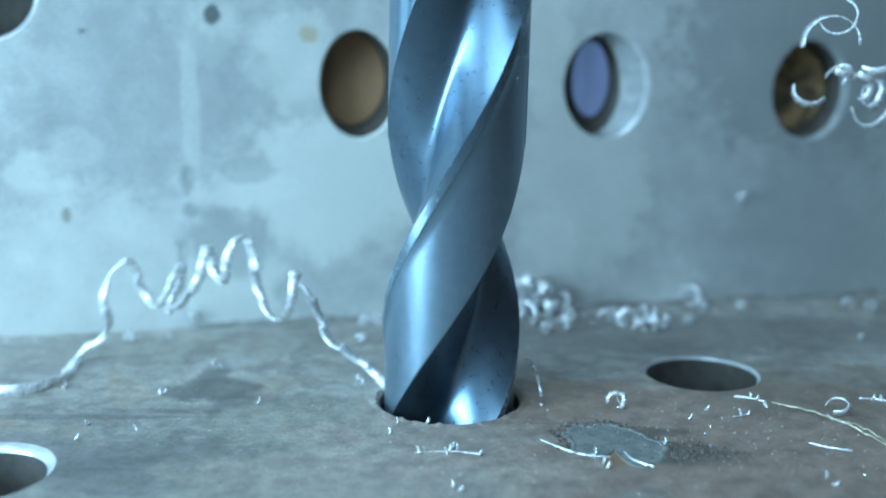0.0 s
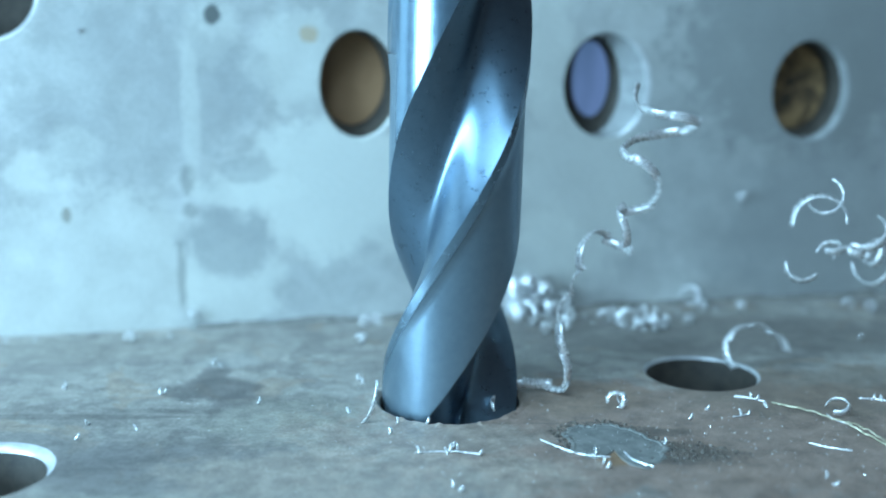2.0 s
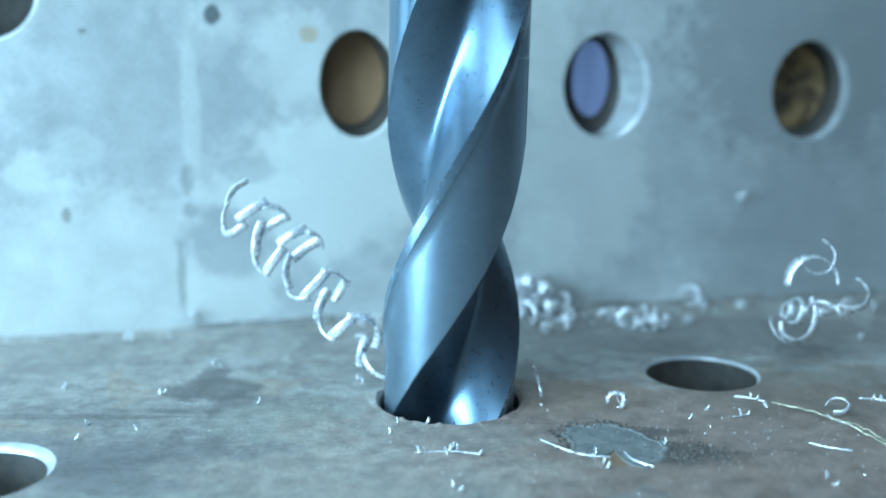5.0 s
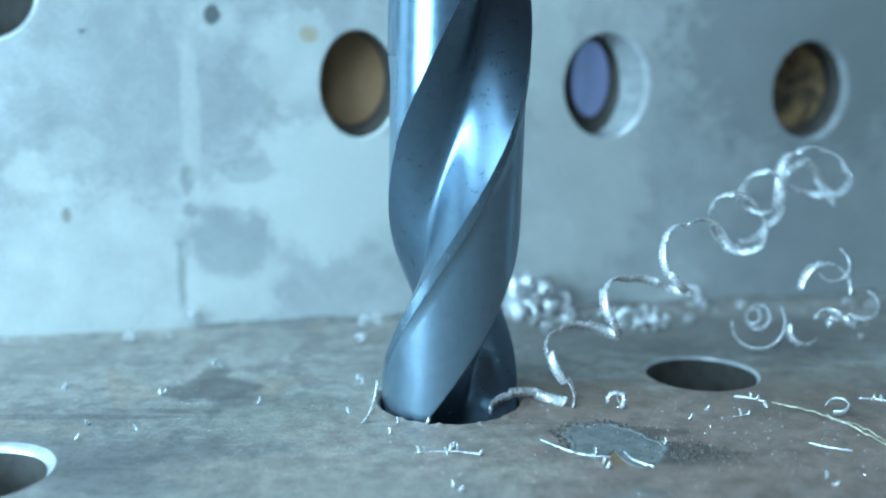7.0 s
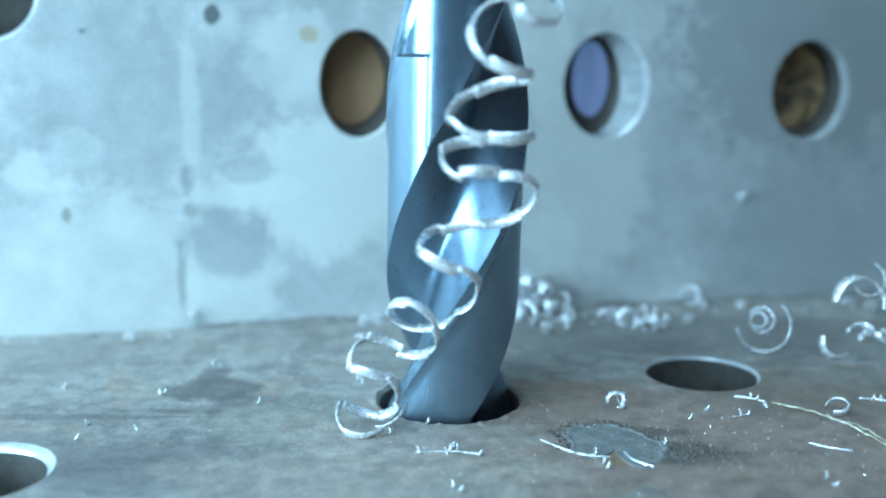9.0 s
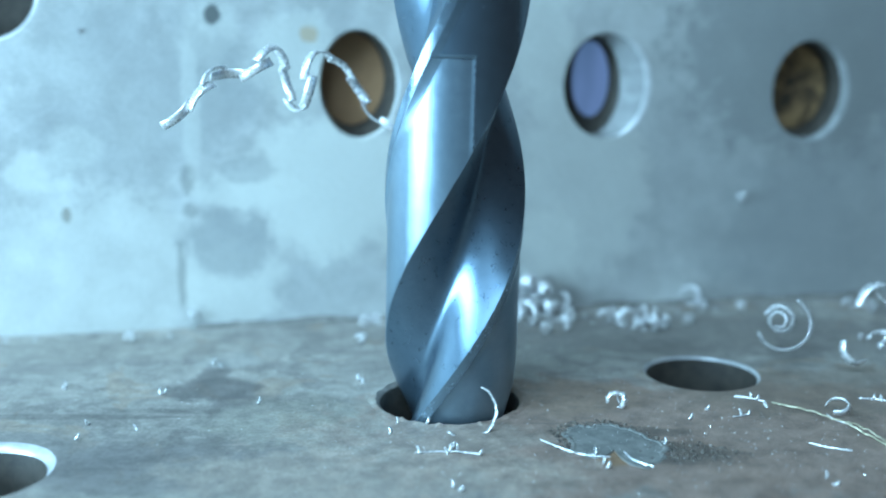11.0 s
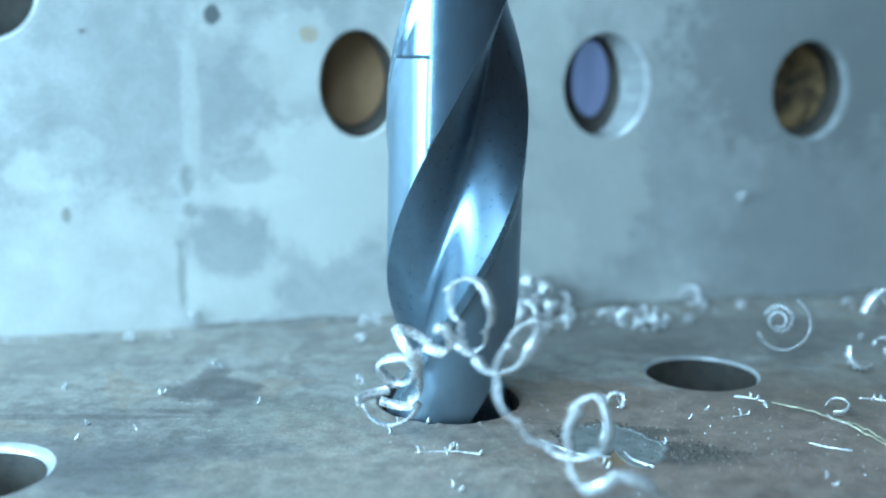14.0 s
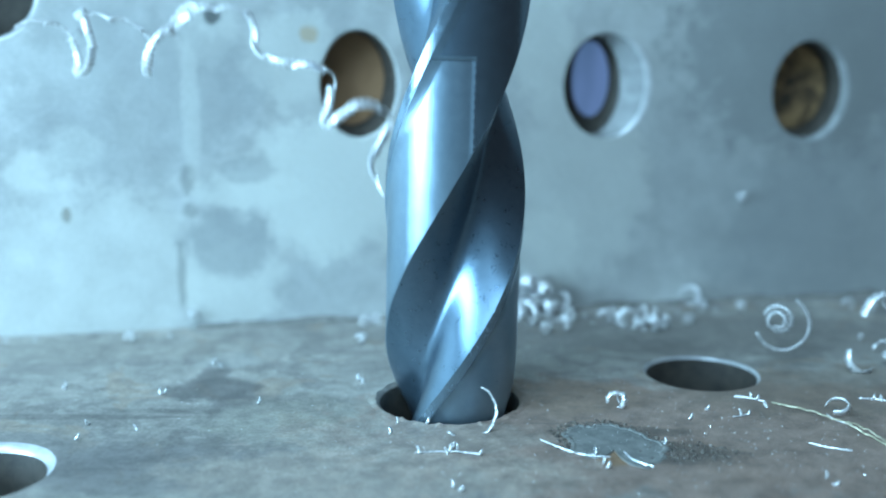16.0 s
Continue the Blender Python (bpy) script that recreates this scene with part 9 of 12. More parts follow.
    walk(coils[23], [
        (0, at(-19.8, 7.4, 13.9, -8, -10, -114)), (0.25, at(-14.7, 5.2, 12.2, -13, 38, -128)), (0.5, at(-8.3, 4.1, 2.5, 136, 67, 17)), (0.62, at(-7.6, 4.3, 1.7, 150, 45, -21)),
        (0.75, at(-6.8, 4.6, 0.8, 174, 33, -56)), (0.88, at(-6.5, 5.2, 2.4, 117, 80, -149)), (1, at(-6.2, 5.9, 4.0, 47, 35, 105)), (1.25, at(-7.4, 5.8, 4.3, 47, 41, 106)),
        (1.38, at(-8.8, 3.9, 3.1, -4, -26, 81)), (1.5, at(-10.2, 2.0, 1.8, -135, -64, -178)), (1.75, at(-9.8, 2.5, 1.6, -135, -47, 179)), (1.88, at(-9.7, 4.0, 1.1, -134, -30, 134)),
        (2, at(-9.6, 5.4, 0.7, -146, -18, 93)), (2.25, at(-17.0, 3.4, 2.6, -144, -12, 123)), (2.38, at(-21.1, 2.1, 6.2, -94, -41, 90)), (2.5, at(-25.3, 0.8, 9.9, -29, -31, 41)),
        (2.75, at(-23.7, 0.1, 8.0, -27, -27, 31)), (3, at(-21.4, -3.1, 2.1, -100, -76, 149)), (3.25, at(-16.7, -1.3, 2.1, -113, -83, 167)), (3.38, at(-12.6, 1.4, 2.0, -164, -31, -145)),
        (3.5, at(-8.5, 4.2, 1.9, -170, 24, -144)), (3.75, at(-8.6, 4.1, 2.6, 144, 42, -137)), (3.88, at(-8.7, 3.1, 5.0, -135, 83, -114)), (4, at(-8.8, 2.0, 7.4, 8, 49, -28)),
        (4.4, at(-7.7, 1.5, 7.5, 6, 53, -30)), (4.6, at(-7.5, 1.6, 5.0, 54, 38, -36)), (4.8, at(-7.3, 1.7, 2.5, 97, 31, -53)), (5.2, at(-6.2, 1.2, 2.6, 125, 34, -11)),
        (5.63, at(-8.2, 3.1, 6.0, 121, 38, -55)), (5.78, at(-8.7, 4.3, 7.8, 176, 9, -35)), (5.92, at(-9.2, 5.5, 9.6, -136, -24, -47)), (6.07, at(-9.8, 6.7, 11.5, -71, -32, -85)),
        (6.5, at(-11.8, 8.6, 14.8, -113, 2, -79)), (6.75, at(-16.5, 10.8, 14.1, -109, -9, -74)), (6.88, at(-19.5, 10.9, 15.1, -66, -28, -138)), (7, at(-22.6, 11.0, 16.0, -30, 0, 163)),
        (7.25, at(-22.2, 6.8, 10.9, -35, 12, 173)), (7.5, at(-22.2, 1.9, 4.0, -68, 60, -167)), (7.75, at(-21.1, -3.0, 7.0, -63, 55, -159)), (7.88, at(-20.8, -3.8, 8.4, 24, 60, -145)),
        (8, at(-20.5, -4.6, 9.7, 109, 53, -135)), (8.25, at(-17.0, -6.6, 11.2, 90, 66, -145)), (8.38, at(-14.1, -7.5, 12.7, 32, 40, 123)), (8.5, at(-11.1, -8.5, 14.2, 38, 0, 83)),
        (8.75, at(-10.3, -5.3, 14.9, 67, 0, 102)), (8.88, at(-11.0, -5.7, 14.8, 8, -35, 110)), (9, at(-11.6, -6.1, 14.6, -76, -39, 156)), (9.5, at(-11.8, -4.3, 14.9, -72, -47, 151)),
        (10, at(-12.0, -2.6, 15.2, -70, -46, 149)), (10.25, at(-13.0, 0.8, 15.3, -80, -25, 110)), (10.5, at(-14.1, 4.1, 15.4, -100, -14, 72)), (11, at(-14.2, 5.8, 15.7, -101, -15, 76)),
        (11.5, at(-14.4, 7.6, 16.0, -101, -10, 87)), (11.75, at(-16.0, 9.5, 12.6, -103, -11, 85)), (11.88, at(-14.6, 8.6, 11.7, -72, -3, 149)), (12, at(-13.1, 7.6, 10.7, -51, -28, -149)),
        (12.25, at(-17.7, 3.7, 11.9, -53, -36, -147)), (12.5, at(-24.1, -0.4, 13.3, -48, 4, -157)), (12.75, at(-17.8, -0.7, 10.0, -39, 7, -149)), (12.88, at(-14.5, -0.8, 6.6, -90, 13, -153)),
        (13, at(-11.3, -0.9, 3.2, -141, 13, -160)), (13.25, at(-12.4, -2.0, 3.8, -136, 11, -158)), (13.5, at(-13.6, -2.4, 4.7, -156, -15, -147)), (13.75, at(-13.5, -3.7, 6.5, -156, -16, -144)),
        (14, at(-14.6, -5.1, 10.2, -126, -55, -172)), (14.25, at(-18.9, -3.6, 9.8, -111, -37, 178)), (14.38, at(-20.2, -2.6, 7.4, -145, -37, -124)), (14.5, at(-21.4, -1.7, 4.9, -164, -16, -79)),
        (14.75, at(-17.4, 1.1, 3.8, -164, -4, -68)), (15, at(-15.3, 5.7, 6.8, -149, 60, -44)), (15.25, at(-13.5, 4.3, 8.4, -121, 70, -17)), (15.5, at(-11.2, 1.6, 11.5, -45, 32, -18)),
        (15.75, at(-12.9, -3.7, 21.0, -24, 44, 32)), (16, at(-14.6, -7.1, 29.5, 51, 44, 144)),
    ])
    walk(coils[24], [
        (0, at(-19.2, 8.7, 11.9, 92, -82, 169)), (0.25, at(-11.2, 6.1, 5.9, 158, -81, 100)), (0.38, at(-7.5, 3.1, 2.1, 41, -46, -114)), (0.5, at(-3.7, 0.2, -1.7, 57, 0, -88)),
        (0.75, at(-5.5, 1.2, 0.9, 126, 7, -51)), (0.88, at(-6.5, 3.9, 1.4, 131, 37, -87)), (1, at(-7.5, 6.7, 1.9, 102, 61, -148)), (1.25, at(-8.7, 6.6, 2.1, 115, 73, -123)),
        (1.38, at(-8.4, 4.6, 1.3, 174, 40, -23)), (1.5, at(-8.2, 2.6, 0.5, 156, 1, 18)), (1.75, at(-7.7, 3.2, 0.5, 157, 12, 21)), (2, at(-8.3, 3.8, 0.9, 112, -11, -11)),
        (2.25, at(-15.6, 1.9, 3.4, 103, -12, -19)), (2.38, at(-19.3, 1.8, 6.7, 41, -2, 0)), (2.5, at(-22.9, 1.8, 10.0, -17, 20, 1)), (2.75, at(-21.3, 1.2, 8.0, -27, 9, -2)),
        (3, at(-21.3, -1.9, 4.6, -24, -42, 59)), (3.25, at(-16.6, 0.2, 4.3, -11, -40, 53)), (3.38, at(-12.0, 2.8, 4.1, -10, 21, 23)), (3.5, at(-7.5, 5.4, 4.0, -79, 63, -59)),
        (3.75, at(-7.8, 4.9, 5.5, -39, -2, -18)), (3.88, at(-7.9, 3.1, 5.1, -31, 34, -39)), (4, at(-8.1, 1.2, 4.8, -46, 70, -75)), (4.4, at(-5.7, 0.4, 2.1, 16, 61, -39)),
        (4.8, at(-5.8, -0.3, 1.0, 73, 47, -29)), (5.2, at(-3.4, -1.1, -1.7, 57, 0, -73)), (5.63, at(-6.6, 1.0, 3.8, 60, 57, -35)), (5.85, at(-8.4, 4.8, 6.6, -3, -2, -70)),
        (6.07, at(-10.1, 8.5, 9.5, -74, -57, -26)), (6.5, at(-13.3, 10.6, 15.0, -76, -19, -18)), (6.75, at(-17.7, 12.7, 14.5, -78, -22, -20)), (6.88, at(-18.6, 11.5, 14.9, -32, 5, -20)),
        (7, at(-19.6, 10.2, 15.4, 19, 24, 1)), (7.25, at(-19.1, 6.3, 10.6, 23, 26, 4)), (7.5, at(-20.5, 2.4, 6.3, 21, -42, 31)), (7.75, at(-19.3, -1.9, 9.4, 18, -30, 45)),
        (7.88, at(-20.0, -3.9, 8.3, -35, -63, 64)), (8, at(-20.6, -5.9, 7.3, -137, -56, 135)), (8.25, at(-17.4, -7.6, 8.5, -129, -63, 134)), (8.38, at(-14.9, -7.2, 11.2, -63, -54, 45)),
        (8.5, at(-12.4, -6.7, 13.9, -53, -20, 9)), (8.75, at(-12.0, -3.8, 14.7, -63, -40, 10)), (8.88, at(-11.1, -4.6, 13.5, -156, -15, 82)), (9, at(-10.1, -5.4, 12.3, 149, 51, 80)),
        (9.5, at(-10.2, -3.7, 12.5, 137, 52, 67)), (10, at(-10.3, -2.0, 12.7, 134, 53, 65)), (10.25, at(-11.8, -0.2, 14.1, 78, 46, -18)), (10.5, at(-13.3, 1.5, 15.5, 67, 11, -62)),
        (11, at(-13.4, 3.3, 15.7, 65, 12, -61)), (11.5, at(-13.5, 5.0, 15.9, 64, 4, -57)), (11.75, at(-14.8, 6.5, 12.8, 70, 6, -56)), (11.88, at(-13.5, 7.8, 10.8, 50, 30, 11)),
        (12, at(-12.3, 9.2, 8.7, 77, 53, 103)), (12.25, at(-17.0, 5.4, 9.8, 79, 53, 99)), (12.5, at(-21.9, 1.5, 12.5, 34, 37, 59)), (12.75, at(-15.4, 1.6, 9.3, 31, 38, 60)),
        (12.88, at(-12.3, 1.1, 6.9, 56, 2, 70)), (13, at(-9.3, 0.6, 4.5, 78, -35, 64)), (13.25, at(-10.6, -0.5, 5.2, 63, -23, 67)), (13.5, at(-11.6, -0.5, 5.1, 128, -27, 54)),
        (13.75, at(-11.6, -1.9, 6.8, 123, -27, 69)), (14, at(-12.9, -3.6, 8.8, 123, 7, 48)), (14.25, at(-17.0, -2.6, 8.9, 111, -3, 45)), (14.38, at(-19.2, -3.0, 7.8, 114, 40, 37)),
        (14.5, at(-21.4, -3.3, 6.7, 85, 81, 1)), (14.75, at(-17.2, -0.7, 5.4, 145, 75, 67)), (15, at(-14.1, 3.9, 5.5, -157, 7, 118)), (15.25, at(-12.5, 2.7, 7.1, -166, 2, 127)),
        (15.38, at(-10.8, 2.4, 8.7, 124, 50, 119)), (15.5, at(-9.0, 2.1, 10.3, 8, 38, 52)), (15.75, at(-10.9, -2.6, 19.5, -3, 48, 44)), (15.88, at(-13.1, -4.9, 23.3, -27, 76, 73)),
        (16, at(-15.4, -7.3, 27.1, 123, 74, -88)),
    ])
    walk(coils[25], [
        (0, at(-18.6, 8.2, 9.1, 149, -70, 148)), (0.25, at(-11.2, 5.6, 2.9, 178, -75, 122)), (0.5, at(-3.6, 1.2, -1.9, -115, 0, 79)), (0.62, at(-4.4, 1.8, -0.7, 174, 12, 75)),
        (0.75, at(-5.1, 2.3, 0.5, 100, 12, 63)), (0.88, at(-6.0, 3.8, 0.5, 146, 19, 106)), (1, at(-6.8, 5.3, 0.5, -174, -4, 142)), (1.25, at(-8.0, 4.9, 0.5, -138, -18, 131)),
        (1.5, at(-5.3, 3.6, 0.5, -172, 0, -161)), (1.62, at(-5.1, 4.0, 0.5, 127, -1, -160)), (1.75, at(-4.9, 4.4, 0.5, 65, 0, -159)), (1.88, at(-5.1, 3.9, 0.6, -14, 1, -172)),
        (2, at(-5.4, 3.5, 0.8, -93, -11, -175)), (2.25, at(-12.4, 1.8, 3.6, -64, 1, -168)), (2.5, at(-21.0, 0.8, 9.4, -9, 18, 142)), (2.75, at(-19.5, 0.0, 7.3, -28, 1, 175)),
        (3, at(-19.1, -0.7, 5.8, -14, 14, -171)), (3.25, at(-14.3, 1.8, 5.4, -8, 19, -147)), (3.5, at(-9.4, 6.0, 5.0, 17, 20, 176)), (3.62, at(-8.1, 4.8, 3.8, 9, -25, 147)),
        (3.75, at(-6.8, 3.5, 2.6, 43, -65, 92)), (3.88, at(-5.3, 0.8, 0.5, -20, -34, 120)), (4, at(-3.8, -1.9, -1.7, -57, 0, 108)), (5.2, at(-3.6, -0.2, -1.9, -115, 0, 94)),
        (5.42, at(-5.1, 0.9, 0.6, -164, 14, 93)), (5.63, at(-6.7, 2.0, 3.1, 143, 22, 81)), (5.85, at(-9.2, 4.8, 5.7, -169, -2, 88)), (6.07, at(-11.7, 7.6, 8.2, -119, -23, 73)),
        (6.5, at(-14.7, 9.8, 13.3, -105, -37, 76)), (6.75, at(-18.6, 11.6, 13.2, -105, -20, 97)), (6.83, at(-18.4, 11.3, 13.2, -126, -38, 55)), (6.92, at(-18.1, 11.1, 13.1, -125, -63, 1)),
        (7, at(-17.8, 10.9, 13.1, -64, -67, -108)), (7.25, at(-17.4, 7.2, 8.6, -73, -60, -102)), (7.5, at(-18.6, 4.2, 7.1, 1, -18, -134)), (7.75, at(-17.7, 0.4, 9.8, -2, -30, -125)),
        (7.88, at(-18.1, -3.1, 8.0, -65, 8, -135)), (8, at(-18.6, -6.6, 6.2, -139, 13, -176)), (8.25, at(-15.6, -8.1, 7.1, -148, -1, -162)), (8.5, at(-13.0, -8.0, 12.0, -112, -64, 127)),
        (8.75, at(-12.9, -5.7, 12.7, -68, -61, 94)), (8.88, at(-11.6, -4.3, 11.5, -147, -60, -141)), (9, at(-10.4, -2.9, 10.3, -147, -24, -88)), (9.5, at(-10.4, -1.1, 10.5, -145, -22, -88)),
        (10, at(-10.5, 0.6, 10.6, -142, -23, -87)), (10.25, at(-11.1, 0.1, 12.5, -108, -53, -141)), (10.5, at(-11.6, -0.5, 14.4, -52, -39, 145)), (11, at(-11.7, 1.3, 14.6, -50, -40, 144)),
        (11.5, at(-11.8, 3.0, 14.7, -40, -44, 136)), (11.75, at(-12.5, 4.2, 11.9, -56, -30, 149)), (11.88, at(-12.9, 7.4, 9.2, 8, 16, 126)), (12, at(-13.3, 10.5, 6.5, 96, 51, 170)),
        (12.25, at(-18.2, 6.9, 7.6, 95, 55, 172)), (12.5, at(-21.9, 2.8, 9.9, 85, 69, 147)), (12.75, at(-15.6, 3.1, 6.6, 83, 69, 141)), (13, at(-9.5, 3.0, 5.2, 18, 17, 114)),
        (13.25, at(-10.6, 2.3, 5.8, 8, 23, 93)), (13.5, at(-11.9, 1.4, 6.4, 36, -16, 149)), (13.75, at(-12.1, -0.0, 8.4, 39, -14, 143)), (14, at(-12.4, -1.6, 9.7, 76, -32, 132)),
        (14.25, at(-16.3, -1.0, 10.0, 75, -36, 125)), (14.38, at(-19.2, -1.7, 9.6, 5, -45, 116)), (14.5, at(-22.1, -2.4, 9.2, -79, -53, 126)), (14.75, at(-17.8, 0.2, 7.7, -66, -64, 113)),
        (15, at(-12.7, 2.3, 7.0, 85, -51, -18)), (15.25, at(-11.3, 1.4, 8.6, 87, -37, -4)), (15.38, at(-9.8, 2.3, 8.2, 23, 8, 50)), (15.5, at(-8.2, 3.3, 7.8, -42, 75, 30)),
        (15.75, at(-10.2, -1.0, 16.8, -20, 68, 53)), (15.88, at(-12.1, -4.4, 20.9, -180, 45, -148)), (16, at(-14.1, -7.8, 25.1, -146, -13, 178)),
    ])
    walk(coils[26], [
        (0, at(-17.5, 7.4, 6.7, -180, -37, 134)), (0.25, at(-10.5, 4.8, 0.5, -175, -33, 127)), (0.38, at(-6.5, 4.1, -0.8, -167, -17, 84)), (0.5, at(-2.5, 3.4, -2.2, -172, 0, 44)),
        (0.62, at(-3.1, 4.0, -1.0, -98, 12, 44)), (0.75, at(-3.6, 4.7, 0.1, -22, 15, 56)), (0.88, at(-4.0, 4.2, 0.3, -83, -22, 95)), (1, at(-4.4, 3.6, 0.5, -152, 0, 146)),
        (1.25, at(-5.4, 2.9, 0.5, -94, -12, 160)), (1.38, at(-3.9, 3.7, 0.5, -147, -15, -178)), (1.5, at(-2.5, 4.5, 0.5, 163, 0, -162)), (1.62, at(-2.4, 5.0, 0.5, -169, 59, -137)),
        (1.75, at(-2.3, 5.4, 0.5, -48, 47, -18)), (1.88, at(-2.5, 5.0, 0.5, -93, 35, -96)), (2, at(-2.7, 4.7, 0.5, -98, 0, -145)), (2.25, at(-9.3, 3.2, 3.5, -54, -44, -123)),
        (2.5, at(-19.6, 1.8, 9.9, -23, -14, -127)), (2.75, at(-18.3, 0.9, 8.1, -33, -14, -141)), (3, at(-16.8, 0.3, 6.7, -25, 19, -121)), (3.25, at(-12.1, 3.1, 6.2, -16, -1, -123)),
        (3.38, at(-11.0, 4.3, 4.5, 9, 42, -125)), (3.5, at(-10.0, 5.6, 2.9, 98, 73, -56)), (3.75, at(-7.7, 2.6, 0.5, 18, 78, -99)), (3.88, at(-5.9, 0.8, -0.7, -119, 50, 110)),
        (4, at(-4.0, -1.0, -1.9, -115, 0, 96)), (5.2, at(-3.1, 2.3, -2.2, -172, 0, 60)), (5.42, at(-4.6, 3.3, 0.1, -157, -75, 53)), (5.63, at(-6.1, 4.4, 2.4, 11, -28, -108)),
        (5.85, at(-8.6, 4.8, 5.2, 39, -1, -89)), (6.07, at(-11.1, 5.1, 8.0, 76, 13, -59)), (6.5, at(-14.1, 7.3, 12.5, 63, 7, -52)), (6.75, at(-17.2, 8.9, 13.0, 59, 11, -48)),
        (6.88, at(-18.1, 10.4, 11.9, 101, 3, -116)), (7, at(-18.9, 11.9, 10.7, 126, 38, -179)), (7.25, at(-18.6, 8.5, 6.7, 125, 43, -178)), (7.5, at(-17.4, 5.2, 4.9, -43, 77, 30)),
        (7.75, at(-16.9, 1.6, 6.8, -50, 84, 28)), (7.88, at(-16.7, -1.9, 7.2, -122, 59, -98)), (8, at(-16.6, -5.5, 7.6, -98, 33, -136)), (8.25, at(-13.6, -6.4, 8.4, -103, 26, -136)),
        (8.38, at(-12.7, -7.2, 8.8, -126, -15, -150)), (8.5, at(-11.8, -8.0, 9.1, -151, -58, -145)), (8.75, at(-11.8, -6.4, 9.9, -123, -60, -165)), (8.88, at(-11.1, -3.2, 10.0, -162, -21, -110)),
        (9, at(-10.3, 0.1, 10.2, -159, 27, -82)), (9.5, at(-10.4, 1.8, 10.3, -138, 24, -63)), (10, at(-10.6, 3.4, 10.4, -133, 23, -58)), (10.25, at(-10.3, 1.3, 11.3, -134, -20, -89)),
        (10.5, at(-10.0, -0.8, 12.2, -100, -54, -142)), (11, at(-10.2, 0.9, 12.3, -96, -57, -145)), (11.5, at(-10.3, 2.6, 12.4, -90, -58, -150)), (11.75, at(-10.3, 3.8, 9.8, -86, -49, -153)),
        (11.88, at(-12.4, 6.5, 7.4, 179, -35, -87)), (12, at(-14.5, 9.2, 5.0, 130, 15, -84)), (12.25, at(-19.4, 5.8, 6.3, 133, 18, -74)), (12.5, at(-22.9, 2.7, 7.1, 132, 54, -121)),
        (12.75, at(-17.0, 2.9, 3.8, 129, 52, -119)), (13, at(-9.9, 3.8, 3.1, -175, 81, -26)), (13.25, at(-10.8, 3.5, 3.5, -78, 74, 38)), (13.5, at(-13.2, 1.6, 5.3, 106, 75, -63)),
        (13.75, at(-13.9, -0.1, 7.6, 19, 79, -164)), (14, at(-14.4, -1.4, 9.7, 47, 41, -127)), (14.25, at(-18.0, -1.2, 10.1, 49, 48, -118)), (14.5, at(-22.5, -1.1, 11.7, 67, 66, -116)),
        (14.75, at(-18.0, 1.3, 9.9, 41, 54, -140)), (14.88, at(-14.4, 2.1, 8.9, 5, 15, -150)), (15, at(-10.8, 3.0, 7.9, -27, -21, -135)), (15.25, at(-9.5, 2.6, 9.3, -29, -16, -150)),
        (15.38, at(-8.4, 2.9, 7.2, -3, 48, -176)), (15.5, at(-7.3, 3.3, 5.0, -165, 64, -10)), (15.75, at(-9.5, -0.7, 13.8, -83, 65, 11)), (15.88, at(-10.7, -3.8, 19.8, -100, 49, -68)),
        (16, at(-11.9, -6.9, 25.8, -86, 35, -123)),
    ])
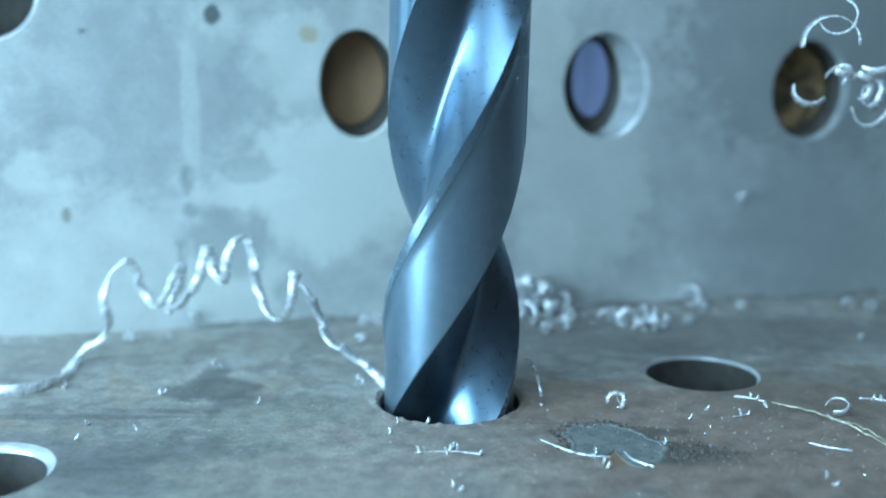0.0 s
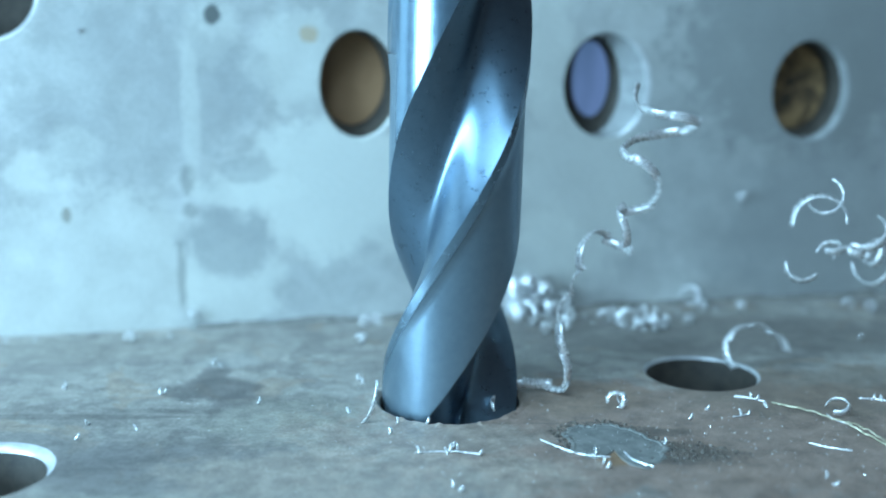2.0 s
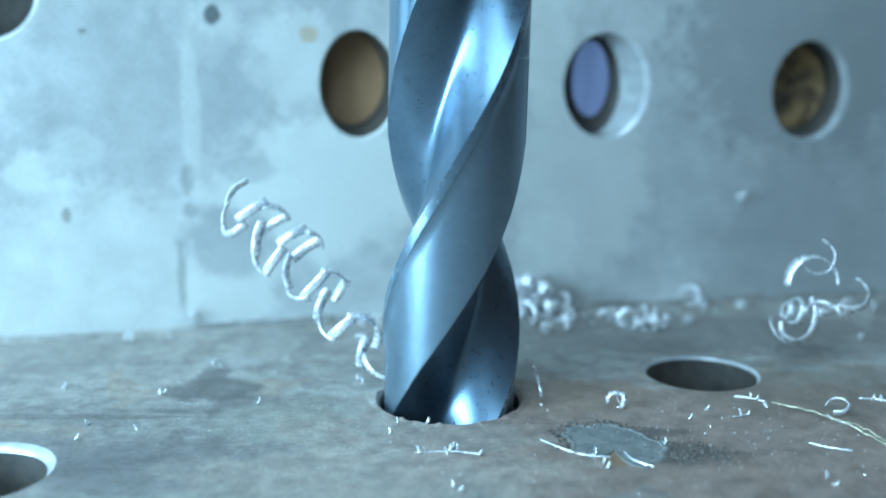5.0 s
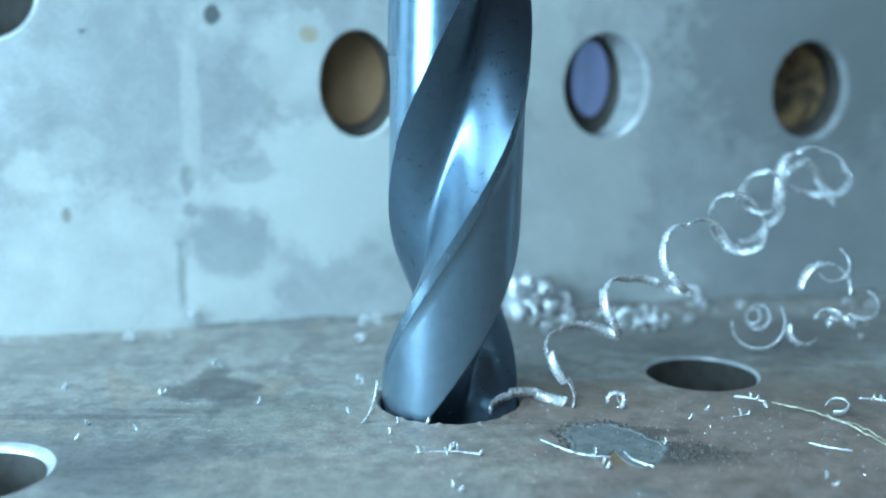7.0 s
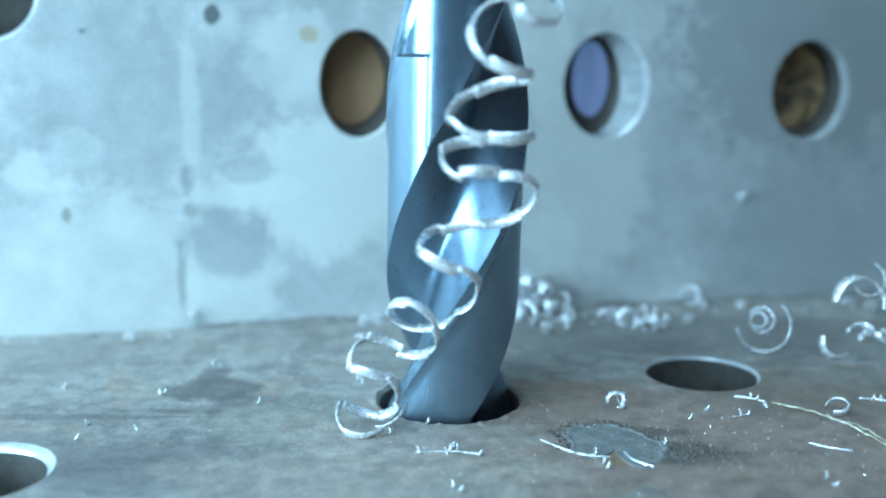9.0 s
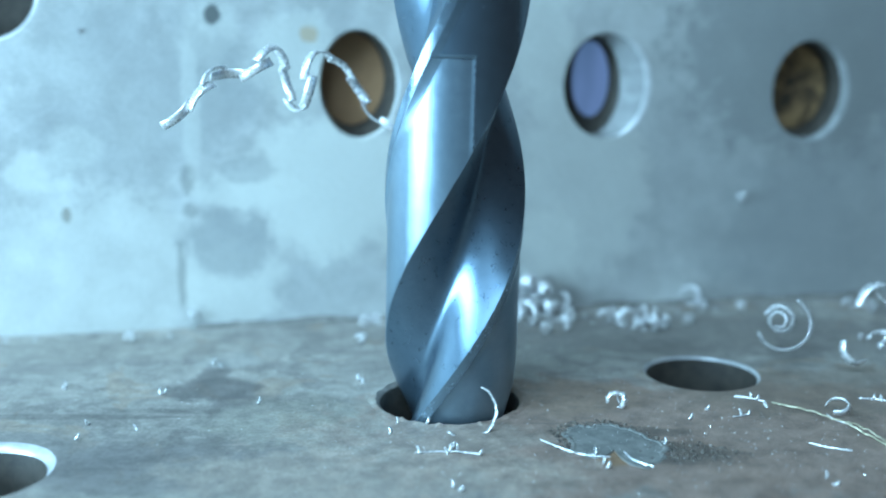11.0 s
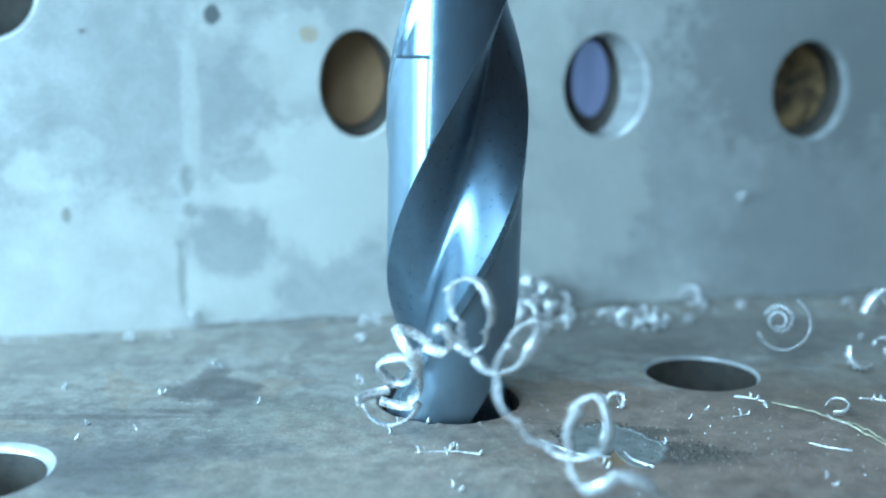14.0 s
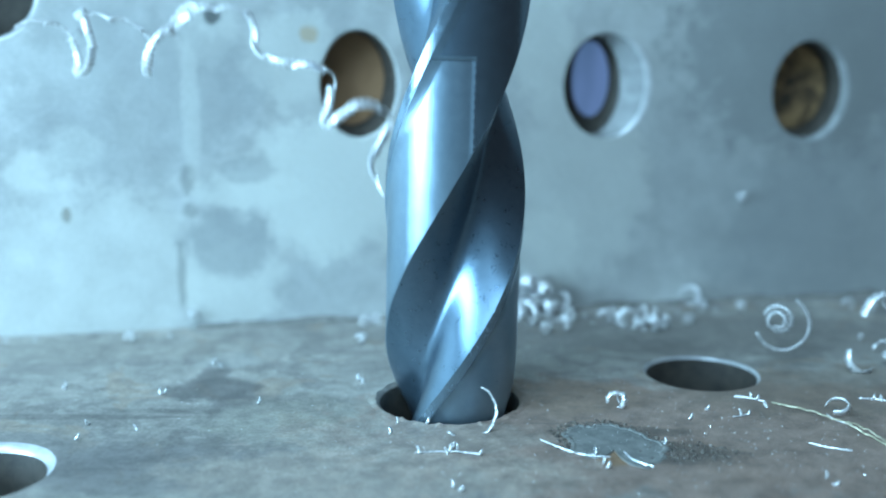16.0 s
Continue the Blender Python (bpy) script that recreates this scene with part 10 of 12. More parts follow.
    walk(coils[27], [
        (0, at(-15.8, 5.5, 6.8, -166, 35, 140)), (0.25, at(-9.2, 3.0, 0.9, -169, 48, 132)), (0.38, at(-5.7, 3.3, -0.7, -137, 30, -175)), (0.5, at(-2.1, 3.6, -2.4, -131, 0, -141)),
        (0.75, at(-3.3, 5.0, -0.4, -146, 42, -88)), (0.88, at(-2.6, 3.5, 0.1, 174, 10, -68)), (1, at(-2.0, 1.9, 0.5, 127, 0, -33)), (1.12, at(-0.9, 1.9, -0.4, 72, 18, -17)),
        (1.25, at(0.2, 1.8, -1.3, 11, 41, -26)), (1.38, at(-1.3, 2.8, -1.5, -19, 11, 1)), (1.5, at(-2.8, 3.9, -1.7, -57, 0, 39)), (2, at(-3.1, 3.7, -1.7, -57, 0, 38)),
        (2.25, at(-11.9, 2.6, 2.7, 1, -57, -2)), (2.38, at(-15.1, 2.7, 5.3, -12, 4, 9)), (2.5, at(-18.3, 2.8, 8.0, -20, 66, 8)), (2.75, at(-17.0, 2.0, 6.5, 4, 53, 40)),
        (3, at(-16.4, 2.3, 5.9, 5, 71, 82)), (3.25, at(-12.2, 5.1, 5.3, 24, 65, 102)), (3.38, at(-10.6, 5.4, 3.0, 160, 40, -121)), (3.5, at(-9.1, 5.8, 0.7, 169, -29, -110)),
        (3.75, at(-6.9, 2.6, -1.7, 177, -42, -137)), (4, at(-3.5, 1.5, -2.2, 172, 0, -119)), (5.2, at(-2.8, 2.6, -2.4, -131, 0, -126)), (5.63, at(-5.8, 4.6, 1.7, 172, 32, -100)),
        (5.85, at(-7.6, 4.1, 4.4, -145, -38, -114)), (6.07, at(-9.3, 3.7, 7.2, -33, -39, 150)), (6.5, at(-12.3, 5.6, 11.2, -27, -49, 141)), (6.75, at(-14.8, 7.3, 12.1, -30, -35, 154)),
        (6.88, at(-17.4, 8.8, 11.0, -72, -6, 145)), (7, at(-20.0, 10.3, 9.9, -119, 10, 119)), (7.25, at(-19.6, 7.1, 6.6, -105, 19, 125)), (7.38, at(-18.4, 5.7, 4.5, -139, -5, 102)),
        (7.5, at(-17.2, 4.4, 2.4, -167, -37, 94)), (7.75, at(-17.1, 0.7, 3.7, -167, -48, 107)), (7.88, at(-15.8, -1.6, 6.4, -133, 20, 138)), (8, at(-14.6, -3.9, 9.0, -50, 28, -140)),
        (8.25, at(-11.7, -4.3, 9.8, -48, 18, -116)), (8.38, at(-10.9, -5.3, 8.5, -99, 2, -125)), (8.5, at(-10.2, -6.3, 7.2, -150, -16, -119)), (8.75, at(-10.3, -5.1, 8.1, -139, 1, -100)),
        (8.88, at(-11.0, -2.4, 10.0, -109, 43, -37)), (9, at(-11.7, 0.2, 11.8, -50, 26, 48)), (9.5, at(-11.9, 1.7, 11.9, -48, 20, 58)), (10, at(-12.1, 3.1, 11.9, -48, 14, 64)),
        (10.25, at(-10.7, 2.2, 11.1, 29, 32, 68)), (10.5, at(-9.3, 1.4, 10.3, 115, 30, 89)), (11, at(-9.5, 2.8, 10.3, 115, 35, 88)), (11.5, at(-9.7, 4.3, 10.3, 115, 35, 90)),
        (11.75, at(-9.3, 5.8, 7.8, 107, 34, 81)), (11.88, at(-11.0, 6.7, 6.6, 87, 13, 26)), (12, at(-12.7, 7.6, 5.3, 92, -15, -21)), (12.25, at(-17.5, 4.4, 6.8, 89, -9, -21)),
        (12.5, at(-22.6, 0.6, 6.2, 128, -24, -35)), (12.75, at(-16.9, 0.8, 3.3, 102, -29, -39)), (12.88, at(-12.7, 2.1, 2.1, 128, 4, -28)), (13, at(-8.5, 3.4, 0.9, 163, 27, -1)),
        (13.25, at(-9.6, 3.1, 1.2, -125, 36, 12)), (13.5, at(-11.9, 1.5, 2.8, 162, 47, 17)), (13.75, at(-12.8, -0.2, 5.0, 168, 53, 21)), (14, at(-13.5, -2.1, 7.7, 151, 50, 17)),
        (14.25, at(-17.0, -2.2, 8.5, 134, 46, 0)), (14.38, at(-18.9, -1.4, 10.9, 16, 68, -151)), (14.5, at(-20.8, -0.7, 13.3, 12, 10, 163)), (14.75, at(-16.0, 1.7, 10.9, 14, 3, 170)),
        (15, at(-9.3, 3.3, 6.2, 27, -49, 161)), (15.25, at(-8.3, 3.2, 7.6, 14, -51, -153)), (15.38, at(-6.9, 3.2, 5.2, -69, -40, -153)), (15.5, at(-5.4, 3.3, 2.8, -144, -38, -167)),
        (15.62, at(-6.6, 1.4, 7.1, -169, 7, -116)), (15.75, at(-7.7, -0.5, 11.4, -146, 54, -60)), (15.88, at(-9.6, -2.5, 19.2, -92, 20, -61)), (16, at(-11.4, -4.5, 26.9, -42, 0, -88)),
    ])
    walk(coils[28], [
        (0, at(-14.7, 5.0, 9.2, -83, 81, -154)), (0.25, at(-8.5, 2.7, 3.8, -33, 73, -99)), (0.5, at(-3.5, 1.8, -2.6, -74, 0, -110)), (0.75, at(-3.7, 1.3, -2.2, -8, 5, -102)),
        (1, at(-4.0, 0.9, -1.7, 57, 0, -94)), (1.5, at(-2.0, 4.4, -1.9, 115, 0, -154)), (2, at(-2.3, 4.2, -1.9, 115, 0, -155)), (2.25, at(-10.1, 3.2, 2.2, 149, -10, -167)),
        (2.38, at(-13.7, 3.2, 3.8, 113, -41, -170)), (2.5, at(-17.2, 3.3, 5.3, 49, -63, -134)), (2.75, at(-16.1, 2.8, 4.3, 45, -70, -135)), (3, at(-16.0, 2.3, 3.0, -175, -75, 136)),
        (3.25, at(-12.5, 4.8, 2.3, -156, -72, 112)), (3.38, at(-10.2, 6.2, 1.5, -141, -41, 62)), (3.5, at(-7.9, 7.6, 0.6, -157, -11, 31)), (3.75, at(-5.8, 4.5, -1.9, -145, -17, 36)),
        (4, at(-3.3, 1.8, -2.4, 131, 0, 55)), (5.2, at(-3.6, 0.5, -2.6, 74, 0, 86)), (5.42, at(-5.0, 1.3, -0.8, 0, -10, 80)), (5.63, at(-6.5, 2.1, 0.9, -76, -18, 88)),
        (5.85, at(-7.3, 2.8, 3.1, -40, -41, 137)), (6.07, at(-8.1, 3.4, 5.2, -47, -79, -149)), (6.5, at(-10.9, 5.1, 8.7, -39, -67, -159)), (6.75, at(-13.2, 6.9, 9.8, -22, -72, -175)),
        (6.88, at(-15.3, 7.8, 10.3, -46, -28, 179)), (7, at(-17.4, 8.7, 10.7, -71, 11, 158)), (7.25, at(-16.9, 6.0, 7.8, -52, 14, 168)), (7.5, at(-16.2, 2.6, 2.6, -126, 44, 160)),
        (7.75, at(-16.1, -1.1, 3.7, -137, 33, 151)), (7.88, at(-14.9, -1.3, 6.7, -59, 40, -125)), (8, at(-13.8, -1.6, 9.7, -26, -13, -84)), (8.25, at(-11.2, -1.4, 10.3, -27, -25, -81)),
        (8.38, at(-10.8, -1.0, 9.7, 0, 8, -97)), (8.5, at(-10.3, -0.6, 9.1, 23, 44, -99)), (8.75, at(-10.6, 0.5, 10.0, -6, -11, -86)), (9, at(-12.1, -2.2, 11.6, 48, 41, -63)),
        (9.5, at(-12.2, -1.1, 11.5, 45, 41, -71)), (10, at(-12.3, -0.0, 11.4, 46, 39, -70)), (10.25, at(-11.1, 2.3, 10.3, -21, 4, -86)), (10.5, at(-10.0, 4.6, 9.1, -87, -23, -60)),
        (11, at(-10.0, 5.7, 9.0, -82, -29, -59)), (11.5, at(-10.1, 6.8, 8.9, -75, -30, -68)), (11.75, at(-9.6, 8.6, 6.6, -84, -31, -64)), (11.88, at(-9.7, 7.7, 6.1, -53, -27, -132)),
        (12, at(-9.9, 6.9, 5.7, -43, -1, 173)), (12.25, at(-14.7, 3.9, 7.2, -45, -3, -176)), (12.5, at(-20.1, 0.6, 7.9, -71, 31, -168)), (12.75, at(-14.6, 1.0, 5.6, -54, 11, -171)),
        (12.88, at(-10.4, 2.8, 3.0, -101, -1, -157)), (13, at(-6.1, 4.5, 0.5, -150, 2, -140)), (13.12, at(-6.7, 4.4, 0.7, -148, 6, -94)), (13.25, at(-7.2, 4.3, 0.9, -144, 7, -49)),
        (13.5, at(-10.0, 3.0, 1.3, -150, -17, -129)), (13.75, at(-10.8, 1.1, 3.2, -171, -22, -140)), (14, at(-11.8, -0.7, 5.8, -146, -30, -126)), (14.25, at(-15.2, -1.2, 7.2, -162, -13, -130)),
        (14.38, at(-16.8, -1.4, 10.0, -88, -44, -146)), (14.5, at(-18.4, -1.7, 12.9, 4, -34, 172)), (14.75, at(-13.6, 0.6, 10.1, 10, -41, 166)), (14.88, at(-11.1, 2.1, 6.9, 25, -65, -170)),
        (15, at(-8.5, 3.5, 3.8, -66, -86, -45)), (15.25, at(-5.1, 3.6, 0.4, -176, -57, 69)), (15.38, at(-4.4, 2.2, -0.6, -111, -24, 58)), (15.5, at(-3.7, 0.9, -1.7, -57, 0, 83)),
        (15.62, at(-6.1, -0.8, 4.7, -34, -35, 93)), (15.75, at(-8.4, -2.5, 11.0, 7, -71, 76)), (15.88, at(-10.2, -2.3, 18.3, 7, -10, 97)), (16, at(-11.9, -2.1, 25.6, 34, 46, 129)),
    ])
    walk(coils[29], [
        (0, at(-14.6, 6.4, 10.5, 4, -20, -88)), (0.25, at(-9.0, 4.4, 5.5, 3, 11, -78)), (0.5, at(-3.7, 0.2, -2.8, -16, 0, -87)), (0.75, at(-3.8, 1.0, -2.4, 49, -6, -97)),
        (1, at(-3.8, 1.8, -1.9, 115, 0, -107)), (1.25, at(-1.7, 3.3, -2.0, 143, -11, -148)), (1.5, at(0.5, 4.7, -2.2, 172, 0, 171)), (2, at(0.2, 4.5, -2.2, 172, 0, 171)),
        (2.12, at(-3.4, 4.1, -0.2, 115, 76, 118)), (2.25, at(-6.9, 3.7, 1.8, 2, 13, 9)), (2.38, at(-11.8, 3.6, 2.2, -38, -42, 0)), (2.5, at(-16.8, 3.5, 2.7, -166, -64, 99)),
        (2.75, at(-15.8, 3.2, 1.9, 169, -62, 145)), (3, at(-14.6, 1.4, 0.9, -165, -22, 164)), (3.25, at(-11.6, 3.6, 0.5, -177, -29, 163)), (3.38, at(-8.8, 5.8, 1.2, 137, 12, 168)),
        (3.5, at(-6.0, 8.0, 1.9, 75, 42, 135)), (3.75, at(-3.8, 4.8, -0.5, 68, 38, 137)), (4, at(-4.0, -0.3, -2.6, 74, 0, 87)), (5.2, at(-3.4, -1.2, -2.8, 16, 0, 108)),
        (5.42, at(-4.7, -0.5, -1.3, -16, -30, 110)), (5.63, at(-6.0, 0.2, 0.3, -66, -51, 136)), (5.78, at(-6.8, 1.5, 1.2, -89, -49, 99)), (5.92, at(-7.7, 2.8, 2.1, -110, -56, 61)),
        (6.07, at(-8.6, 4.1, 3.0, -121, -70, 16)), (6.5, at(-11.1, 5.5, 6.1, -119, -64, 17)), (6.75, at(-13.3, 7.4, 7.5, -143, -77, 40)), (6.88, at(-13.8, 7.7, 9.2, -7, -52, -142)),
        (7, at(-14.2, 8.1, 10.8, -34, -9, -177)), (7.25, at(-13.6, 5.8, 8.1, -31, -14, -168)), (7.5, at(-14.2, 2.6, 4.7, -63, 42, -168)), (7.75, at(-14.0, -1.0, 6.0, -62, 42, -157)),
        (7.88, at(-14.2, -0.8, 6.8, -6, 57, -179)), (8, at(-14.4, -0.6, 7.7, 93, 75, -151)), (8.25, at(-12.3, -0.1, 7.9, 47, 73, 160)), (8.38, at(-11.1, -1.0, 7.0, 83, 82, -100)),
        (8.5, at(-10.0, -1.9, 6.2, 118, 73, -3)), (8.62, at(-10.3, -1.5, 6.7, 156, 73, -17)), (8.75, at(-10.7, -1.0, 7.3, -162, 76, -27)), (8.88, at(-10.7, -1.9, 8.2, 162, 62, 2)),
        (9, at(-10.8, -2.7, 9.0, 128, 57, 34)), (9.5, at(-10.7, -1.8, 8.7, 116, 57, 26)), (10, at(-10.7, -0.9, 8.4, 111, 57, 19)), (10.17, at(-11.1, 1.4, 8.2, 84, 61, -61)),
        (10.33, at(-11.6, 3.7, 8.1, 71, 48, -128)), (10.5, at(-12.0, 6.1, 8.0, 80, 36, -178)), (11, at(-11.9, 6.9, 7.6, 83, 43, -172)), (11.5, at(-11.9, 7.8, 7.3, 87, 36, -166)),
        (11.75, at(-11.1, 9.5, 5.4, 98, 38, -157)), (11.88, at(-9.2, 8.5, 5.3, 59, 54, 117)), (12, at(-7.4, 7.5, 5.2, 33, 30, 42)), (12.25, at(-12.3, 4.8, 6.6, 27, 38, 35)),
        (12.5, at(-17.5, 1.8, 9.0, 29, -6, 42)), (12.75, at(-9.6, 2.0, 4.7, 29, 16, 27)), (12.88, at(-6.9, 1.7, 1.5, -13, 1, 43)), (13, at(-4.3, 1.4, -1.7, -57, 0, 65)),
        (13.25, at(-8.2, 1.5, 1.0, -57, -12, 81)), (13.38, at(-8.2, 3.2, 1.1, -132, -13, 59)), (13.5, at(-8.2, 4.9, 1.2, 150, -34, 54)), (13.75, at(-8.9, 3.0, 2.9, 169, -17, 73)),
        (14, at(-11.7, 1.1, 6.0, 103, -48, 157)), (14.25, at(-14.8, 0.4, 7.7, 93, -73, 165)), (14.5, at(-17.0, -1.4, 10.5, -29, -76, -137)), (14.75, at(-12.4, 0.8, 7.6, -4, -78, -161)),
        (14.88, at(-10.5, 1.6, 4.7, 169, -54, 73)), (15, at(-8.6, 2.4, 1.7, -156, -16, 98)), (15.25, at(-5.5, 2.3, -1.6, -133, -21, 92)), (15.5, at(-3.5, 1.8, -1.9, -115, 0, 70)),
        (15.62, at(-5.6, 0.4, 4.1, -166, 12, 70)), (15.75, at(-7.8, -1.0, 10.2, 140, 20, 60)), (15.88, at(-10.4, -1.6, 16.8, 148, 51, 3)), (16, at(-13.0, -2.3, 23.4, 92, 62, -106)),
    ])
    walk(coils[30], [
        (0, at(-13.9, 6.7, 8.8, 18, -40, 146)), (0.12, at(-11.4, 5.7, 6.5, 49, -52, 178)), (0.25, at(-9.0, 4.8, 4.2, 77, -74, -153)), (0.5, at(-3.5, 1.6, -3.0, 41, 0, -107)),
        (0.75, at(-3.0, 2.7, -2.6, 106, -11, -124)), (1, at(-2.4, 3.9, -2.2, 172, 0, -142)), (1.5, at(0.9, 4.6, -2.4, -131, 0, 166)), (2, at(0.6, 4.4, -2.4, -131, 0, 165)),
        (2.12, at(-2.7, 4.1, -0.6, -169, 26, 174)), (2.25, at(-6.0, 3.9, 1.2, 142, 51, 160)), (2.5, at(-15.4, 2.0, 1.5, -161, 3, 154)), (2.75, at(-14.6, 1.7, 0.8, -161, 9, 149)),
        (3, at(-12.0, 1.8, 1.1, -150, 21, -158)), (3.25, at(-9.3, 3.9, 0.5, -169, -1, 164)), (3.38, at(-7.5, 4.7, 1.6, -105, 35, -148)), (3.5, at(-5.7, 5.6, 2.7, -37, 4, -96)),
        (3.75, at(-3.7, 2.5, 0.4, -29, 17, -97)), (4, at(-3.8, -2.0, -2.8, -16, 0, -71)), (5.2, at(-3.6, 0.2, -3.0, 41, 0, -91)), (5.42, at(-4.7, 0.8, -1.7, 81, 50, -20)),
        (5.63, at(-5.7, 1.4, -0.4, 145, 17, 71)), (5.85, at(-7.6, 2.2, 0.3, -165, -17, 100)), (6.07, at(-9.5, 3.0, 0.9, -109, -60, 89)), (6.5, at(-11.6, 4.2, 3.6, -125, -51, 107)),
        (6.75, at(-13.9, 6.2, 5.4, -121, -58, 108)), (6.88, at(-13.1, 7.6, 7.2, -100, -77, 13)), (7, at(-12.2, 9.0, 9.1, -55, -62, -105)), (7.25, at(-11.6, 7.1, 6.5, -40, -62, -119)),
        (7.5, at(-12.0, 3.9, 6.0, -24, 8, -131)), (7.75, at(-11.9, 0.7, 7.7, -25, 6, -130)), (7.88, at(-13.2, -0.4, 6.4, 27, 47, -132)), (8, at(-14.6, -1.4, 5.0, 136, 58, -65)),
        (8.25, at(-12.8, -0.9, 4.6, 140, 68, -53)), (8.38, at(-10.7, -0.7, 4.2, 165, 49, 13)), (8.5, at(-8.6, -0.6, 3.7, 156, 27, 52)), (8.75, at(-9.5, -0.1, 5.0, 158, 28, 44)),
        (9, at(-9.6, -0.6, 7.3, 131, 10, 74)), (9.5, at(-9.4, 0.2, 6.7, 129, 14, 74)), (10, at(-9.2, 1.0, 6.2, 130, 17, 70)), (10.25, at(-11.1, 2.7, 6.6, -164, -1, 96)),
        (10.5, at(-13.0, 4.5, 6.9, -100, -32, 90)), (11, at(-12.7, 5.3, 6.4, -107, -34, 95)), (11.5, at(-12.5, 6.1, 5.9, -115, -24, 114)), (11.75, at(-11.8, 7.6, 4.6, -100, -22, 97)),
        (11.88, at(-9.4, 8.1, 3.8, -115, -49, 54)), (12, at(-7.0, 8.7, 3.0, -75, -73, -34)), (12.25, at(-11.6, 6.1, 4.2, 23, -78, -126)), (12.5, at(-16.3, 3.8, 7.7, -32, -67, -91)),
        (12.75, at(-9.1, 3.9, 3.7, -68, -59, -72)), (12.88, at(-6.4, 3.0, 0.9, -117, -38, 10)), (13, at(-3.8, 2.2, -1.9, -115, 0, 52)), (13.12, at(-5.6, 2.4, -0.7, -87, 1, 124)),
        (13.25, at(-7.5, 2.6, 0.5, -78, -25, -166)), (13.38, at(-8.4, 4.2, 1.5, -8, -19, 179)), (13.5, at(-9.3, 5.7, 2.4, 56, -4, 178)), (13.62, at(-9.7, 4.8, 3.2, 41, -5, 138)),
        (13.75, at(-10.0, 3.9, 4.1, 30, -15, 99)), (14, at(-13.0, -0.0, 7.6, -36, 19, 80)), (14.25, at(-15.8, -1.0, 9.5, -28, 11, 95)), (14.38, at(-16.5, -1.2, 8.7, 4, 69, 96)),
        (14.5, at(-17.1, -1.3, 8.0, 166, 48, -127)), (14.75, at(-12.6, 0.9, 5.1, 141, 41, -132)), (14.88, at(-10.2, 0.7, 3.7, 136, -12, -82)), (15, at(-7.7, 0.5, 2.4, 81, -34, -8)),
        (15.25, at(-5.0, 0.5, -0.8, 98, -8, -26)), (15.38, at(-3.5, 2.1, -1.5, 142, 9, 3)), (15.5, at(-2.0, 3.8, -2.2, -172, 0, 36)), (15.62, at(-4.1, 2.7, 3.6, -135, -73, 5)),
        (15.75, at(-6.2, 1.5, 9.4, -1, -26, -124)), (15.88, at(-9.3, -0.9, 15.1, 22, 35, -109)), (16, at(-12.4, -3.3, 20.9, 121, 58, -13)),
    ])
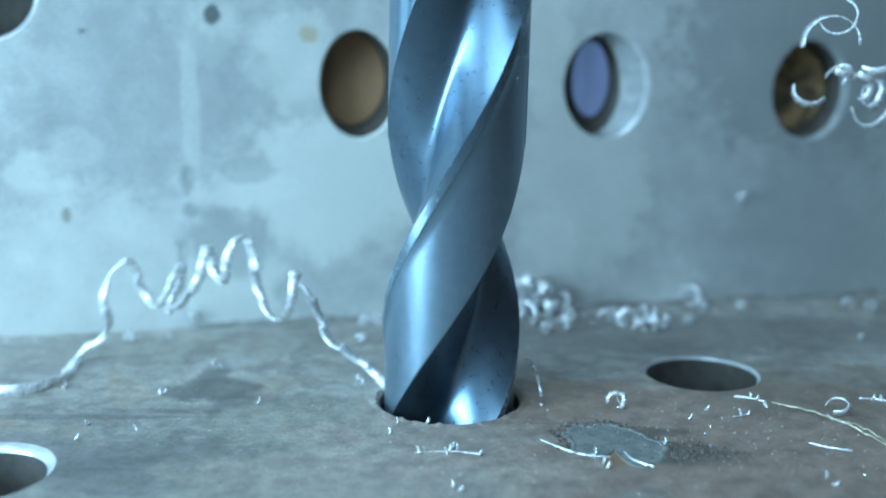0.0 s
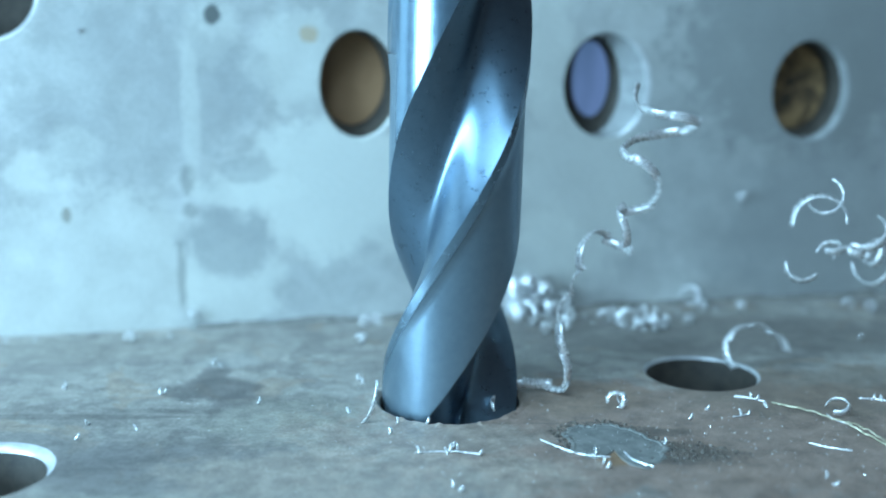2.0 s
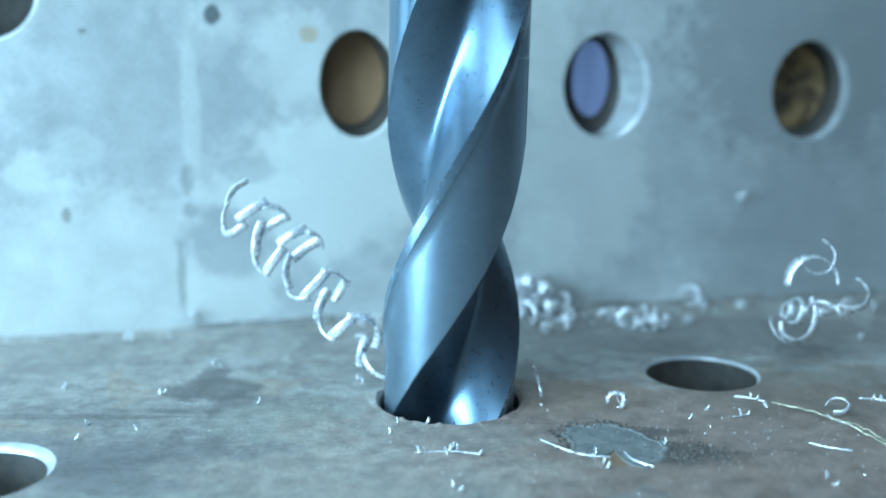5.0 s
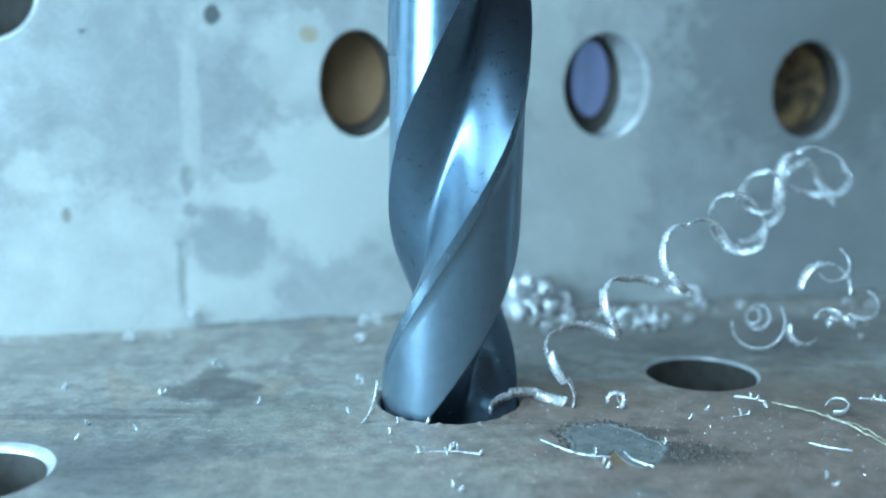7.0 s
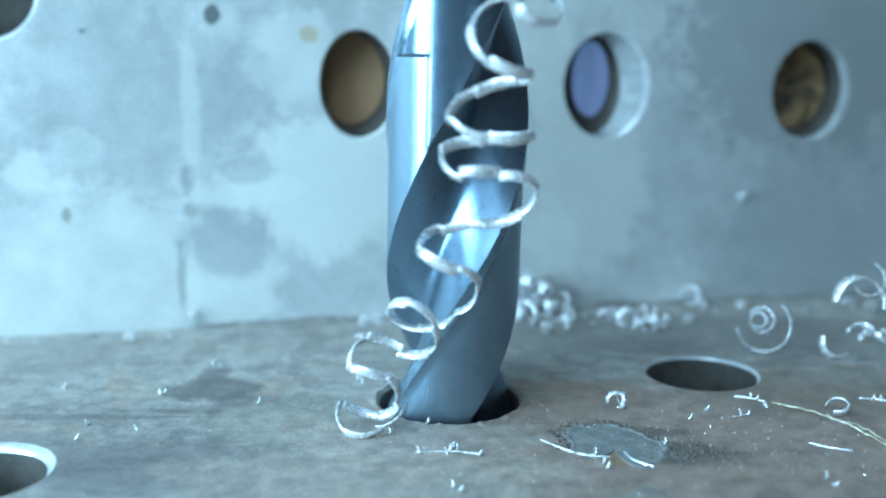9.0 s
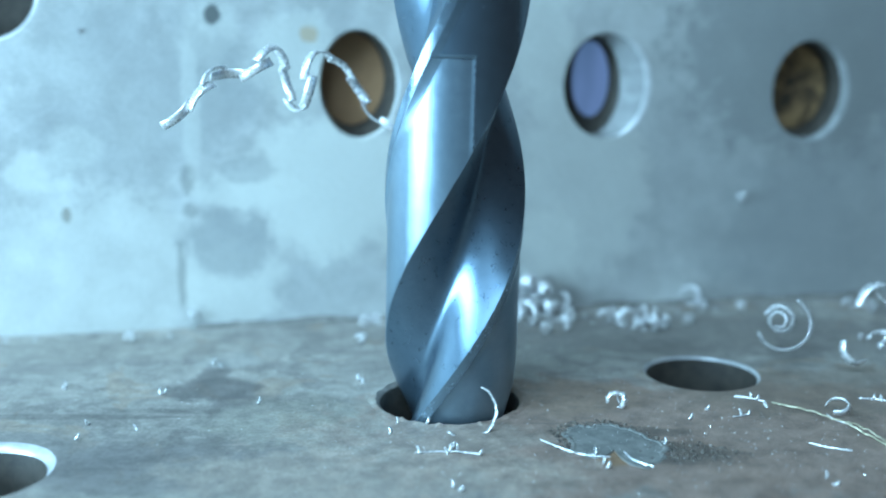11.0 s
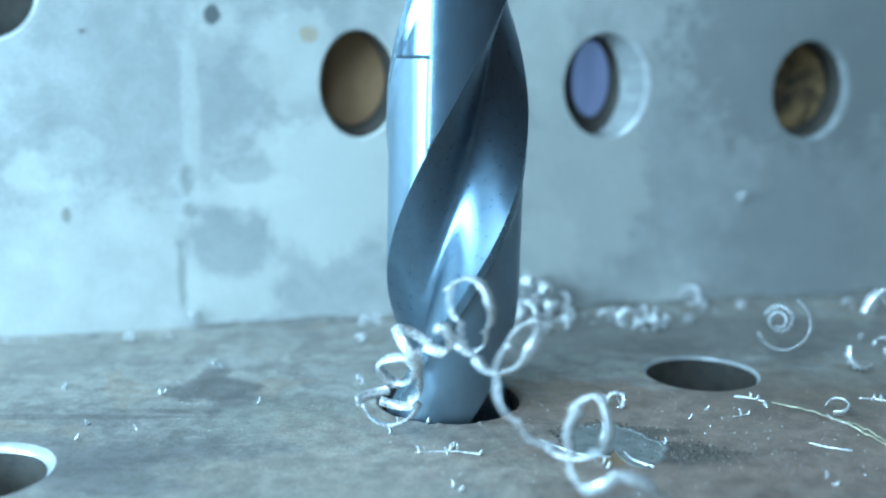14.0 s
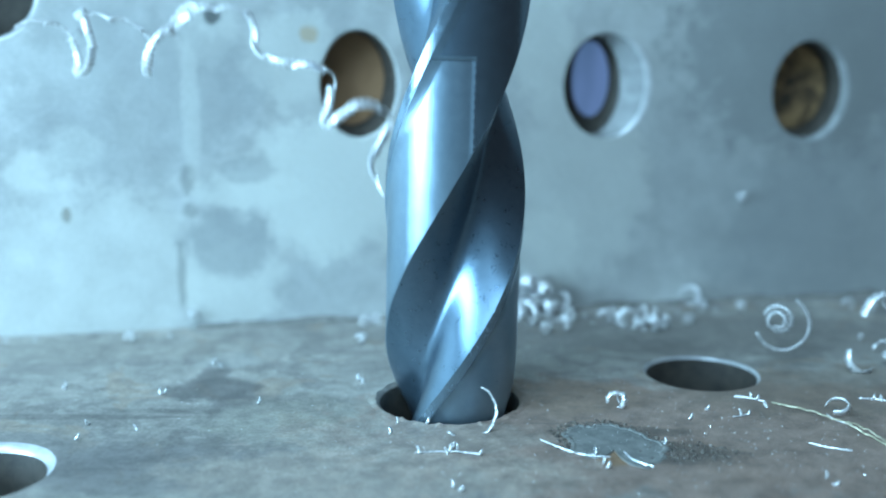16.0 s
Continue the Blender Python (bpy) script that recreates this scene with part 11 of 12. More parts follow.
    walk(coils[31], [
        (0, at(-12.3, 6.6, 6.6, 118, -69, -169)), (0.25, at(-8.1, 4.8, 2.2, 157, -67, 160)), (0.5, at(-2.2, 3.6, -3.3, 98, 0, -140)), (0.75, at(-2.2, 3.8, -2.8, 164, -2, -143)),
        (1, at(-2.1, 4.1, -2.4, -131, 0, -147)), (1.5, at(-1.4, 4.6, -2.6, -74, 0, -163)), (2, at(-1.7, 4.4, -2.6, -74, 0, -163)), (2.12, at(-4.8, 4.2, -1.0, -15, 10, -174)),
        (2.25, at(-7.9, 4.0, 0.5, 45, 24, -170)), (2.38, at(-10.7, 2.9, 1.8, -13, 34, -155)), (2.5, at(-13.5, 1.7, 3.0, -81, 51, -160)), (2.75, at(-12.7, 1.4, 2.5, -105, 43, -175)),
        (3, at(-9.8, 2.3, 2.8, -156, 62, -172)), (3.25, at(-5.4, 1.8, 0.4, -167, 31, 164)), (3.38, at(-4.9, 1.1, -0.7, -118, -8, 129)), (3.5, at(-4.3, 0.3, -1.7, -57, 0, 78)),
        (4, at(-4.0, -0.6, -3.0, -41, 0, 90)), (5.2, at(-2.9, 2.5, -3.3, -98, 0, 56)), (5.63, at(-4.8, 3.6, -0.8, -30, 23, 63)), (5.85, at(-6.7, 2.7, -0.9, -66, -29, 88)),
        (6.07, at(-8.6, 1.7, -1.1, -142, -38, 158)), (6.5, at(-10.5, 2.8, 1.4, -139, -49, 155)), (6.75, at(-12.5, 4.8, 3.2, -143, -34, 162)), (6.88, at(-12.8, 7.1, 4.9, -140, -41, 101)),
        (7, at(-13.2, 9.3, 6.6, -131, -42, 35)), (7.25, at(-12.6, 7.6, 4.1, -141, -54, 47)), (7.5, at(-10.8, 5.5, 4.7, -11, -70, -131)), (7.75, at(-10.8, 2.8, 6.5, -21, -58, -104)),
        (7.88, at(-11.8, 0.2, 5.0, -170, -53, 8)), (8, at(-12.8, -2.4, 3.6, 148, 3, 0)), (8.25, at(-11.1, -1.7, 3.0, 152, 9, 7)), (8.5, at(-6.8, 1.6, 4.0, 137, -43, 60)),
        (8.75, at(-7.9, 1.6, 5.3, 126, -26, 70)), (9, at(-9.8, 1.9, 8.1, 90, -24, 118)), (9.5, at(-9.4, 2.7, 7.5, 94, -3, 112)), (10, at(-9.0, 3.5, 6.9, 99, -4, 111)),
        (10.25, at(-10.5, 2.9, 6.3, 111, 22, 37)), (10.5, at(-12.0, 2.3, 5.6, 83, 38, -54)), (11, at(-11.6, 3.1, 5.0, 87, 37, -53)), (11.5, at(-11.2, 3.9, 4.4, 83, 37, -58)),
        (11.75, at(-10.5, 5.2, 3.7, 83, 28, -51)), (12, at(-7.4, 7.9, 0.8, 161, 36, -55)), (12.25, at(-11.7, 5.6, 2.0, -169, 43, -35)), (12.5, at(-16.7, 4.3, 4.6, 86, 77, -167)),
        (12.75, at(-10.3, 4.3, 0.7, 123, 69, -146)), (12.88, at(-6.0, 3.9, -0.7, 150, 33, -147)), (13, at(-1.8, 3.6, -2.2, 172, 0, -162)), (13.25, at(-3.1, 1.7, -1.9, 115, -19, -128)),
        (13.5, at(-4.4, -0.3, -1.7, 57, 0, -93)), (13.75, at(-8.3, -0.9, 1.9, 58, 33, -60)), (14, at(-12.1, -1.5, 6.5, 82, 54, -14)), (14.25, at(-14.6, -2.9, 8.4, 59, 46, -29)),
        (14.38, at(-16.2, -3.0, 8.5, 117, 79, -6)), (14.5, at(-17.9, -3.1, 8.6, -111, 59, 92)), (14.75, at(-13.8, -0.8, 5.8, -98, -5, 131)), (14.88, at(-9.9, 0.2, 3.7, -53, -17, 165)),
        (15, at(-6.0, 1.2, 1.6, -12, -49, -175)), (15.25, at(-3.4, 1.3, -1.2, -51, -31, 159)), (15.5, at(-1.6, 4.0, -2.4, -131, 0, -150)), (15.62, at(-3.7, 3.0, 3.0, -164, 26, -136)),
        (15.75, at(-5.8, 2.0, 8.4, 157, 55, -140)), (15.88, at(-8.4, -0.3, 13.5, -165, 4, -118)), (16, at(-11.0, -2.6, 18.5, -134, -50, -130)),
    ])
    walk(coils[32], [
        (0, at(-11.1, 5.8, 4.2, 179, -40, 144)), (0.25, at(-7.2, 4.1, -0.2, 176, -50, 155)), (0.5, at(-2.3, 3.5, -3.5, 156, 0, -138)), (0.75, at(-3.0, 2.9, -3.0, -139, 7, -127)),
        (1, at(-3.6, 2.4, -2.6, -74, 0, -116)), (1.5, at(-2.9, 3.8, -2.8, -16, 0, -140)), (2, at(-3.1, 3.6, -2.8, -16, 0, -141)), (2.12, at(-5.9, 3.5, -1.4, 8, 69, -143)),
        (2.25, at(-8.7, 3.4, 0.0, -180, 39, 9)), (2.38, at(-10.0, 3.0, 2.3, -61, 79, 157)), (2.5, at(-11.2, 2.6, 4.5, -44, 23, -153)), (2.75, at(-10.8, 2.1, 4.3, -46, 29, -140)),
        (3, at(-10.0, 3.5, 4.9, -23, 19, -56)), (3.25, at(-6.0, 2.9, 2.6, -18, 19, -43)), (3.38, at(-5.0, 2.1, 0.3, -61, -16, 6)), (3.5, at(-4.0, 1.2, -1.9, -115, 0, 65)),
        (4, at(-3.3, 1.7, -3.3, -98, 0, 57)), (5.2, at(-3.0, 2.4, -3.5, -156, 0, 58)), (5.63, at(-4.7, 3.4, -1.3, -162, -19, 80)), (5.85, at(-5.6, 2.6, -1.5, 175, 1, 47)),
        (6.07, at(-6.4, 1.8, -1.7, 144, 4, 7)), (6.5, at(-8.1, 2.8, 0.5, 147, 0, 9)), (6.75, at(-9.7, 4.8, 2.3, 143, 9, 4)), (7, at(-13.5, 7.4, 6.1, 96, -18, -43)),
        (7.25, at(-12.8, 5.8, 4.1, 111, -15, -49)), (7.38, at(-11.7, 5.9, 3.0, 139, 32, -82)), (7.5, at(-10.7, 5.9, 1.9, 100, 84, -157)), (7.75, at(-11.2, 3.4, 3.3, -27, 73, 86)),
        (7.88, at(-10.7, 1.0, 3.9, -146, 61, -100)), (8, at(-10.3, -1.4, 4.4, -114, 28, -148)), (8.25, at(-8.7, -0.3, 4.0, -114, 21, -144)), (8.5, at(-6.9, 4.0, 5.8, -62, 12, -59)),
        (8.75, at(-8.2, 3.6, 6.8, -55, 8, -45)), (9, at(-11.5, 3.9, 7.5, -49, -39, -15)), (9.5, at(-11.2, 4.6, 7.0, -59, -36, -3)), (10, at(-10.8, 5.3, 6.5, -65, -33, 4)),
        (10.25, at(-10.6, 3.1, 5.0, -74, -53, 76)), (10.5, at(-10.4, 0.9, 3.5, -108, -50, 168)), (11, at(-10.1, 1.7, 3.0, -107, -48, 163)), (11.5, at(-9.7, 2.4, 2.5, -102, -48, 157)),
        (11.75, at(-8.7, 3.6, 1.9, -103, -38, 163)), (12, at(-5.5, 6.6, 0.5, -142, 2, 134)), (12.25, at(-9.4, 4.6, 1.7, 175, -3, 162)), (12.5, at(-16.6, 3.0, 2.2, -151, -28, 131)),
        (12.75, at(-10.7, 2.7, -1.5, -150, -27, 119)), (13, at(-1.4, 3.8, -2.4, -131, 0, -168)), (13.25, at(-2.8, 2.2, -2.2, -123, -5, 133)), (13.5, at(-4.2, 0.6, -1.9, -115, 0, 74)),
        (13.62, at(-6.0, 0.4, -0.3, -173, 9, 71)), (13.75, at(-7.9, 0.3, 1.4, 127, 11, 61)), (14, at(-10.5, -1.0, 4.2, 124, 48, 45)), (14.25, at(-12.6, -2.8, 5.7, 102, 50, 26)),
        (14.5, at(-16.2, -3.7, 9.5, 35, 16, -1)), (14.75, at(-10.3, -1.8, 4.7, 50, 22, -7)), (15, at(-3.4, -1.2, -1.7, 57, 0, -73)), (15.25, at(-3.3, 0.6, -2.2, -8, 15, -96)),
        (15.5, at(-3.2, 2.4, -2.6, -74, 0, -118)), (15.62, at(-5.2, 1.5, 2.4, -31, 16, -128)), (15.75, at(-7.3, 0.6, 7.3, 15, 33, -123)), (15.88, at(-8.4, -0.1, 12.0, -32, 2, -135)),
        (16, at(-9.6, -0.7, 16.7, -79, -29, -120)),
    ])
    walk(coils[33], [
        (0, at(-8.8, 5.1, 2.6, 134, -36, 180)), (0.25, at(-5.1, 3.5, -1.7, 139, -37, 168)), (0.38, at(-4.4, 2.4, -2.7, 152, -20, 119)), (0.5, at(-3.6, 1.4, -3.7, 147, 0, 76)),
        (0.75, at(-3.8, 1.1, -3.3, 82, -3, 81)), (1, at(-4.0, 0.8, -2.8, 16, 0, 87)), (1.25, at(-2.8, 2.7, -2.9, -12, 9, 53)), (1.5, at(-1.6, 4.5, -3.0, -41, 0, 20)),
        (2, at(-1.9, 4.3, -3.0, -41, 0, 20)), (2.12, at(-4.3, 4.3, -1.7, -111, 6, 18)), (2.25, at(-6.8, 4.2, -0.4, 179, 6, 11)), (2.38, at(-8.2, 4.4, 2.2, -122, -51, -24)),
        (2.5, at(-9.7, 4.5, 4.8, -25, -24, -103)), (2.75, at(-9.6, 4.0, 4.8, -11, -26, -106)), (2.88, at(-10.4, 4.2, 4.2, 3, -57, -69)), (3, at(-11.2, 4.5, 3.7, -77, -78, 54)),
        (3.25, at(-7.6, 3.8, 1.4, -31, -77, -2)), (3.38, at(-4.9, 3.4, -0.4, 155, -51, -165)), (3.5, at(-2.3, 3.1, -2.2, 172, 0, -150)), (4, at(-3.4, 1.6, -3.5, 156, 0, -121)),
        (5.2, at(-3.6, 0.0, -3.7, -147, 0, -88)), (5.42, at(-4.4, 0.5, -2.7, 137, 8, -85)), (5.63, at(-5.2, 1.0, -1.8, 61, 13, -92)), (5.85, at(-4.4, 1.7, -1.6, 88, 15, -37)),
        (6.07, at(-3.6, 2.4, -1.4, 106, -4, 12)), (6.5, at(-5.2, 3.3, 0.5, 151, 0, 9)), (6.75, at(-6.4, 5.3, 2.2, 102, 2, 8)), (7, at(-10.7, 6.2, 6.6, 63, 2, -15)),
        (7.25, at(-10.2, 4.8, 5.1, 59, -5, -7)), (7.38, at(-10.1, 5.8, 2.8, 96, -26, -74)), (7.5, at(-10.0, 6.8, 0.5, 129, -1, -139)), (7.75, at(-10.7, 4.3, 1.6, 149, -36, -180)),
        (7.88, at(-9.5, 2.2, 3.7, -150, 15, -177)), (8, at(-8.3, 0.1, 5.8, -67, 29, -122)), (8.25, at(-6.6, 1.6, 5.2, -60, 18, -110)), (8.38, at(-7.7, 3.0, 5.0, -2, 24, -125)),
        (8.5, at(-8.8, 4.5, 4.9, 60, 40, -127)), (8.75, at(-10.3, 4.0, 5.8, 54, 49, -141)), (9, at(-12.3, 2.4, 6.1, 69, 17, -72)), (9.5, at(-12.0, 2.9, 5.7, 82, 40, -76)),
        (10, at(-11.6, 3.4, 5.3, 79, 35, -76)), (10.25, at(-10.1, 2.5, 3.4, 113, 42, -21)), (10.5, at(-8.6, 1.6, 1.5, 140, 26, 27)), (11, at(-8.3, 2.1, 1.1, 139, 25, 21)),
        (11.5, at(-7.9, 2.6, 0.7, 149, 20, 22)), (11.75, at(-6.6, 4.0, 0.5, 123, 29, 1)), (12, at(-3.3, 5.7, 0.7, 71, 2, 6)), (12.12, at(-5.1, 4.8, 1.2, 32, 26, -15)),
        (12.25, at(-6.9, 4.0, 1.8, -19, 28, -50)), (12.38, at(-10.4, 3.0, 2.1, -66, 56, -114)), (12.5, at(-14.0, 2.0, 2.5, -119, 32, 178)), (12.75, at(-8.8, 1.5, -0.9, -119, 35, 168)),
        (13, at(-3.4, 2.7, -2.6, -74, 0, -136)), (13.25, at(-3.1, 2.7, -2.4, -131, 1, -138)), (13.5, at(-2.9, 2.7, -2.2, 172, 0, -141)), (13.62, at(-4.6, 2.6, -0.5, -126, -1, -131)),
        (13.75, at(-6.4, 2.5, 1.1, -64, -11, -128)), (14, at(-9.5, 1.0, 2.6, -131, -2, -100)), (14.25, at(-11.1, -1.2, 3.6, -124, -22, -108)), (14.38, at(-12.5, -2.3, 5.8, -77, -49, -120)),
        (14.5, at(-14.0, -3.4, 7.9, -2, -53, -165)), (14.75, at(-8.6, -1.5, 3.6, -25, -53, -157)), (14.88, at(-6.1, -0.9, 0.9, -58, -3, 157)), (15, at(-3.6, -0.3, -1.9, -115, 0, 94)),
        (15.25, at(-3.6, 0.2, -2.4, -49, -3, 89)), (15.5, at(-3.7, 0.8, -2.8, 16, 0, 84)), (15.62, at(-5.6, 0.0, 1.7, 1, -51, 73)), (15.75, at(-7.6, -0.7, 6.3, -176, -76, -128)),
        (15.83, at(-8.3, -0.0, 9.2, -7, -77, 10)), (15.92, at(-9.0, 0.7, 12.2, -41, -54, -12)), (16, at(-9.7, 1.4, 15.2, -74, -39, -42)),
    ])
    walk(coils[34], [
        (0, at(-6.8, 4.9, 0.8, 128, -29, 140)), (0.25, at(-3.4, 3.4, -3.1, 124, -21, 135)), (0.5, at(-3.7, 0.2, -3.9, 90, 0, 92)), (0.75, at(-3.7, 1.2, -3.5, 24, 8, 80)),
        (1, at(-3.7, 2.2, -3.0, -41, 0, 67)), (1.25, at(-1.5, 3.4, -3.1, -70, 11, 27)), (1.5, at(0.7, 4.7, -3.3, -98, 0, -13)), (2, at(0.5, 4.4, -3.3, -98, 0, -13)),
        (2.25, at(-3.9, 4.4, -0.5, -35, 3, 6)), (2.38, at(-6.9, 5.0, 1.1, -47, -38, -5)), (2.5, at(-10.0, 5.6, 2.6, -60, -80, -8)), (2.75, at(-10.0, 5.1, 2.7, 33, -68, -83)),
        (2.88, at(-10.1, 4.4, 2.0, 174, -71, 160)), (3, at(-10.3, 3.6, 1.3, -154, -37, 153)), (3.25, at(-6.9, 2.9, -1.2, 156, -45, 162)), (3.38, at(-4.4, 3.1, -1.8, -170, -16, 177)),
        (3.5, at(-1.9, 3.2, -2.4, -131, 0, -155)), (4, at(-4.0, -0.8, -3.7, -147, 0, -87)), (5.2, at(-3.4, -1.1, -3.9, -90, 0, -72)), (5.42, at(-4.1, -0.7, -3.1, -108, -12, -116)),
        (5.63, at(-4.8, -0.4, -2.2, -112, -33, -160)), (5.85, at(-2.8, 1.3, -1.7, -88, -46, -130)), (6.07, at(-0.8, 3.0, -1.2, -70, -67, -99)), (6.28, at(-1.5, 3.4, -0.4, -166, -47, -6)),
        (6.5, at(-2.2, 3.8, 0.5, 176, 0, 9)), (6.75, at(-3.2, 5.8, 2.1, 154, -83, 33)), (7, at(-7.8, 6.2, 5.7, -56, -28, -150)), (7.25, at(-7.4, 5.2, 4.6, -43, -33, -142)),
        (7.38, at(-7.7, 5.6, 2.5, -142, -47, -76)), (7.5, at(-8.1, 6.1, 0.5, 155, 0, -55)), (7.75, at(-8.9, 3.4, 1.6, 172, -6, -35)), (7.88, at(-8.7, 2.9, 3.9, -115, -19, -35)),
        (8, at(-8.6, 2.3, 6.3, -37, -23, -49)), (8.25, at(-7.1, 4.2, 5.5, -36, -29, -59)), (8.38, at(-8.0, 3.3, 4.2, 24, 15, -79)), (8.5, at(-8.9, 2.4, 2.8, 104, 49, -39)),
        (8.75, at(-10.5, 1.7, 3.5, 101, 55, -44)), (9, at(-10.8, 0.8, 4.4, 96, 58, -3)), (9.5, at(-10.3, 1.1, 4.0, 93, 49, -15)), (10, at(-9.8, 1.3, 3.6, 92, 46, -20)),
        (10.5, at(-6.2, 3.1, 1.2, 139, 3, 29)), (11, at(-5.7, 3.3, 0.9, 136, 2, 24)), (11.5, at(-5.3, 3.6, 0.5, 164, 0, 20)), (11.75, at(-1.9, 3.7, -1.8, 137, 16, 7)),
        (11.88, at(-2.6, 3.6, -1.8, 89, 36, -72)), (12, at(-3.3, 3.5, -1.7, 57, 0, -138)), (12.12, at(-5.9, 3.5, -0.4, 35, 48, -124)), (12.25, at(-8.5, 3.5, 1.0, -121, 80, 105)),
        (12.5, at(-11.5, 2.6, 4.3, -56, 29, -152)), (12.75, at(-6.9, 1.9, 1.3, -51, 36, -141)), (13, at(-4.3, 1.4, -2.8, -16, 0, -114)), (13.25, at(-3.4, 2.1, -2.6, -74, 9, -130)),
        (13.5, at(-2.5, 2.9, -2.4, -131, 0, -146)), (13.62, at(-4.3, 2.7, -0.8, 179, 5, -129)), (13.75, at(-6.1, 2.6, 0.8, 129, 21, -122)), (13.88, at(-8.1, 2.8, 2.1, 106, 22, -173)),
        (14, at(-10.0, 3.1, 3.3, 91, 7, 141)), (14.25, at(-11.4, 0.8, 4.1, 69, 32, 129)), (14.5, at(-13.0, -2.9, 5.3, -53, 86, 26)), (14.75, at(-7.8, -0.8, 1.3, -76, 77, -3)),
        (14.88, at(-5.4, 0.7, -0.4, 179, 47, -110)), (15, at(-3.0, 2.1, -2.2, 172, 0, -120)), (15.25, at(-3.2, 2.1, -2.6, 106, -2, -118)), (15.5, at(-3.3, 2.2, -3.0, 41, 0, -115)),
        (15.62, at(-5.1, 1.6, 1.1, 108, -14, -110)), (15.75, at(-7.0, 1.0, 5.2, 179, -25, -122)), (15.88, at(-9.1, 1.1, 9.2, 139, 10, -104)), (16, at(-11.3, 1.1, 13.2, 96, 47, -114)),
    ])
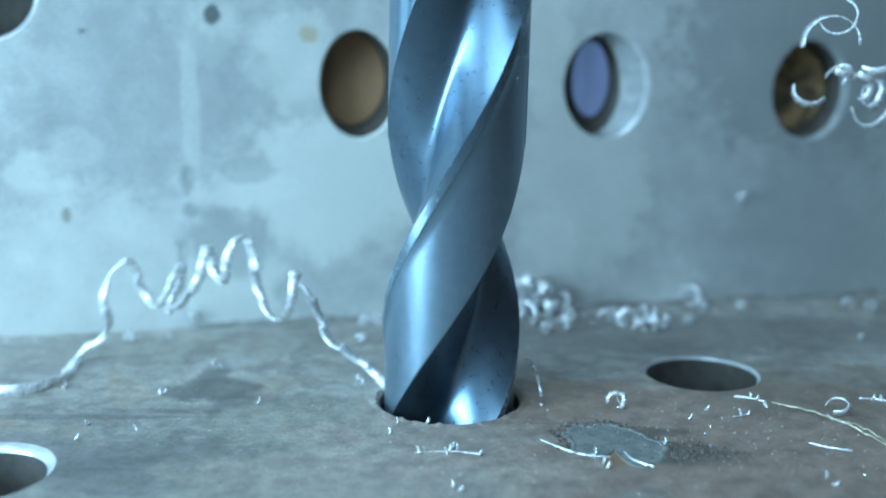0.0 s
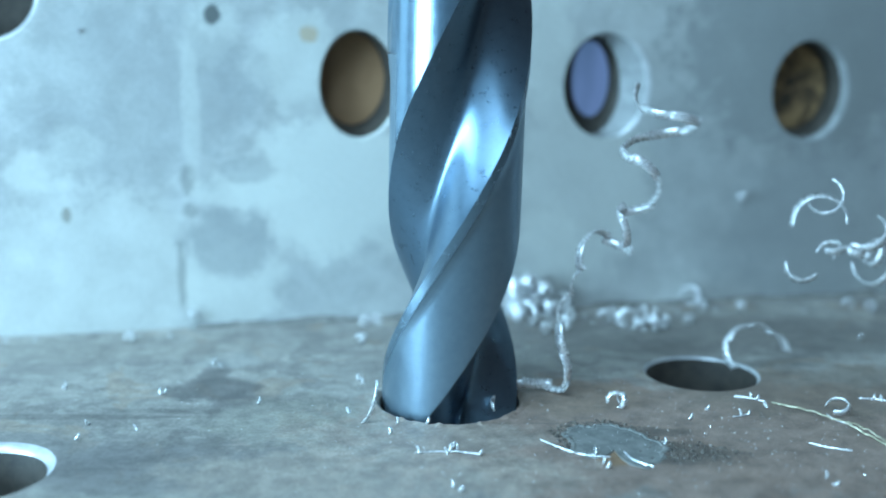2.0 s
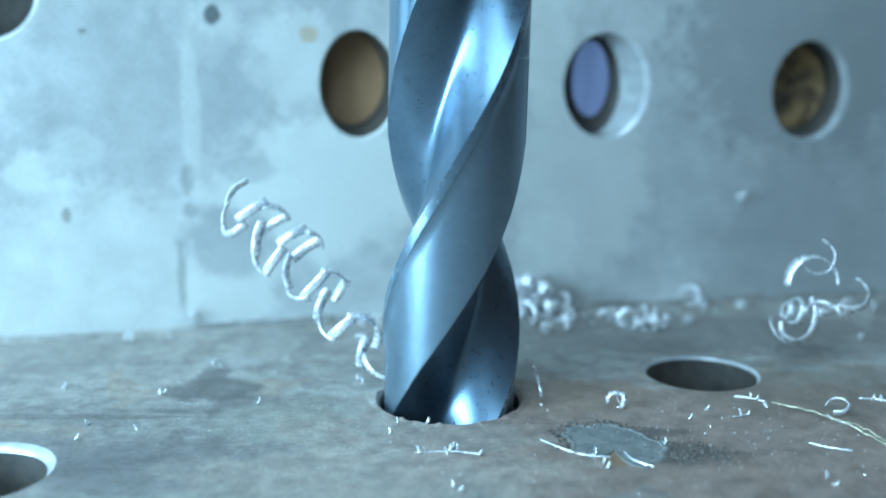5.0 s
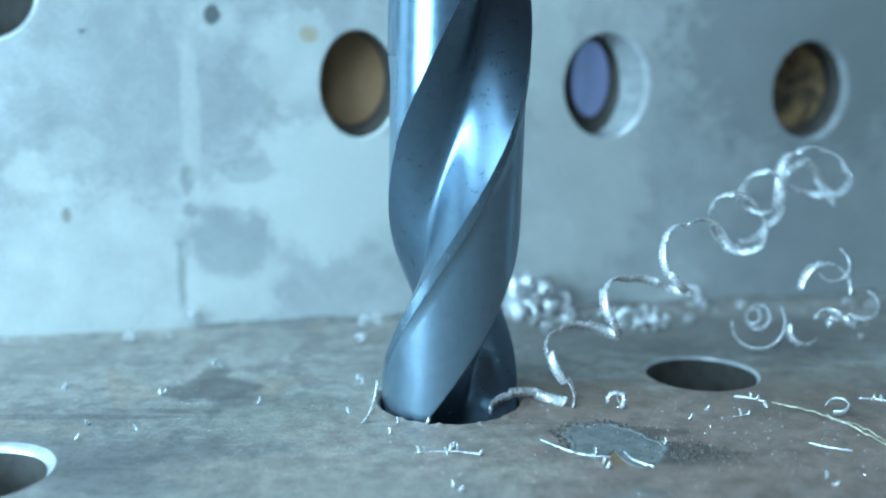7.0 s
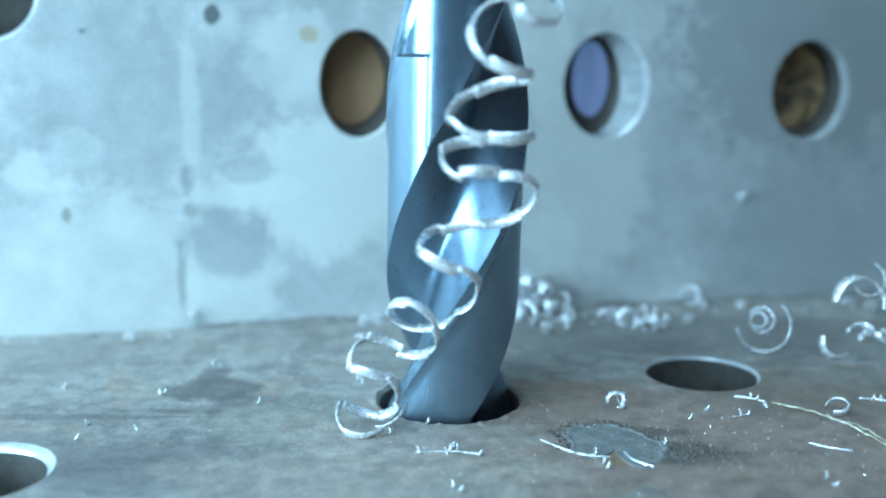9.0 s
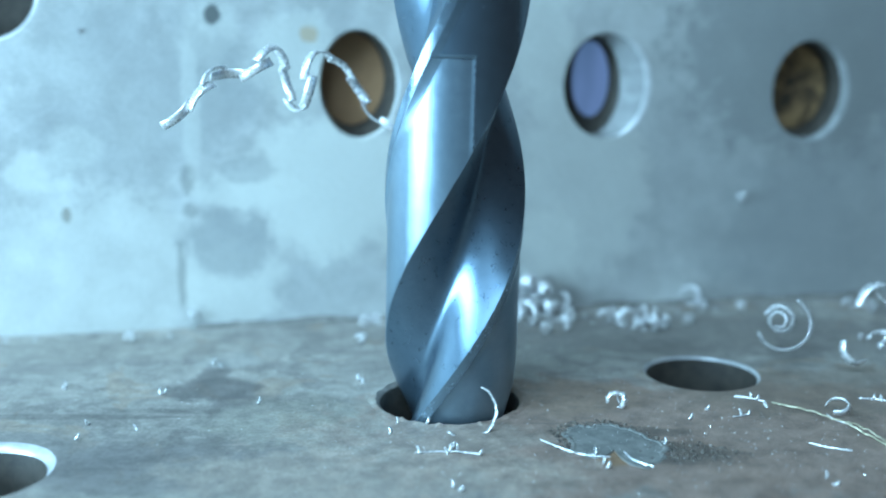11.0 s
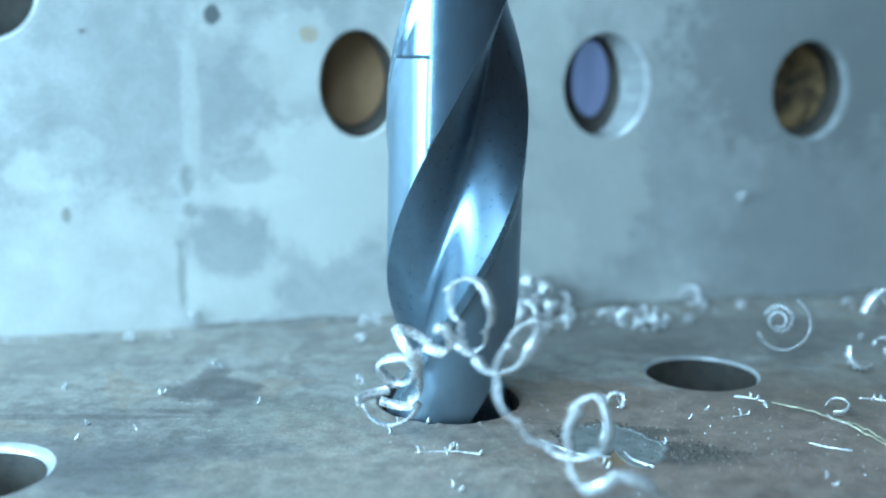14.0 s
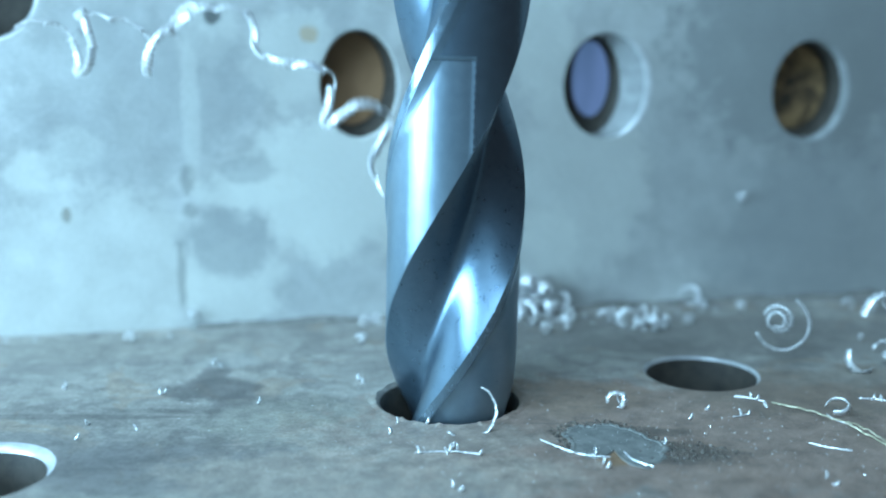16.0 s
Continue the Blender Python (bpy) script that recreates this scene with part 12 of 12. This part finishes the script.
    walk(coils[35], [
        (0, at(-5.6, 2.4, 0.5, 134, 0, 110)), (0.25, at(-2.6, 1.0, -3.0, 118, 4, 91)), (0.38, at(-3.0, 1.5, -3.6, 75, 7, 78)), (0.5, at(-3.4, 2.0, -4.1, 32, 0, 67)),
        (0.75, at(-2.8, 3.0, -3.7, -33, 11, 51)), (1, at(-2.2, 4.0, -3.3, -98, 0, 34)), (1.5, at(0.6, 4.7, -3.5, -156, 0, -11)), (2, at(0.3, 4.5, -3.5, -156, 0, -11)),
        (2.25, at(-3.7, 4.6, -0.5, -81, -8, -5)), (2.5, at(-9.6, 6.0, 0.6, -130, 20, 30)), (2.75, at(-9.8, 5.6, 0.8, -143, 39, -9)), (2.88, at(-8.8, 4.6, 0.7, -177, 10, -1)),
        (3, at(-7.8, 3.5, 0.7, 145, -10, 22)), (3.25, at(-4.4, 2.8, -1.9, -177, 14, -45)), (3.38, at(-4.0, 2.3, -2.3, -128, -13, -81)), (3.5, at(-3.7, 1.8, -2.6, -74, 0, -124)),
        (4, at(-3.8, -1.9, -3.9, -90, 0, -71)), (5.2, at(-3.6, 0.7, -4.1, -32, 0, -97)), (5.85, at(-3.1, 2.3, -2.9, 12, -10, -120)), (6.5, at(-2.7, 4.0, -1.7, 57, 0, -144)),
        (6.75, at(-6.5, 5.2, 1.1, 3, 32, -174)), (6.88, at(-6.9, 6.5, 2.3, -7, -30, -150)), (7, at(-7.3, 7.8, 3.6, -96, -60, -55)), (7.25, at(-7.2, 7.1, 2.6, -23, -54, -74)),
        (7.38, at(-6.7, 5.7, 1.7, -39, 2, -122)), (7.5, at(-6.2, 4.2, 0.8, -95, 21, 171)), (7.75, at(-6.9, 1.6, 2.1, -15, 19, 171)), (7.88, at(-8.2, 1.9, 3.2, 18, 57, 177)),
        (8, at(-9.4, 2.2, 4.2, 126, 67, -98)), (8.25, at(-8.3, 4.3, 3.3, 108, 74, -133)), (8.38, at(-7.4, 3.6, 2.3, -172, 30, -105)), (8.5, at(-6.6, 2.9, 1.2, -123, -6, -136)),
        (8.75, at(-8.2, 2.0, 1.8, -126, -16, -140)), (9, at(-9.2, 1.8, 1.9, -116, -37, -120)), (9.5, at(-8.6, 1.9, 1.5, -116, -36, -130)), (10, at(-7.9, 2.0, 1.1, -113, -35, -140)),
        (10.25, at(-5.8, 3.2, 1.2, -108, -48, -90)), (10.5, at(-3.7, 4.3, 1.3, -123, -58, -23)), (11, at(-3.1, 4.4, 0.9, 12, -57, -165)), (11.25, at(-2.8, 4.5, 0.7, -172, -61, 20)),
        (11.5, at(-2.5, 4.5, 0.5, -170, 0, 19)), (11.75, at(0.3, 4.9, -1.5, -166, -2, 2)), (12, at(-2.5, 4.0, -1.9, -115, 0, 29)), (12.25, at(-6.9, 4.2, 0.4, 175, 11, 15)),
        (12.38, at(-8.3, 4.4, 2.6, -138, -57, -11)), (12.5, at(-9.7, 4.7, 4.7, -18, -31, -115)), (12.75, at(-5.8, 3.9, 1.9, -19, -32, -110)), (13, at(-3.5, 2.5, -3.0, 41, 0, -133)),
        (13.25, at(-3.8, 1.9, -2.8, -16, -5, -124)), (13.5, at(-4.0, 1.2, -2.6, -74, 0, -115)), (13.62, at(-5.7, 1.0, -1.1, -11, 7, -120)), (13.75, at(-7.5, 0.8, 0.4, 53, 15, -116)),
        (13.88, at(-9.0, 1.6, 1.0, 107, 38, -103)), (14, at(-10.6, 2.5, 1.7, 176, 38, -69)), (14.25, at(-12.0, 0.0, 2.7, 97, 21, -83)), (14.5, at(-12.5, -3.9, 2.9, -173, 42, -50)),
        (14.75, at(-7.5, -1.5, -1.0, 176, 50, -50)), (14.88, at(-5.1, 0.5, -1.7, -164, 17, -85)), (15, at(-2.8, 2.5, -2.4, -131, 0, -126)), (15.25, at(-2.3, 3.2, -2.8, 164, 7, -137)),
        (15.5, at(-1.7, 3.9, -3.3, 98, 0, -148)), (15.62, at(-3.4, 3.5, 0.5, 56, -18, -145)), (15.75, at(-5.2, 3.1, 4.2, 7, -29, -128)), (15.88, at(-7.7, 1.4, 7.8, 36, 26, -86)),
        (16, at(-10.3, -0.3, 11.5, 106, 27, -9)),
    ])
    walk(coils[36], [
        (0, at(-3.4, -1.2, -1.7, 57, 0, -73)), (0.5, at(-2.1, 3.7, -4.4, 25, 0, -142)), (0.75, at(-2.2, 3.8, -3.9, 90, 0, -143)), (1, at(-2.3, 4.0, -3.5, 156, 0, -144)),
        (1.5, at(-1.8, 4.4, -3.7, -147, 0, -157)), (2, at(-2.1, 4.2, -3.7, -147, 0, -157)), (2.08, at(-3.3, 4.3, -2.7, -140, -49, 166)), (2.17, at(-4.6, 4.4, -1.7, -49, -59, 53)),
        (2.25, at(-5.8, 4.5, -0.8, -30, -11, 8)), (2.38, at(-6.6, 5.1, -0.1, -108, -54, 85)), (2.5, at(-7.3, 5.6, 0.5, -169, 0, 146)), (2.75, at(-4.7, 4.3, -1.7, 140, -15, 160)),
        (2.88, at(-4.7, 2.3, -1.7, 94, -27, -146)), (3, at(-4.6, 0.4, -1.7, 57, 0, -100)), (3.5, at(-4.3, 0.3, -2.8, -16, 0, -101)), (4, at(-4.0, -0.1, -4.1, -32, 0, -96)),
        (5.2, at(-2.8, 2.7, -4.4, 25, 0, -127)), (5.85, at(-2.3, 3.5, -3.1, 70, -6, -142)), (6.5, at(-1.9, 4.4, -1.9, 115, 0, -156)), (6.75, at(-5.4, 5.5, 0.7, 170, -12, -172)),
        (6.88, at(-6.8, 7.0, 0.9, 154, -52, 176)), (7, at(-8.3, 8.6, 1.0, 2, -86, -54)), (7.25, at(-8.2, 8.0, 0.5, 162, -59, 143)), (7.38, at(-6.0, 6.6, 0.9, 2, -56, -12)),
        (7.5, at(-3.7, 5.1, 1.4, 35, 3, 19)), (7.75, at(-4.4, 2.7, 3.1, 5, 59, -12)), (7.88, at(-6.6, 1.9, 2.4, 62, 59, -20)), (8, at(-8.9, 1.1, 1.7, 122, 62, -24)),
        (8.25, at(-8.0, 3.2, 0.6, 143, 38, -56)), (8.38, at(-6.7, 4.5, 1.2, -163, 13, -72)), (8.5, at(-5.3, 5.8, 1.8, -107, 10, -102)), (8.75, at(-6.9, 4.8, 2.1, -101, -4, -96)),
        (9, at(-9.2, 4.5, 1.5, -126, 20, -67)), (9.5, at(-7.2, 4.8, 0.5, -114, -16, -83)), (10, at(-5.3, 5.1, -0.5, -111, -21, -101)), (10.25, at(-6.0, 4.2, -0.1, -71, -6, -42)),
        (10.5, at(-6.7, 3.3, 0.3, -36, -33, 16)), (11, at(-4.8, 3.6, -0.7, -56, -64, 25)), (11.5, at(-2.8, 3.9, -1.7, -57, 0, 39)), (11.75, at(-1.4, 4.2, -1.9, -115, 12, 16)),
        (12, at(-0.1, 4.5, -2.2, -172, 0, -6)), (12.12, at(-2.1, 4.6, -1.0, -116, 8, -1)), (12.25, at(-4.1, 4.7, 0.1, -58, 9, 8)), (12.38, at(-6.7, 5.2, 1.1, -71, 48, 17)),
        (12.5, at(-9.3, 5.6, 2.0, -120, 87, -16)), (12.75, at(-5.8, 4.8, -0.7, -35, 67, 74)), (13, at(-1.5, 3.7, -3.3, -98, 0, 14)), (13.25, at(-2.9, 1.7, -3.0, -57, -21, -39)),
        (13.5, at(-4.4, -0.4, -2.8, -16, 0, -92)), (13.62, at(-6.1, -0.5, -1.5, 28, 36, -74)), (13.75, at(-7.7, -0.7, -0.1, 100, 41, -23)), (13.88, at(-8.8, -0.3, 0.8, 162, 65, 48)),
        (14, at(-9.9, 0.1, 1.8, -145, 37, 111)), (14.25, at(-11.0, -2.7, 2.8, -73, -14, 136)), (14.38, at(-10.8, -4.1, 2.1, -121, -16, 137)), (14.5, at(-10.6, -5.6, 1.4, -170, -16, 140)),
        (14.75, at(-6.0, -3.0, -2.2, -133, -7, 136)), (14.88, at(-4.8, -1.4, -2.4, -106, 16, -160)), (15, at(-3.6, 0.3, -2.6, -74, 0, -94)), (15.25, at(-2.7, 2.1, -3.0, -139, 17, -120)),
        (15.5, at(-1.8, 3.9, -3.5, 156, 0, -146)), (15.75, at(-5.1, 3.4, 3.6, 161, 29, -135)), (15.88, at(-6.7, 2.1, 6.9, -137, 5, -110)), (16, at(-8.3, 0.9, 10.3, -81, -27, -118)),
    ])
    walk(coils[37], [
        (0, at(-3.6, -0.3, -1.9, 115, 0, -86)), (0.5, at(-2.6, 3.2, -4.6, 82, 0, -133)), (0.75, at(-3.2, 2.6, -4.1, 148, 7, -122)), (1, at(-3.8, 2.0, -3.7, -147, 0, -110)),
        (1.5, at(-2.8, 3.8, -3.9, -90, 0, -141)), (2, at(-3.1, 3.6, -3.9, -90, 0, -141)), (2.12, at(-4.9, 3.9, -2.5, -123, -12, -174)), (2.25, at(-6.7, 4.1, -1.1, -149, -38, 162)),
        (2.5, at(-4.8, 4.6, 0.7, -117, 8, 178)), (2.62, at(-3.6, 3.8, -0.3, -111, 8, -127)), (2.75, at(-2.4, 3.0, -1.3, -108, 4, -73)), (2.88, at(-3.4, 2.1, -1.6, -177, 16, -94)),
        (3, at(-4.4, 1.3, -1.9, 115, 0, -113)), (3.5, at(-3.8, 1.6, -3.0, 41, 0, -121)), (4, at(-3.2, 1.9, -4.4, 25, 0, -126)), (5.2, at(-3.1, 2.1, -4.6, 82, 0, -118)),
        (5.85, at(-1.3, 3.4, -3.4, 127, -16, -154)), (6.5, at(0.6, 4.7, -2.2, 172, 0, 169)), (6.62, at(-0.9, 5.2, -0.9, 130, 80, 133)), (6.75, at(-2.5, 5.8, 0.3, -6, 15, 3)),
        (6.88, at(-4.9, 6.4, 0.4, 57, -19, -31)), (7, at(-7.4, 7.0, 0.5, 126, 0, -76)), (7.25, at(-5.0, 5.5, -1.8, 167, 14, -43)), (7.38, at(-4.3, 4.2, -1.8, 108, 31, -94)),
        (7.5, at(-3.6, 3.0, -1.7, 57, 0, -135)), (8, at(-4.5, -1.6, -1.7, 57, 0, -73)), (8.25, at(-6.0, 1.0, 0.2, 108, 21, -31)), (8.38, at(-6.1, 4.5, 0.7, 104, 33, -108)),
        (8.5, at(-6.2, 7.9, 1.2, 89, 31, 169)), (8.75, at(-7.7, 6.8, 1.4, 93, 22, 157)), (9, at(-11.0, 5.5, 1.3, 108, 40, -143)), (9.5, at(-9.0, 5.8, 0.4, 115, 16, -154)),
        (10, at(-7.1, 6.1, -0.5, 121, 11, -155)), (10.5, at(-5.9, 3.7, -0.1, 171, -15, -166)), (11, at(-3.9, 4.0, -1.0, 175, -11, -166)), (11.5, at(-2.0, 4.4, -1.9, 115, 0, -154)),
        (11.75, at(-0.8, 4.4, -2.2, 172, -10, -173)), (12, at(0.3, 4.5, -2.4, -131, 0, 169)), (12.12, at(-1.4, 4.6, -1.3, -171, 12, 177)), (12.25, at(-3.2, 4.7, -0.1, 147, 26, 176)),
        (12.5, at(-8.2, 6.6, 0.5, 128, 0, -144)), (12.75, at(-5.3, 5.6, -2.2, 139, -33, 178)), (13, at(-1.6, 3.7, -3.5, 156, 0, -164)), (13.25, at(-2.9, 2.3, -3.3, 98, -15, -138)),
        (13.5, at(-4.1, 1.0, -3.0, 41, 0, -112)), (14, at(-3.5, -2.6, -1.7, 57, 0, -61)), (14.25, at(-7.5, -4.3, 1.2, 83, 29, -4)), (14.38, at(-8.0, -5.9, 1.4, 116, 0, -11)),
        (14.5, at(-8.5, -7.4, 1.6, 154, -19, -34)), (14.75, at(-4.2, -4.7, -1.6, 99, 0, 17)), (14.88, at(-3.8, -3.0, -2.2, 58, -18, 62)), (15, at(-3.4, -1.3, -2.8, 16, 0, 108)),
        (15.25, at(-3.4, 0.3, -3.3, 82, -13, 88)), (15.5, at(-3.4, 2.0, -3.7, 147, 0, 67)), (15.62, at(-5.0, 1.8, -0.4, -134, -13, 71)), (15.75, at(-6.7, 1.6, 3.0, -50, -19, 57)),
        (15.88, at(-7.4, 2.4, 5.8, -8, 27, 64)), (16, at(-8.1, 3.1, 8.6, 69, 47, 118)),
    ])
    walk(coils[38], [
        (0, at(-3.0, 2.1, -2.2, 172, 0, -120)), (0.5, at(-3.7, 1.0, -4.8, 139, 0, -99)), (0.75, at(-3.8, 0.9, -4.4, -155, 2, -96)), (1, at(-4.0, 0.8, -3.9, -90, 0, -94)),
        (1.25, at(-2.6, 2.7, -4.0, -61, -10, -130)), (1.5, at(-1.2, 4.6, -4.1, -32, 0, -166)), (2, at(-1.5, 4.4, -4.1, -32, 0, -166)), (2.25, at(-2.8, 3.3, -2.9, 12, 9, -144)),
        (2.5, at(-4.2, 2.2, -1.7, 57, 0, -122)), (2.75, at(-3.5, 2.7, -1.9, 115, -7, -135)), (3, at(-2.8, 3.2, -2.2, 172, 0, -147)), (3.5, at(-2.0, 3.2, -3.3, 98, 0, -154)),
        (4, at(-3.6, 1.3, -4.6, 82, 0, -117)), (5.2, at(-3.6, -0.4, -4.8, 139, 0, -83)), (6.5, at(1.0, 4.6, -2.4, 131, 0, -17)), (6.75, at(-1.8, 5.7, -0.3, -175, -38, -1)),
        (6.88, at(-3.7, 5.4, 0.3, 139, -23, 3)), (7, at(-5.5, 5.1, 0.9, 97, -9, -5)), (7.25, at(-3.4, 3.6, -1.1, 144, -9, -21)), (7.38, at(-3.1, 3.6, -1.5, -166, 8, 4)),
        (7.5, at(-2.8, 3.5, -1.9, -115, 0, 32)), (8, at(-4.7, -0.7, -1.9, -115, 0, 94)), (8.12, at(-5.4, 0.7, -1.1, -171, 10, 90)), (8.25, at(-6.1, 2.0, -0.3, 131, 13, 80)),
        (8.38, at(-7.3, 4.6, 0.1, -163, 0, 74)), (8.5, at(-8.6, 7.3, 0.5, -96, 0, 60)), (8.75, at(-10.1, 6.1, 0.7, -111, -5, 61)), (9, at(-11.5, 3.3, 0.5, -124, 2, 118)),
        (9.5, at(-9.6, 3.6, -0.3, -118, 6, 106)), (10, at(-7.8, 3.9, -1.0, -122, 8, 104)), (10.25, at(-5.5, 4.0, -0.8, -143, 22, 58)), (10.5, at(-3.3, 4.1, -0.6, -168, 16, 9)),
        (11, at(-1.4, 4.4, -1.4, -160, 13, 7)), (11.5, at(0.5, 4.7, -2.2, -172, 0, -9)), (11.75, at(-0.7, 4.5, -2.4, 131, -8, 6)), (12, at(-1.9, 4.3, -2.6, 74, 0, 20)),
        (12.12, at(-3.5, 4.5, -1.5, 137, -8, 20)), (12.25, at(-5.1, 4.8, -0.4, -158, -11, 12)), (12.5, at(-5.8, 5.9, 0.5, -177, 0, -56)), (12.75, at(-3.4, 4.7, -2.3, -151, -8, -33)),
        (12.88, at(-3.5, 3.5, -3.0, 177, -16, 10)), (13, at(-3.7, 2.4, -3.7, 147, 0, 49)), (13.25, at(-3.1, 2.6, -3.5, -156, -4, 42)), (13.5, at(-2.6, 2.9, -3.3, -98, 0, 35)),
        (14, at(-3.8, -1.7, -1.9, -115, 0, 106)), (14.5, at(-0.8, -4.4, -1.7, -57, 0, 162)), (15, at(-3.6, 0.1, -3.0, -41, 0, 89)), (15.25, at(-3.6, 0.5, -3.5, 24, -2, 86)),
        (15.5, at(-3.7, 0.8, -3.9, 90, 0, 84)), (15.62, at(-5.4, 0.6, -0.8, 131, 26, 56)), (15.75, at(-7.0, 0.4, 2.4, 176, 63, 52)), (15.88, at(-8.2, 1.9, 4.4, -162, 3, 63)),
        (16, at(-9.4, 3.4, 6.3, -139, -56, 47)),
    ])
    walk(coils[39], [
        (0, at(-2.8, 2.5, -2.4, -131, 0, -126)), (0.5, at(-3.7, 0.3, -5.0, -163, 0, -89)), (0.75, at(-3.6, 1.5, -4.6, -98, -10, -104)), (1, at(-3.5, 2.6, -4.1, -32, 0, -119)),
        (1.25, at(-1.3, 3.6, -4.2, -4, -10, -157)), (1.5, at(1.0, 4.6, -4.4, 25, 0, 164)), (2, at(0.7, 4.4, -4.4, 25, 0, 164)), (2.25, at(-1.4, 3.7, -3.1, 70, 13, -166)),
        (2.5, at(-3.6, 3.0, -1.9, 115, 0, -135)), (2.75, at(-3.0, 3.2, -2.2, 172, -5, -144)), (3, at(-2.4, 3.4, -2.4, -131, 0, -153)), (3.5, at(-2.2, 3.1, -3.5, 156, 0, -152)),
        (4, at(-4.0, -1.2, -4.8, 139, 0, -82)), (5.2, at(-3.5, -1.0, -5.0, -163, 0, -74)), (5.85, at(-2.4, 1.8, -3.8, -118, -20, -119)), (6.5, at(-1.3, 4.6, -2.6, -74, 0, -165)),
        (6.62, at(-2.6, 5.2, -1.7, -127, 12, -169)), (6.75, at(-3.9, 5.8, -0.9, 178, 15, 178)), (6.88, at(-3.2, 5.6, -0.1, -137, 7, -166)), (7, at(-2.4, 5.3, 0.6, -95, -10, -161)),
        (7.25, at(-0.5, 3.7, -1.0, -88, 1, -177)), (7.38, at(-0.5, 4.0, -1.6, -138, 2, -180)), (7.5, at(-0.4, 4.2, -2.2, 172, 0, 178)), (8, at(-4.1, 1.8, -2.2, 172, 0, -120)),
        (8.25, at(-5.4, 4.7, -0.6, -148, -7, -105)), (8.38, at(-6.6, 4.7, 0.2, 141, -23, -94)), (8.5, at(-7.9, 4.8, 1.0, 66, -17, -75)), (8.75, at(-9.5, 3.6, 1.1, 108, -9, -77)),
        (9, at(-9.7, 1.4, 1.5, 151, -36, -60)), (9.5, at(-7.9, 1.7, 0.8, 114, -23, -48)), (10, at(-6.0, 1.9, 0.2, 111, -24, -50)), (10.25, at(-4.4, 3.0, -0.4, 47, -6, -2)),
        (10.5, at(-2.8, 4.2, -1.0, 0, 43, 11)), (11, at(-1.0, 4.4, -1.7, -21, 37, 0)), (11.25, at(-0.1, 4.5, -2.0, 58, 13, 8)), (11.5, at(0.9, 4.6, -2.4, 131, 0, -14)),
        (11.75, at(-1.2, 4.0, -2.6, 74, -16, 14)), (12, at(-3.3, 3.4, -2.8, 16, 0, 43)), (12.12, at(-4.8, 3.8, -1.8, -34, -5, 32)), (12.25, at(-6.3, 4.1, -0.8, -84, -15, 29)),
        (12.38, at(-5.0, 4.3, 0.1, -110, -7, 109)), (12.5, at(-3.8, 4.5, 1.0, -107, 19, -175)), (12.62, at(-2.7, 3.8, -0.3, -165, 28, 161)), (12.75, at(-1.5, 3.2, -1.6, 139, 15, 140)),
        (13, at(-4.3, 1.4, -3.9, 90, 0, 66)), (13.25, at(-3.5, 2.1, -3.7, 147, -8, 52)), (13.5, at(-2.7, 2.8, -3.5, -156, 0, 37)), (14, at(-3.8, 0.7, -2.2, -172, 0, 72)),
        (14.25, at(-2.7, -1.6, -2.0, -143, 10, 111)), (14.5, at(-1.6, -4.0, -1.9, -115, 0, 150)), (14.75, at(-2.3, -0.8, -2.6, -106, -4, 103)), (15, at(-2.9, 2.4, -3.3, -98, 0, 56)),
        (15.25, at(-3.0, 2.5, -3.7, -33, 1, 57)), (15.5, at(-3.1, 2.5, -4.1, 32, 0, 59)), (15.62, at(-4.7, 2.3, -1.2, 105, 12, 56)), (15.75, at(-6.3, 2.1, 1.8, -178, 17, 68)),
        (16, at(-9.9, 1.6, 4.1, -140, -45, 85)),
    ])
    walk(short_chip, [(0.25 * i, pose(0, 0, 0, 0, 0, -18 * i)) for i in range(65)])
    walk(hanging_chip, [
        (0, at(38.50, 9.00, 32.27)), (0.5, at(38.07, 9.00, 30.65, 0, 4, 0)), (1, at(37.52, 9.00, 26.83, 0, 0, 8)),
        (1.5, at(38.85, 9.00, 20.14, 0, 5, 0)), (2, at(38.69, 9.00, 14.72, 0, -4, 0)), (2.5, at(38.11, 9.00, 10.94, 0, 6, 10)),
        (3, at(37.09, 9.00, 9.18, 0, 0, 20)), (4, at(37.71, 9.00, 8.59, 0, 0, 20)), (7, at(39.50, 9.00, 7.71, 0, 8, 20)),
        (9, at(43.07, 9.00, 6.22, 0, 12, 20)), (11.5, at(45.57, 9.00, 5.33, 0, 16, 20)), (16, at(46.00, 9.00, 4.43, 0, 16, 20))])
    walk(rolled_chip, [
        (0, at(43.19, 12.00, 27.24, 0, 0, -60)), (1, at(43.42, 12.00, 20.94, 0, 0, -60)), (2, at(44.53, 12.00, 10.91, 0, 0, -58)),
        (3, at(39.07, 12.00, 4.83, 0, 0, -55)), (4, at(39.07, 12.00, 4.83, 0, 0, -55)), (6.3, at(32.85, 12.00, 4.22, 0, 20, -30)),
        (9, at(33.49, 12.00, 3.60, 0, 10, -10)), (11.3, at(35.69, 12.00, 3.72, 0, 0, 0)), (16, at(35.45, 12.00, 3.72, 0, 0, 0))])


motions()
